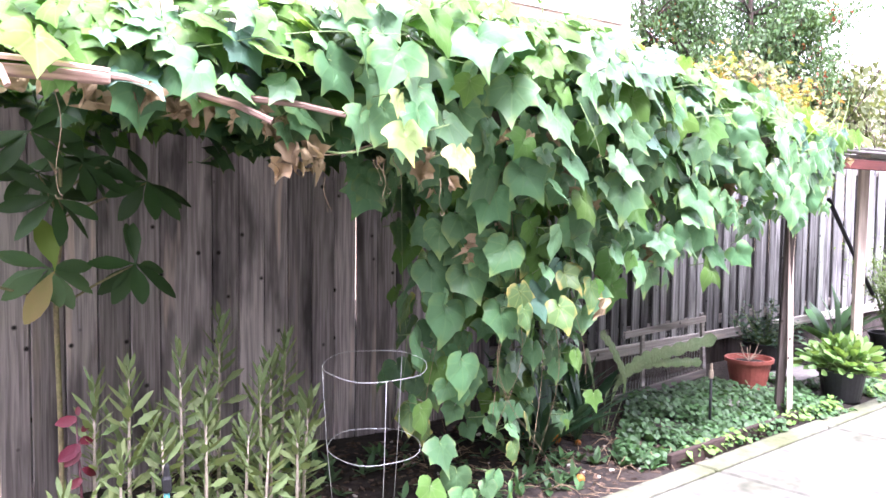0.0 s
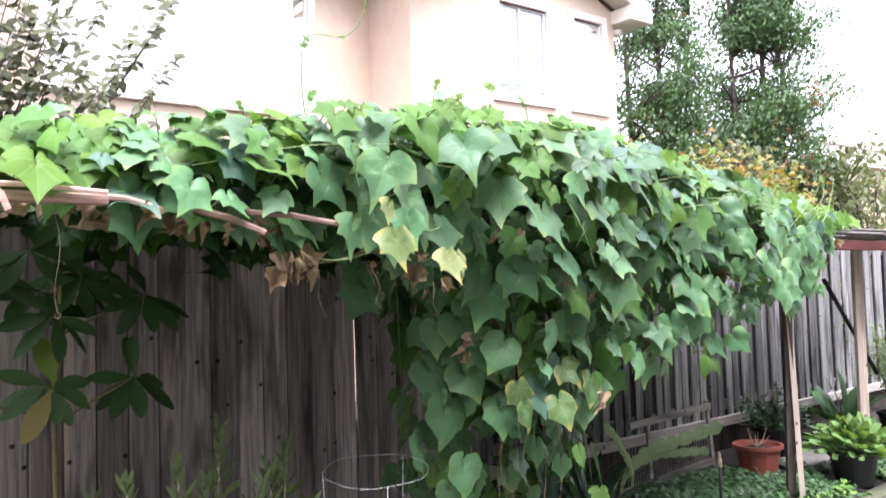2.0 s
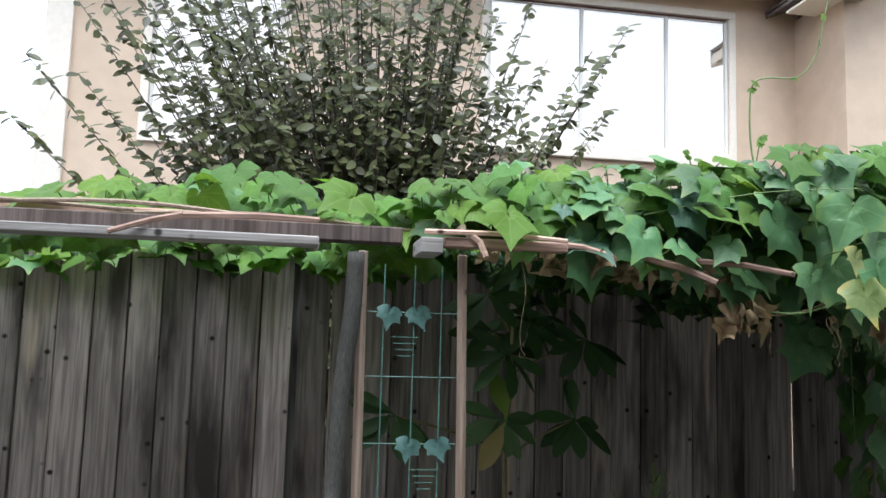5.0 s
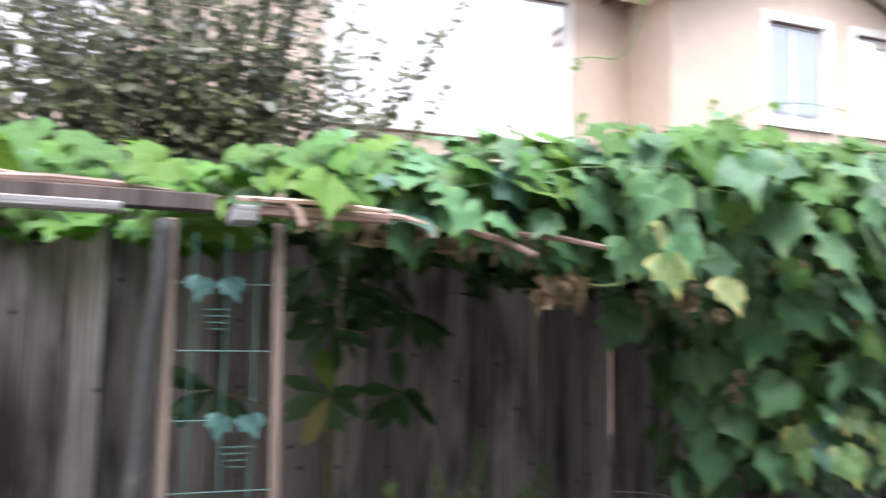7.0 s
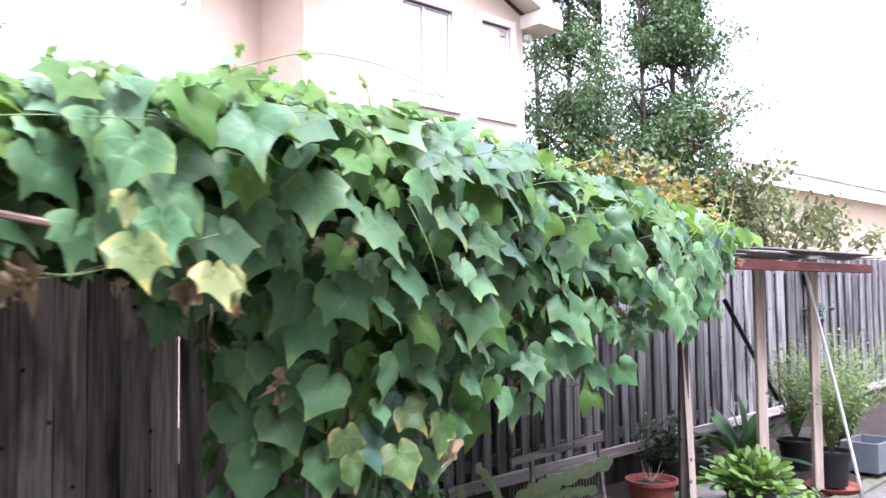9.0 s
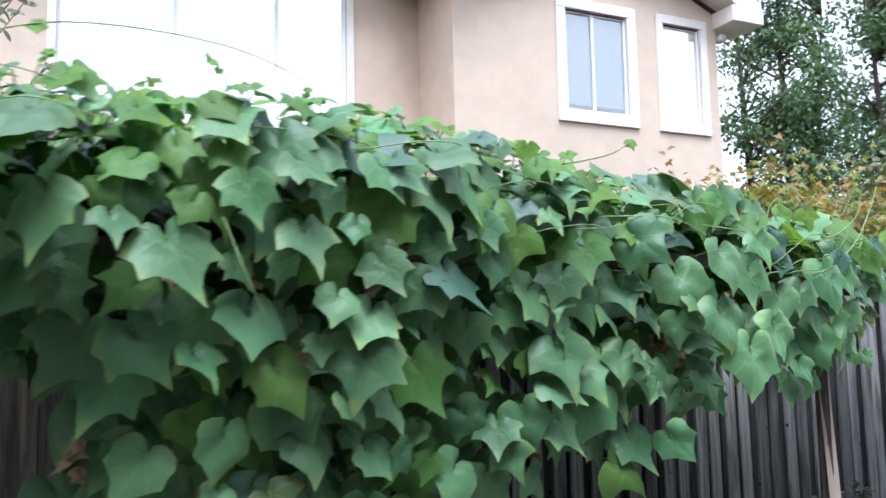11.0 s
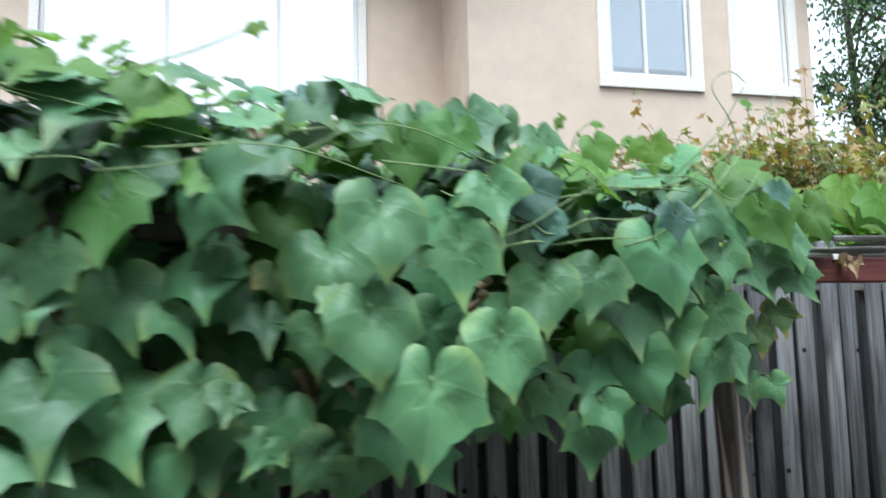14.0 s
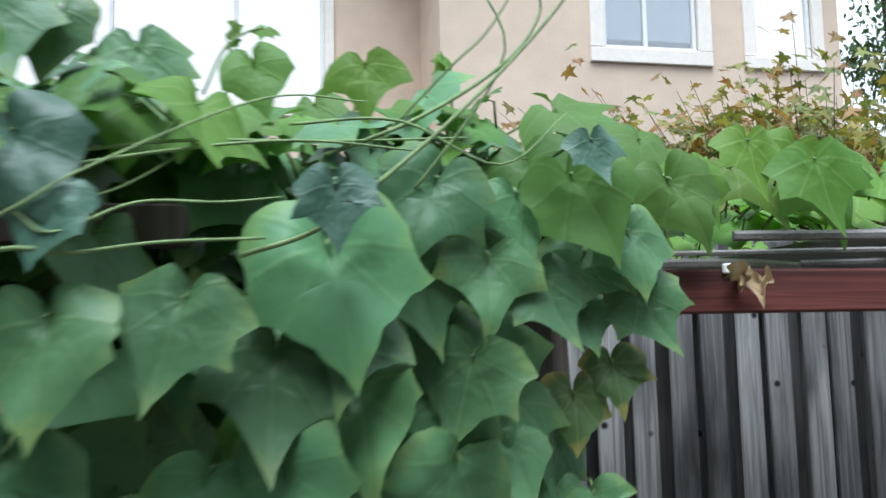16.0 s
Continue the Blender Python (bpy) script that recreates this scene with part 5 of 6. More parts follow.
def growing(direction, spread=0.0):
    """A turn that points a leaf's tip along direction, its face as far up as may be."""
    d = Vector(direction).normalized()
    up = Vector((0, 0, 1)) if abs(d.z) < 0.95 else Vector((0, -1, 0.2))
    n = (up - d * up.dot(d)).normalized()
    return facing(n, d, 0) @ Matrix.Rotation(spread, 4, "Y")


def herb(x, y, height, seed, lean=(0, 0)):
    """An upright stem with pairs of paddle leaves that reach up and out."""
    rng = random.Random(seed)
    ob = thing("herb_plant", "tall upright herb with pale stem and narrow grey-green leaves", "plant", "herbs in the bed", at=(x, y, soil(x, y)))
    h = height - soil(x, y)
    bm = bmesh.new()
    line = [(lean[0] * k ** 2, lean[1] * k ** 2, h * k - 0.02) for k in (0, 0.25, 0.5, 0.75, 0.97)]
    tube(bm, line, [0.009, 0.009, 0.008, 0.006, 0.003], 6)
    part("stem", bm, M_HERB_STEM, ob, smooth=True)
    spots, z, turn = [], 0.1, rng.uniform(0, 6)
    while z < h:
        k = z / h
        top = max(0, (k - 0.72) / 0.28)
        for s in (0, math.pi):
            a = turn + s + rng.uniform(-0.25, 0.25)
            length = rng.uniform(0.105, 0.145) * (1 - 0.25 * top)
            d = Vector((math.cos(a), math.sin(a), 0.4 + 1.3 * top + rng.uniform(-0.2, 0.2)))
            spots.append((1 if top > 0.2 else 0, Matrix.Translation((lean[0] * k * k, lean[1] * k * k, z)) @ growing(d, rng.uniform(-1.0, 1.0)) @ Matrix.Scale(length, 4)))
        turn += math.pi / 2 + rng.uniform(-0.2, 0.2)
        spots.append((1, Matrix.Translation((lean[0] * k * k, lean[1] * k * k, z)) @ growing((math.cos(turn + 0.8), math.sin(turn + 0.8), 1.1), 0.3) @ Matrix.Scale(0.045, 4)))
        z += 0.042 if top == 0 else 0.025
    for i in range(rng.randrange(3)):            # a side shoot
        a, z0 = rng.uniform(0, 6.28), h * rng.uniform(0.35, 0.65)
        for j in range(9):
            f = j / 8
            for s in (-1, 1):
                spots.append((0, Matrix.Translation((math.cos(a) * 0.1 * f, math.sin(a) * 0.1 * f, z0 + 0.2 * f)) @ growing((math.cos(a + s) , math.sin(a + s), 0.8)) @ Matrix.Scale(0.075 * (1.1 - 0.4 * f), 4)))
    tagged(stamp_mesh("foliage", [PADDLE, NARROW], M_HERB, spots, ob), kind="stuff")
    return ob


for i, (x, y, h, lx, ly) in enumerate(((1.05, 3.34, 0.9, 0.0, 0), (1.163, 3.28, 0.965, 0.0, 0), (1.365, 3.26, 0.99, -0.01, 0), (1.475, 3.3, 0.9, 0.0, 0), (1.57, 3.4, 1.1, 0.01, 0), (1.7, 3.26, 0.875, 0.0, 0), (1.775, 3.32, 0.92, 0.0, 0), (1.84, 3.36, 1.0, 0.03, 0),
                                      (0.88, 3.1, 0.56, 0, 0), (1.28, 3.2, 0.72, -0.02, 0), (1.43, 3.18, 0.76, 0.0, 0), (1.6, 3.2, 0.68, 0.02, 0), (1.92, 3.3, 0.74, 0.03, 0), (1.66, 3.14, 0.62, 0.02, 0), (1.3, 3.42, 0.74, 0, 0), (1.96, 3.42, 0.7, 0.02, 0), (1.1, 3.18, 0.64, 0, 0), (1.82, 3.16, 0.66, 0, 0))):
    herb(x, y, h, 100 + i, (lx, ly))


def sapling():
    ob = thing("sapling", "young tree with whorls of long dark glossy leaves", "tree", at=(0.985, 3.62, soil(0.985, 3.62) + 0.0))
    rng = random.Random(8)
    bm = bmesh.new()
    tube(bm, curve([(0, 0, -0.02), (0.01, 0, 0.5), (0.0, 0, 1.0), (0.0, 0, 1.24), (0.03, 0.03, 1.45), (0.02, 0.0, 1.75)], 4), [0.011] * 16 + [0.008] * 5, 7)
    part("trunk", bm, M_BARK_GREEN, ob, smooth=True)
    tips = [((-0.03, -0.02, 1.28), 12), ((0.32, 0.02, 1.28), 9), ((0.37, 0.02, 1.63), 8), ((0.0, -0.03, 1.56), 7), ((-0.08, 0.02, 1.82), 8), ((0.12, 0.05, 1.7), 8), ((-0.04, 0.1, 1.66), 6), ((0.24, 0.1, 1.72), 6), ((-0.5, -0.1, 1.3), 8)]
    for k, (tip, n) in enumerate(tips):
        if k not in (0, 3):
            base = (0.01, 0.01, tip[2] - 0.16)
            bm = bmesh.new()
            tube(bm, curve([base, ((base[0] + tip[0]) / 2, (base[1] + tip[1]) / 2, tip[2] - 0.07), tip], 4), 0.0055, 6)
            part("branch", bm, M_BARK_GREEN, ob, smooth=True)
        for i in range(n):
            a = math.tau * i / n + rng.uniform(-0.25, 0.25)
            # the front whorl takes the lit copy, the rest the dark one
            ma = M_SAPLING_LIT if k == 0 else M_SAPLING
            d = Vector((math.cos(a), -0.35 + rng.uniform(-0.2, 0.2), 0.7 * math.sin(a)))
            size = rng.uniform(0.18, 0.225)
            if k == 0 and i == 5:
                ma, d, size = M_SAPLING_OLD, Vector((-0.62, -0.5, -0.75)), 0.23
            if k == 0 and i == 2:
                ma, d, size = M_SAPLING_PALE, Vector((-0.05, -0.4, 1.0)), 0.25
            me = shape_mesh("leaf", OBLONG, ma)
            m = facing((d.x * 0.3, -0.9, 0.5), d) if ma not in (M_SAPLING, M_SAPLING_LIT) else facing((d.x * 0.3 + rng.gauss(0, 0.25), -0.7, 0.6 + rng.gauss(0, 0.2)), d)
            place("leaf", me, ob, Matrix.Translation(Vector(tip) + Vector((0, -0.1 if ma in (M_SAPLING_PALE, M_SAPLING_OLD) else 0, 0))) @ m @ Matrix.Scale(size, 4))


sapling()


def crimson():
    ob = thing("red_leaved_plant", "small plant with crimson leaves on a dark stem", "plant", at=(0.99, 3.3, soil(0.99, 3.3)))
    rng = random.Random(3)
    z0 = soil(0.99, 3.3)
    bm = bmesh.new()
    tube(bm, [(0.01, 0, -0.02), (0.005, 0, 0.4), (-0.015, 0, 0.8 - z0)], [0.007, 0.006, 0.003], 6)
    part("stem", bm, M_RED_STEM, ob, smooth=True)
    me = shape_mesh("leaf", OVAL, M_RED_LEAF)
    for x, z, dx, dz, w in ((-0.01, 0.79, -1, 0.1, 0.1), (-0.01, 0.7, 0.9, 0.2, 0.085), (0.0, 0.69, -1, -0.45, 0.12), (0.0, 0.67, -0.7, -0.6, 0.1), (0.0, 0.74, 0.7, 0.5, 0.06), (0.0, 0.6, 0.8, -0.3, 0.08), (0.005, 0.56, -0.8, -0.2, 0.08), (-0.012, 0.8, 0.3, 1, 0.05)):
        place("leaf", me, ob, Matrix.Translation((x, -0.01, z - z0)) @ facing((0.3 * dx, -0.9, 0.5), (dx, rng.uniform(-0.3, 0.1), dz), 0) @ Matrix.Scale(w * 0.8, 4))


crimson()


def ring(bm, c, r, wire=0.0013, turns=28):
    pts = [(c[0] + r * math.cos(math.tau * i / turns), c[1] + r * math.sin(math.tau * i / turns), c[2] + 0.004 * math.sin(i)) for i in range(turns + 1)]
    tube(bm, pts, wire, 5)


def tomato_cage(x, y):
    ob = thing("tomato_cage", "galvanised wire tomato cage standing in soil", "cage", at=(x, y, soil(x, y)))
    ob.rotation_euler = Matrix.Rotation(radians(6.5), 4, Vector((0.856, -0.516, 0))).to_euler()
    for z, r in ((0.53, 0.205), (0.9, 0.226)):
        bm = bmesh.new()
        ring(bm, (0, 0, z), r)
        part("hoop", bm, M_WIRE, ob, smooth=True)
    for a in (2.6, 4.35, 0.42):
        bm = bmesh.new()
        tube(bm, [(0.15 * math.cos(a), 0.15 * math.sin(a), -0.06), (0.206 * math.cos(a), 0.206 * math.sin(a), 0.53), (0.227 * math.cos(a), 0.227 * math.sin(a), 0.905)], 0.0014, 5)
        part("leg", bm, M_WIRE, ob, smooth=True)


tomato_cage(2.19, 3.14)


def riser(x, y, h, name, label, body, top, r=0.01):
    ob = thing(name, label, "sprinkler", at=(x, y, soil(x, y)))
    bm = bmesh.new()
    tube(bm, [(0, 0, -0.03), (0, 0, h)], r, 8)
    part("pipe", bm, body, ob, smooth=True)
    bm = bmesh.new()
    spun(bm, [(r * 1.5, h - 0.06), (r * 1.7, h - 0.05), (r * 1.7, h - 0.01), (r * 1.2, h), (r * 0.9, h + 0.035), (r * 0.5, h + 0.045)], 10)
    part("nozzle", bm, top, ob)


riser(5.18, 3.45, 0.44, "sprinkler_riser", "slim black sprinkler riser with brown head", M_BLACK, M_CANE)
riser(1.21, 3.0, 0.6, "hose_spike", "teal sprinkler pipe with black fitting", M_TEAL, M_BLACK, 0.011)


def trellis():
    ob = thing("wire_trellis", "green coated wire trellis with metal grape leaves", "trellis", at=(0.45, 2.74, 0))
    for x in (-0.11, -0.01, 0.08):
        bm = bmesh.new()
        tube(bm, [(x, 0, 0.05), (x, 0, 1.9)], 0.0025, 5)
        part("upright", bm, M_GREEN_WIRE, ob)
    for z in (0.45, 0.9, 1.11, 1.325, 1.537, 1.745):
        bm = bmesh.new()
        tube(bm, [(-0.16, 0.004, z), (0.15, 0.004, z)], 0.0022, 5)
        part("crossbar", bm, M_GREEN_WIRE, ob)
    me = shape_mesh("grape_leaf", VINE_SHAPES[1], M_GREEN_METAL)
    for z, dx in ((1.73, -0.045), (1.31, 0.03), (0.88, -0.04)):
        for s in (-0.045, 0.045):
            place("grape_leaf", me, ob, Matrix.Translation((dx + s, -0.008, z + 0.02)) @ facing((0, -1, 0.1), (0.3 * s * 20, 0, -1)) @ Matrix.Scale(0.075, 4))
        for k in range(4):
            bm = bmesh.new()
            tube(bm, [(dx - 0.04 + 0.008 * k, -0.006, z - 0.065 - 0.02 * k), (dx + 0.05 - 0.008 * k, -0.006, z - 0.065 - 0.02 * k)], 0.002, 4)
            part("scroll", bm, M_GREEN_WIRE, ob)


trellis()
bm = bmesh.new()
tube(bm, curve([(0.16, 2.74, 0), (0.19, 2.7, 1.03), (0.199, 2.7, 1.19), (0.207, 2.7, 1.4), (0.219, 2.7, 1.59), (0.236, 2.7, 1.75), (0.242, 2.71, 1.93)], 5), 0.028, 9)
part("trunk", bm, M_GREY_BARK, vine, "bare dark grey leaning trunk", smooth=True)


def lattice():
    """A leaning timber frame with chicken wire."""
    ob = thing("garden_screen", "weathered timber frame with chicken wire leaning near the fence", "frame", at=(5.2, 4.25, 0))
    for a, b, w in (((0.0, 0.58), (1.04, 0.63), 0.027), ((0.36, 0.43), (1.03, 0.46), 0.02), ((-0.12, 0.09), (1.06, 0.17), 0.03), ((0.27, 0.06), (0.25, 0.56), 0.018), ((1.09, 0.07), (1.02, 0.68), 0.02)):
        bm = bmesh.new()
        d = Vector((b[0] - a[0], 0, b[1] - a[1]))
        box(bm, 0, d.length, -0.012, 0.012, -w, w, Matrix.Translation((a[0], 0.026 * (abs(d.x) < 0.1), a[1])) @ Matrix.Rotation(-math.atan2(d.z, d.x), 4, "Y"), bevel=0.003)
        part("bar", bm, M_FENCE_RAIL, ob)
    bm = bmesh.new()
    for i in range(28):
        tube(bm, [(0.02 + 0.037 * i, 0.04, 0.12), (0.055 + 0.037 * i, 0.04, 0.55)], 0.0009, 3)
        tube(bm, [(0.055 + 0.037 * i, 0.041, 0.12), (0.02 + 0.037 * i, 0.041, 0.55)], 0.0009, 3)
    part("chicken_wire", bm, M_WIRE, ob)


lattice()


def pot(x, y, r, h, material, label, name="flower_pot", z=None, rim=0.03):
    ob = thing(name, label, "pot", at=(x, y, soil(x, y) if z is None else z))
    bm = bmesh.new()
    spun(bm, [(r * 0.72, 0), (r * 0.92, h - rim * 1.4), (r * 0.93, h - rim), (r * 1.03, h - rim), (r * 1.04, h), (r * 0.95, h), (r * 0.9, h - 0.04), (0.01, h - 0.045)], 28)
    part("body", bm, material, ob, smooth=False)
    bm = bmesh.new()
    spun(bm, [(r * 0.9, h - 0.043), (r * 0.6, h - 0.03), (0.01, h - 0.025)], 20)
    part("soil", bm, M_SOIL, ob, smooth=True)
    return ob


def tufted(name, label, at, spots, shape, material, stems=(), stem_material=None):
    ob = thing(name, label, "plant", at=at)
    if stems:
        bm = bmesh.new()
        for pts, r in stems:
            tube(bm, pts, r, 5)
        tagged(part("twig_mass", bm, stem_material or M_STEM, ob, smooth=True), kind="stuff")
    tagged(stamp_mesh("foliage", [shape], material, [(0, m) for m in spots], ob), kind="stuff")
    return ob


rng = random.Random(31)
pot(6.52, 4.0, 0.195, 0.25, M_TERRA, "terracotta plastic pot with a dried-out plant")
ob = thing("dried_plant", "dry twigs of a dead plant in the pot", "plant", at=(6.52, 4.0, soil(6.52, 4.0) + 0.222))
for i in range(9):
    bm = bmesh.new()
    a = i * 0.75
    tube(bm, [(0, 0, 0), (0.05 * math.cos(a), 0.05 * math.sin(a), 0.04), (0.1 * math.cos(a), 0.1 * math.sin(a), 0.05 + 0.05 * (i % 3))], [0.005, 0.004, 0.002], 5)
    part("twig", bm, M_CANE, ob)
pot(6.92, 3.4, 0.195, 0.26, M_BLACK, "black plastic nursery pot on the bed's edge")
spots, stems = [], []
for i in range(190):
    a, e = rng.uniform(0, 6.28), rng.uniform(0.1, 1.3)
    l = rng.uniform(0.2, 0.33)
    d = Vector((math.cos(a) * math.cos(e), math.sin(a) * math.cos(e), math.sin(e)))
    tip = Vector((d.x * l, d.y * l, d.z * l * 0.8))
    stems.append(([(0, 0, 0), tip * 0.55 + Vector((0, 0, 0.02)), tip], [0.004, 0.003, 0.002]))
    spots.append(Matrix.Translation(tip) @ growing((d.x + rng.gauss(0, 0.3), d.y + rng.gauss(0, 0.3), d.z - 0.15), rng.uniform(-0.9, 0.9)) @ Matrix.Scale(rng.uniform(0.075, 0.13), 4))
    spots.append(Matrix.Translation(tip * 0.8) @ growing((d.y, -d.x, d.z), rng.uniform(-0.4, 0.4)) @ Matrix.Scale(rng.uniform(0.07, 0.12), 4))
tufted("leafy_plant", "bright green leafy plant filling a black pot", (6.92, 3.4, soil(6.92, 3.4) + 0.22), spots, OVAL, M_LUSH, stems)
pot(7.28, 4.32, 0.19, 0.25, M_BLACK, "black plastic nursery pot below the fence")
spots, stems = [], []
for i in range(44):
    a, e = rng.uniform(0, 6.28), rng.uniform(0.0, 1.4)
    d = Vector((math.cos(a) * math.cos(e), math.sin(a) * math.cos(e), math.sin(e)))
    l = rng.uniform(0.22, 0.46)
    stems.append(([(0, 0, 0), d * l * 0.5, d * l], [0.006, 0.004, 0.002]))
    for j in range(16):
        p = d * l * rng.uniform(0.45, 1.02) + Vector((rng.gauss(0, 0.03), rng.gauss(0, 0.03), rng.gauss(0, 0.02)))
        spots.append(Matrix.Translation(p) @ growing((rng.gauss(0, 1), rng.gauss(0, 1), rng.uniform(-0.2, 0.6)), rng.uniform(-0.5, 0.5)) @ Matrix.Scale(rng.uniform(0.04, 0.06), 4))
tufted("bushy_plant", "dark blue-green bushy plant in a black pot", (7.28, 4.32, soil(7.28, 4.32) + 0.22), spots, OVAL, M_DARK_LEAF, stems)


def strappy(x, y, z, n, length, seed, label, material=None, width=1.0, low=0.3):
    rng = random.Random(seed)
    ob = thing("strap_leaved_plant", label, "plant", at=(x, y, z))
    for i in range(n):
        a, e = rng.uniform(0, 6.28), rng.uniform(low, 1.4)
        d = (math.cos(a) * math.cos(e), math.sin(a) * math.cos(e), math.sin(e))
        pts, faces, uv = STRAP
        me = shape_mesh("leaf", (pts * np.array([width, 1, 1]), faces, uv), material or M_STRAP)
        place("leaf", me, ob, growing(d, rng.uniform(-0.4, 0.4)) @ Matrix.Scale(length * rng.uniform(0.7, 1.1), 4))


strappy(8.5, 4.3, 0.1, 20, 0.72, 1, "green strap-leaved plant against the fence", M_STRAP, 1.5, 0.45)
# dark leaf material here also carries the shade under the vine
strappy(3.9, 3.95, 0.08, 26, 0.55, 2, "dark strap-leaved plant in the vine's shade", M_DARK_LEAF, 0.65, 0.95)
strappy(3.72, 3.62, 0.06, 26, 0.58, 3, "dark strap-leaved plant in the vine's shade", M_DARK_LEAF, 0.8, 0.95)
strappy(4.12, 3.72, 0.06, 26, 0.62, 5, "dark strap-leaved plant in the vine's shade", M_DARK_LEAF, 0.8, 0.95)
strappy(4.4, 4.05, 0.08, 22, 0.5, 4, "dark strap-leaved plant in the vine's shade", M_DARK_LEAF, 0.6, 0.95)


def cactus():
    """Flat, notched, arching stems."""
    ob = thing("orchid_cactus", "cactus with long flat notched green stems", "cactus", at=(4.45, 3.8, 0.05))
    rng = random.Random(6)
    for pts, w in (([(0.05, 0, 0), (0.15, 0, 0.3), (0.41, 0, 0.45), (0.75, 0, 0.48), (1.33, 0.02, 0.52)], 0.05), ([(0.0, 0, 0), (0.12, 0.03, 0.3), (0.47, 0.03, 0.4), (0.79, 0.03, 0.385), (1.19, 0.05, 0.34)], 0.036),
                   ([(0.1, 0, 0), (0.2, -0.03, 0.3), (0.08, -0.03, 0.55), (-0.06, -0.03, 0.7)], 0.035), ([(0, 0, 0), (-0.1, 0, 0.4), (-0.2, -0.03, 0.6)], 0.025)):
        bm = bmesh.new()
        line = curve(pts, 9)
        rows = []
        for i, p in enumerate(line):
            d = (line[min(i + 1, len(line) - 1)] - line[max(i - 1, 0)]).normalized()
            side = d.cross(Vector((0, -1, 0.15))).normalized()
            k = w * min(1, 0.12 + 0.88 * max(0, (i - 5) / 9)) * (1 if i % 3 else 0.62) * (0.25 if i == len(line) - 1 else 1)
            n = d.cross(side) * 0.0025
            rows.append([bm.verts.new(p + side * k), bm.verts.new(p + n), bm.verts.new(p - side * k), bm.verts.new(p - n)])
        for a, b in zip(rows, rows[1:]):
            for k in range(4):
                bm.faces.new((a[k], a[(k + 1) % 4], b[(k + 1) % 4], b[k]))
        part("stem", bm, M_CACTUS, ob)


cactus()
tagged(part("paver", boxed(6.95, 7.6, 3.78, 4.12, 0.02, 0.1, bevel=0.008), M_PAVER), "grey concrete paver behind the pots", "paver")
tagged(part("paver", boxed(5.75, 6.1, 3.62, 3.85, 0.03, 0.075, bevel=0.008), M_PAVER), "small grey paver among ground cover", "paver")
edging = thing("edging", "dark brown timber edging along the patio", "edging", kind="structure")
for a, b in ((4.3, 4.95), (4.955, 5.95)):
    bm = bmesh.new()
    box(bm, a - 4.5, b - 4.5, 0.012 + 0.01 * (a > 4.5), 0.047 + 0.01 * (a > 4.5), -0.05, 0.095, pose(4.5, 3.105, 0, 0, 0, 3.6), bevel=0.004)
    part("edging_board", bm, M_EDGING, edging)

# ground cover: small round leaves in a low mat
spots = []
for i in range(13000):
    x, y = rng.uniform(4.1, 7.6), rng.uniform(3.16, 4.3)
    if y > 3.3 + 0.55 * min(1, (x - 4.0) / 1.2) * 1.6 or noise.noise((x * 2.1, y * 2.1, 7)) < -0.3:
        continue
    if math.hypot(x - 6.92, y - 3.4) < 0.3 or math.hypot(x - 6.52, y - 4.0) < 0.3 or (6.93 < x and y > 3.76):
        continue
    h = soil(x, y) + rng.uniform(0.01, 0.09)
    spots.append((0, Matrix.Translation((x, y, h)) @ facing((rng.gauss(0, 0.45), rng.gauss(-0.3, 0.4), 1), (rng.gauss(0, 1), rng.gauss(0, 1), -0.1)) @ Matrix.Scale(rng.uniform(0.022, 0.046), 4)))
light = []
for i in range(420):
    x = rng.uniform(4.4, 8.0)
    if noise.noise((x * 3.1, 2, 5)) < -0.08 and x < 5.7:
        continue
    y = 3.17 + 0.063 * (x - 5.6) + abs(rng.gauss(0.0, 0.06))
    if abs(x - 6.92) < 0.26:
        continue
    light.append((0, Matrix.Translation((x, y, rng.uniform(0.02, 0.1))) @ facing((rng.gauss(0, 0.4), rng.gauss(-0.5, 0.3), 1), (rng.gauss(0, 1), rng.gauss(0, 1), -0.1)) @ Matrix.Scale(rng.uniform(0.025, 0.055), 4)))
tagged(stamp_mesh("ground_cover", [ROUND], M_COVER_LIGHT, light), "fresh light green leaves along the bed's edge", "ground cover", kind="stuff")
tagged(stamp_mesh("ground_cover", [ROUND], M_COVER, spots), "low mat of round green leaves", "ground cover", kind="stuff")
# weeds and seedlings on the bare soil
spots = []
for i in range(130):
    x, y = rng.uniform(1.9, 4.6), rng.uniform(3.15, 4.3)
    for j in range(rng.randrange(4, 9)):
        spots.append((0, Matrix.Translation((x, y, soil(x, y))) @ growing((rng.gauss(0, 1), rng.gauss(0, 1), rng.uniform(0.3, 1.4))) @ Matrix.Scale(rng.uniform(0.04, 0.13), 4)))
tagged(stamp_mesh("weeds", [LANCE], M_COVER, spots), "small weeds and seedlings on the soil", "weeds", kind="stuff")
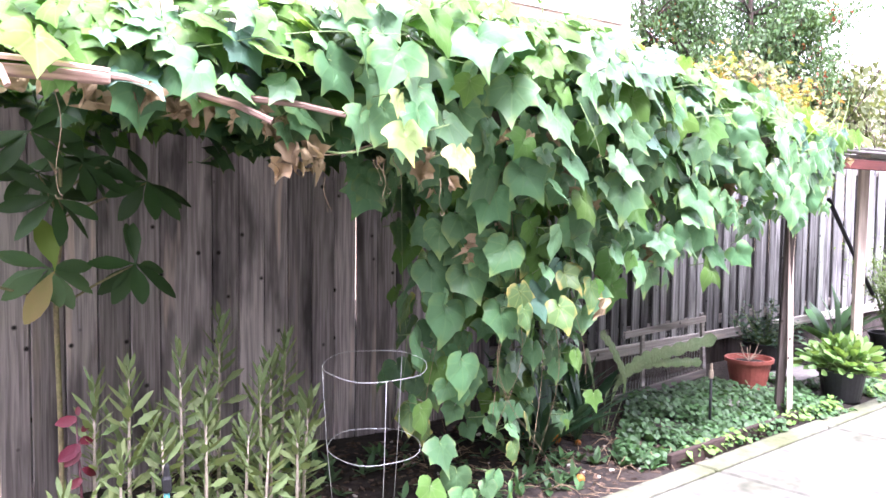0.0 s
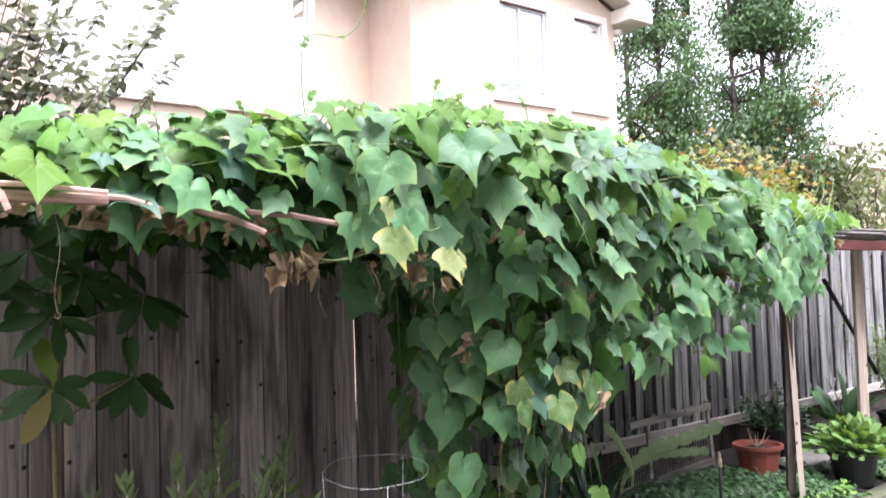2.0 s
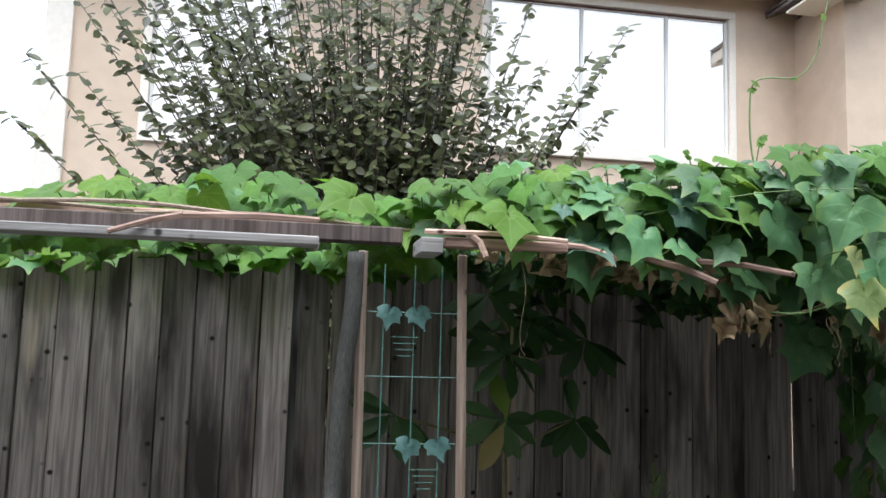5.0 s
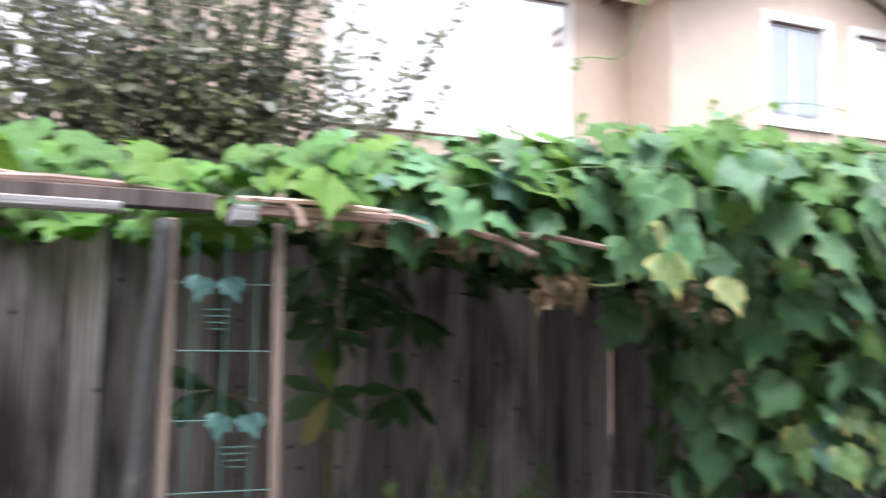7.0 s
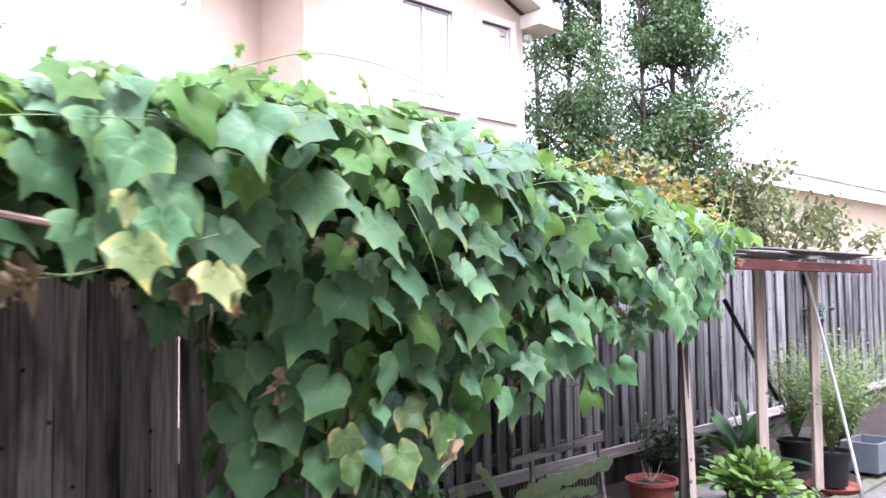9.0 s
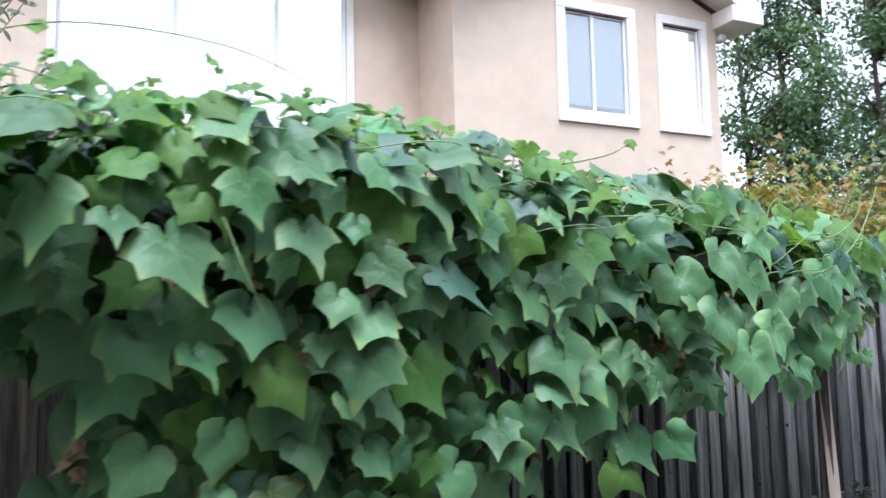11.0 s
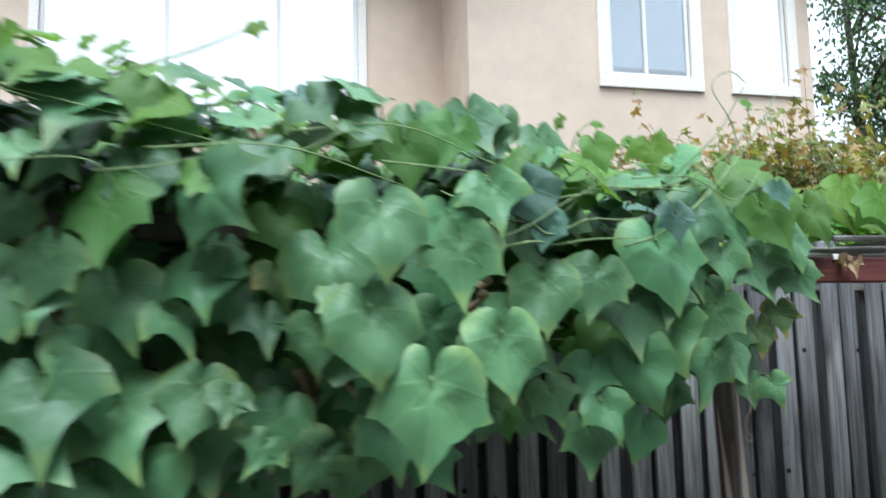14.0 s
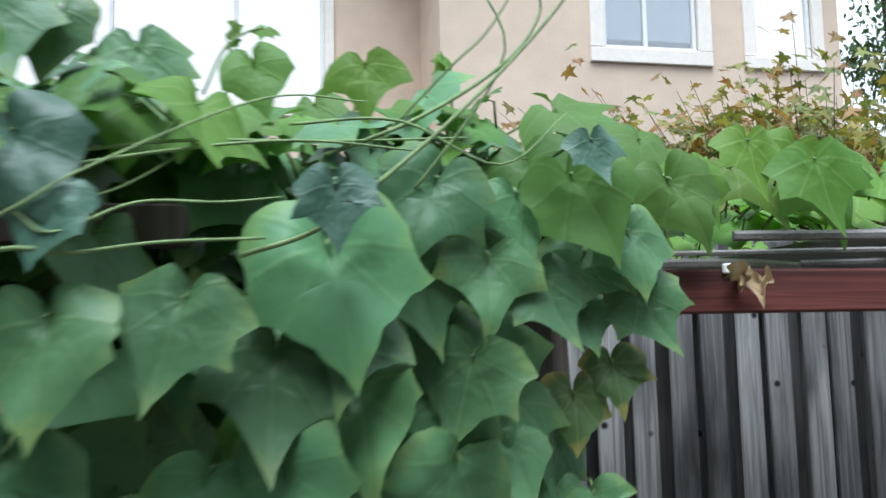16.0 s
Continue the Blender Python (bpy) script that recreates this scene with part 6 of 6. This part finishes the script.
# bark chips, stones
cube = [[(-0.5, -0.5, 0), (0.5, -0.4, 0), (0.45, 0.5, 0), (-0.5, 0.45, 0), (-0.4, -0.4, 0.5), (0.4, -0.35, 0.4), (0.35, 0.4, 0.5), (-0.4, 0.35, 0.35)], [[3, 2, 1, 0], [4, 5, 6, 7], [0, 1, 5, 4], [1, 2, 6, 5], [2, 3, 7, 6], [3, 0, 4, 7]]]
CHIP = (np.array(cube[0], float), cube[1], np.zeros((8, 2)))
for name, ma, n, s0, s1, flat, label in (("bark_chips", M_CHIP, 3200, 0.012, 0.045, 0.35, "bark chips and dead leaf bits on soil"), ("pebbles", M_STONE, 160, 0.01, 0.035, 0.7, "pale pebbles scattered on the soil")):
    spots = []
    for i in range(n):
        x, y = rng.uniform(0.6, 5.0), rng.uniform(3.1, 4.4)
        a, b = rng.uniform(s0, s1), rng.uniform(0.35, 1.0)
        spots.append((0, Matrix.Translation((x, y, soil(x, y) - 0.001)) @ Euler((rng.gauss(0, 0.2), rng.gauss(0, 0.2), rng.uniform(0, 6.28))).to_matrix().to_4x4() @ Matrix.Diagonal((a, a * b, a * flat, 1))))
    ob = stamp_mesh(name, [CHIP], ma, spots)
    ob.data.polygons.foreach_set("use_smooth", [False] * len(ob.data.polygons))
    tagged(ob, label, "debris", kind="stuff")
dead = bmesh.new()
for i in range(110):
    x, y = rng.uniform(3.0, 4.4), rng.uniform(3.12, 4.0)
    a, l = rng.uniform(0, 6.28), rng.uniform(0.06, 0.24)
    z = soil(x, y)
    tube(dead, [(x, y, z + 0.004), (x + l * 0.5 * math.cos(a), y + l * 0.5 * math.sin(a), z + rng.uniform(0.01, 0.07)), (x + l * math.cos(a + 0.4), y + l * math.sin(a + 0.4), z + rng.uniform(0.0, 0.06))], [0.003, 0.0025, 0.0015], 4)
tagged(part("dead_stems", dead, M_STEM_DRY, smooth=True), "dry straw-coloured stems lying on soil", "debris", kind="stuff")
for x, y, r in ((4.0, 3.78, 0.032), (4.05, 3.95, 0.024), (3.68, 3.27, 0.03), (4.12, 3.7, 0.02), (3.9, 4.0, 0.022), (3.62, 3.75, 0.02)):
    bm = bmesh.new()
    bmesh.ops.create_uvsphere(bm, u_segments=14, v_segments=9, radius=r)
    for v in bm.verts:
        v.co.z *= 0.9
        v.co += v.normal * 0.05 * r * noise.noise(v.co * 40)
    fruit = part("orange", bm, M_ORANGE, smooth=True)
    fruit.location = (x, y, soil(x, y) + r * 0.86)
    tagged(fruit, "fallen orange fruit lying on the soil", "orange", "fallen fruit")

# ==== pots and poles further along ====
pot(8.42, 3.42, 0.17, 0.3, M_BLACK, "tall black nursery pot in a saucer", z=0.045)
bm = bmesh.new()
spun(bm, [(0.2, 0), (0.24, 0.045), (0.225, 0.045), (0.19, 0.012), (0.01, 0.01)], 26, (8.42, 3.42, 0.0))
tagged(part("saucer", bm, M_TERRA), "terracotta plant saucer on the patio", "saucer")


def airy(x, y, z, h, w, n, seed, material=M_SPRIG, leaf=LANCE, size=0.045, label="airy green shrub with thin stems in a pot"):
    rng = random.Random(seed)
    spots, stems = [], []
    for i in range(n):
        a, r = rng.uniform(0, 6.28), w * math.sqrt(rng.random())
        top = Vector((r * math.cos(a), r * math.sin(a), h * rng.uniform(0.55, 1.0)))
        mid = top * 0.5 + Vector((-top.x * 0.2, -top.y * 0.2, 0.05))
        stems.append(([(0, 0, 0), mid, top], [0.005, 0.0035, 0.0015]))
        for j in range(26):
            k = rng.uniform(0.25, 1.02)
            p = (mid * (k * 2) if k < 0.5 else mid.lerp(top, k * 2 - 1)) + Vector((rng.gauss(0, 0.035), rng.gauss(0, 0.035), rng.gauss(0, 0.03)))
            spots.append(Matrix.Translation(p) @ growing((rng.gauss(0, 1), rng.gauss(0, 1), rng.uniform(-0.4, 0.8)), rng.uniform(-0.6, 0.6)) @ Matrix.Scale(size * rng.uniform(0.7, 1.4), 4))
    return tufted("potted_shrub", label, (x, y, z), spots, leaf, material, stems, M_STEM)


part("clip", boxed(6.14, 6.158, 3.066, 3.0745, 1.94, 1.956, bevel=0.002), M_BLIND, pergola, "small white plastic clip")
airy(8.42, 3.42, 0.3, 0.95, 0.42, 46, 51)
pot(8.9, 3.95, 0.17, 0.28, M_BLACK, "black nursery pot among other pots")
airy(8.9, 3.95, 0.3, 0.95, 0.48, 60, 53)
airy(9.7, 3.85, 0.05, 1.3, 0.65, 90, 54, label="airy green shrub in the bed by the fence")


def crate(x, y):
    ob = thing("plastic_crate", "grey plastic crate standing among the pots", "crate", at=(x, y, 0.06))
    bm = bmesh.new()
    for a, b, c, d in ((-0.25, 0.25, -0.17, -0.155), (-0.25, 0.25, 0.155, 0.17), (-0.25, -0.235, -0.155, 0.155), (0.235, 0.25, -0.155, 0.155)):
        box(bm, a, b, c, d, 0, 0.26, bevel=0.004)
    part("side_wall", bm, M_GREYPLASTIC, ob)
    part("base", boxed(-0.25, 0.25, -0.17, 0.17, -0.012, -0.001, bevel=0.003), M_GREYPLASTIC, ob)


M_GREYPLASTIC = mat("grey_plastic", (0.16, 0.18, 0.2), 0.5, vary=0.1, scale=6)
crate(9.35, 3.45)
bm = bmesh.new()
tube(bm, curve([(8.28, 3.12, 0.0), (8.14, 3.2, 0.7), (8.0, 3.27, 1.3), (7.86, 3.36, 1.97)], 4), 0.014, 8)
tagged(part("pole", bm, M_VINYL, smooth=True), "thin white pole leaning on the red beam", "pole")
bm = bmesh.new()
tube(bm, [(7.54, 3.9, 1.66), (8.14, 3.9, 1.05), (8.45, 3.9, 0.74)], 0.02, 8)
tagged(part("brace", bm, M_BLACK, pergola, smooth=True))
for x, y, z, s in ((11.3, 4.78, 1.8, 1), (11.4, 4.78, 1.25, 2)):
    ob = pot(x, y, 0.1, 0.14, M_BLACK, "black planter hung on the fence", "hanging_planter", z=z)
    airy(x, y, z + 0.1, 0.22, 0.2, 10, 60 + s, M_DARK_LEAF, OVAL, 0.05, "dark green plant in a hanging planter")


# ==== shrubs, trees and roofs beyond the fence ====
M_SHRUB = leafy("shrub_leaf", (0.08, 0.1, 0.042), (0.135, 0.14, 0.058), rough=0.4, glow=0.3, value=0.4, hue=0.02)
M_MAPLE_GREEN = leafy("olive_maple_leaf", (0.15, 0.2, 0.05), (0.22, 0.24, 0.065), rough=0.55, glow=0.35, value=0.35, hue=0.02)
M_MAPLE = leafy("maple_leaf", (0.33, 0.22, 0.06), (0.24, 0.27, 0.065), rough=0.55, glow=0.4, value=0.35, hue=0.03)
M_RED_SPRAY = leafy("rusty_leaf", (0.3, 0.08, 0.045), (0.35, 0.14, 0.05), rough=0.5, glow=0.35, value=0.3, hue=0.02)
M_TREE = leafy("tree_leaf", (0.08, 0.15, 0.058), (0.125, 0.21, 0.08), rough=0.45, glow=0.3, value=0.4, hue=0.02)
M_BUSH_FAR = leafy("far_bush_leaf", (0.12, 0.17, 0.07), (0.2, 0.2, 0.1), rough=0.55, glow=0.35, value=0.4, hue=0.04)
M_BARK = mat("bark", (0.12, 0.09, 0.075), 0.9, vary=0.35, scale=4, bump=0.6)




def branching(bm, p, d, length, r, depth, rng, tips, spread=0.5):
    """Limbs that fork as they rise; collects the twigs' points."""
    q = p + d * length
    mid = (p + q) / 2 + Vector((rng.gauss(0, 0.05), rng.gauss(0, 0.05), rng.gauss(0, 0.03))) * length
    tube(bm, [p, mid, q], [r, r * 0.85, r * 0.7], 6 if depth > 1 else 4)
    if depth <= 3:
        tips += [mid.lerp(q, k) for k in (0.0, 0.35, 0.7, 1.0)]
    if depth == 0:
        return
    for i in range(rng.choice((2, 3, 3))):
        e = (d + Vector((rng.gauss(0, spread), rng.gauss(0, spread), rng.gauss(0.1, spread * 0.6)))).normalized()
        branching(bm, q, e, length * rng.uniform(0.62, 0.85), r * 0.62, depth - 1, rng, tips, spread)


def tree(name, label, base, trunks, first, r, depth, leaf, material, size, per_tip, scatter_r, seed, spread=0.5, limit=None):
    rng = random.Random(seed)
    ob = thing(name, label, "tree", at=base)
    bm, tips = bmesh.new(), []
    for off, d in trunks:
        branching(bm, Vector(off), Vector(d).normalized(), first, r, depth, rng, tips, spread)
    part("trunk", bm, M_BARK, ob, smooth=True)
    spots = []
    for p in tips:
        if limit and not limit(p):
            continue
        for _ in range(per_tip):
            q = p + Vector((rng.gauss(0, scatter_r), rng.gauss(0, scatter_r), rng.gauss(0, scatter_r * 0.8)))
            spots.append((0, Matrix.Translation(q) @ facing((rng.gauss(0, 0.7), rng.gauss(-0.3, 0.7), rng.uniform(0.1, 1)), (rng.gauss(0, 0.7), rng.gauss(0, 0.7), -0.7)) @ Matrix.Scale(size * rng.uniform(0.7, 1.3), 4)))
    stamp_mesh("crown", [leaf], material, spots, ob)
    return ob


def shrub():
    """Many arching shoots from one foot, leaves along them, and a dense heart."""
    rng = random.Random(71)
    ob = thing("shrub", "tall dark-leaved shrub behind the fence", "shrub", at=(0.6, 5.95, 0.1))
    bm, spots = bmesh.new(), []
    for i in range(205):
        tx, ty = rng.triangular(-2.7, 2.3, -0.2), rng.uniform(-0.6, 0.9)
        h = rng.uniform(3.4, 4.9) if tx < 0.8 else rng.uniform(2.8, 4.4)
        if i % 3 == 0:
            h = rng.uniform(2.5, 3.4)
        pts = curve([(rng.uniform(-0.3, 0.3), rng.uniform(-0.2, 0.2), 0), (tx * 0.28, ty * 0.4, h * 0.4), (tx * 0.68, ty * 0.8, h * 0.75), (tx, ty, h)], 8)
        tube(bm, pts, [0.014 - 0.012 * k / len(pts) for k in range(len(pts))], 4)
        for k in range(8, len(pts)):
            for j in range(7 if k < 18 else 5):
                p = pts[k] + (pts[k] - pts[k - 1]) * rng.uniform(-1, 0)
                a = rng.uniform(0, 6.28)
                spots.append((0, Matrix.Translation(p) @ facing((rng.gauss(0, 0.6), -0.5, rng.uniform(0.2, 1)), (math.cos(a), math.sin(a), rng.uniform(-0.8, 0.3))) @ Matrix.Scale(rng.uniform(0.06, 0.105), 4)))
    for i in range(2300):
        x, z = rng.uniform(-2.1, 2.0), rng.uniform(1.9, 3.45) + rng.gauss(0, 0.1)
        if abs(x) > 1.95 - 0.7 * (z - 1.9):
            continue
        spots.append((0, Matrix.Translation((x, rng.uniform(-0.4, 0.5), z)) @ facing((rng.gauss(0, 0.6), -0.5, rng.uniform(0.2, 1)), (rng.gauss(0, 1), rng.gauss(0, 1), -0.4)) @ Matrix.Scale(rng.uniform(0.08, 0.13), 4)))
    tagged(part("twig_mass", bm, M_BARK, ob, smooth=True), kind="stuff")
    tagged(stamp_mesh("foliage", [OVAL], M_SHRUB, spots, ob), kind="stuff")


shrub()


def maple():
    rng = random.Random(72)
    ob = thing("maple", "small maple with orange and green leaves behind the fence", "tree", at=(8.15, 5.55, 0.1))
    bm, spots, tips = bmesh.new(), [], []
    tube(bm, [(0, 0, 0), (0.05, 0, 0.8), (0, 0, 1.5)], [0.05, 0.045, 0.035], 7)
    for i in range(150):
        a, r = rng.uniform(0, 6.28), rng.uniform(0.3, 1.95)
        top = Vector((r * math.cos(a), 0.55 * r * math.sin(a), 2.78 - 0.06 * r * r + rng.uniform(-0.35, 0.25) + (rng.uniform(0.1, 0.4) if rng.random() < 0.1 else 0)))
        pts = curve([(0, 0, 1.4), (top.x * 0.5, top.y * 0.5, 2.1), top], 4)
        tube(bm, pts, [0.0045 - 0.0035 * k / len(pts) for k in range(len(pts))], 4)
        for j in range(75):
            k = rng.uniform(0.5, 1.02)
            p = pts[min(len(pts) - 1, int(k * (len(pts) - 1)))] + Vector((rng.gauss(0, 0.11), rng.gauss(0, 0.1), rng.gauss(0, 0.08)))
            (tips if k + rng.gauss(0, 0.12) > 0.86 or p.z > 3.1 else spots).append((0, Matrix.Translation(p) @ facing((rng.gauss(0, 0.6), rng.gauss(-0.4, 0.5), 0.8), (rng.gauss(0, 0.8), rng.gauss(0, 0.8), -0.6)) @ Matrix.Scale(rng.uniform(0.055, 0.09), 4)))
    tagged(part("twig_mass", bm, M_BARK, ob, smooth=True), kind="stuff")
    tagged(stamp_mesh("crown", [PALM], M_MAPLE_GREEN, spots, ob), kind="stuff")
    tagged(stamp_mesh("outer_crown", [PALM], M_MAPLE, tips, ob), kind="stuff")


maple()


def column_tree(label, base, stems, clumps, per, seed, z0, z1, radius, gap):
    """A tall narrow tree: upright stems, side limbs, and leaves in separate clumps round the limbs' ends."""
    rng = random.Random(seed)
    ob = thing("tree", label, "tree", at=base)
    bm, spots, reds = bmesh.new(), [], []
    lines = []
    for x, y, h, lean in stems:
        pts = curve([(x, y, 0), (x + lean * 0.3, y, h * 0.35), (x + lean * 0.6, y + 0.05, h * 0.7), (x + lean, y, h)], 6)
        tube(bm, pts, [0.1 - 0.09 * k / len(pts) for k in range(len(pts))], 7)
        lines.append(pts)
    for i in range(clumps):
        z = rng.uniform(z0, z1)
        a, k = rng.uniform(0, math.tau), math.sqrt(rng.random())
        w = lerp(z, radius) * (0.72 + 0.85 * noise.noise((3 * math.cos(a), 3 * math.sin(a), z * 1.1 + seed)))
        c = Vector((k * w * math.cos(a), k * w * math.sin(a) * 0.8, z))
        if noise.noise((c.x * 1.1 + seed, c.y * 0.8, c.z * 1.1)) < gap:
            continue
        line = lines[i % len(lines)]
        foot = min(line, key=lambda p: abs(p.z - (z - 0.45)))
        tube(bm, [foot, (foot + c) / 2 + Vector((0, 0, 0.06)), c], [0.022, 0.014, 0.005], 4)
        red = rng.random() < 0.02
        for j in range(per):
            q = c + Vector((rng.gauss(0, 0.16), rng.gauss(0, 0.16), rng.gauss(-0.03, 0.14)))
            (reds if red and j % 2 else spots).append((0, Matrix.Translation(q) @ facing((rng.gauss(0, 0.7), rng.gauss(-0.3, 0.7), rng.uniform(0.1, 1)), (rng.gauss(0, 0.6), rng.gauss(0, 0.6), -0.8)) @ Matrix.Scale(rng.uniform(0.055, 0.09), 4)))
    part("trunk", bm, M_BARK, ob, smooth=True)
    stamp_mesh("crown", [OVAL], M_TREE, spots, ob)
    if reds:
        stamp_mesh("red_sprays", [OVAL], M_RED_SPRAY, reds, ob)["label"] = "sprays of rusty red leaves"


column_tree("tall narrow dark green tree beyond the house", (15.15, 8.95, 0), [(0, 0, 9.5, 0.1), (-0.5, 0.2, 8.0, -0.3), (0.5, 0.1, 7.0, 0.6)], 640, 95, 81, 2.4, 9.6, [(2.4, 1.5), (4.0, 1.6), (5.2, 1.8), (5.7, 2.1), (6.2, 1.5), (7.0, 1.65), (9.6, 1.1)], -0.2)
column_tree("slender green tree beside the house", (13.1, 9.95, 0), [(0.1, 0, 9.0, 0.1), (-0.25, 0.3, 8.2, -0.3), (0.5, -0.1, 7.0, 0.5)], 400, 90, 84, 2.6, 9.4, [(2.6, 1.4), (4.4, 1.3), (6.0, 1.4), (9.4, 1.0)], -0.02)
column_tree("green tree standing behind other trees", (16.6, 11.5, 0), [(0, 0, 6.5, 0.1), (-0.6, 0.2, 6.2, -0.4)], 120, 50, 87, 2.0, 6.4, [(2.0, 1.3), (5.0, 1.2), (6.4, 0.6)], -0.1)
tree("bush", "loose bush with reddish and green leaves", (15.2, 8.0, 0), [((0, 0, 0), (0.1, 0, 1)), ((0.4, 0, 0), (0.4, 0, 1)), ((-0.6, 0, 0), (-0.3, 0, 1)), ((1.3, 0.2, 0), (0.3, 0, 1)), ((2.0, 0.0, 0), (0.3, 0, 1))], 1.55, 0.05, 3, OVAL, M_BUSH_FAR, 0.13, 7, 0.2, 82, 0.4)


def far_house():
    ob = thing("far_house", "distant cream house with a tiled roof", "house", at=(27.2, 12.5, 0))
    part("wall", boxed(-4, 14, 0, 0.3, 0, 5.2), M_STUCCO_FAR, ob)
    part("wall", boxed(-4, -3.7, 0.31, 4.5, 0, 5.2), M_STUCCO_FAR, ob)
    part("fascia", boxed(-4.6, 14.6, -0.7, -0.6, 5.22, 5.5, bevel=0.02), M_TRIM, ob)
    bm = bmesh.new()
    for i in range(7):
        for j in range(48):
            box(bm, -0.2, 0.2, -0.24, 0.24, 0, 0.05, Matrix.Translation((-4.4 + 0.4 * j, -0.5 + 0.42 * i, 5.55 + 0.16 * i)) @ Matrix.Rotation(radians(20), 4, "X"))
    part("roof", bm, M_ROOF_FAR, ob, "pale tiled roof")


far_house()
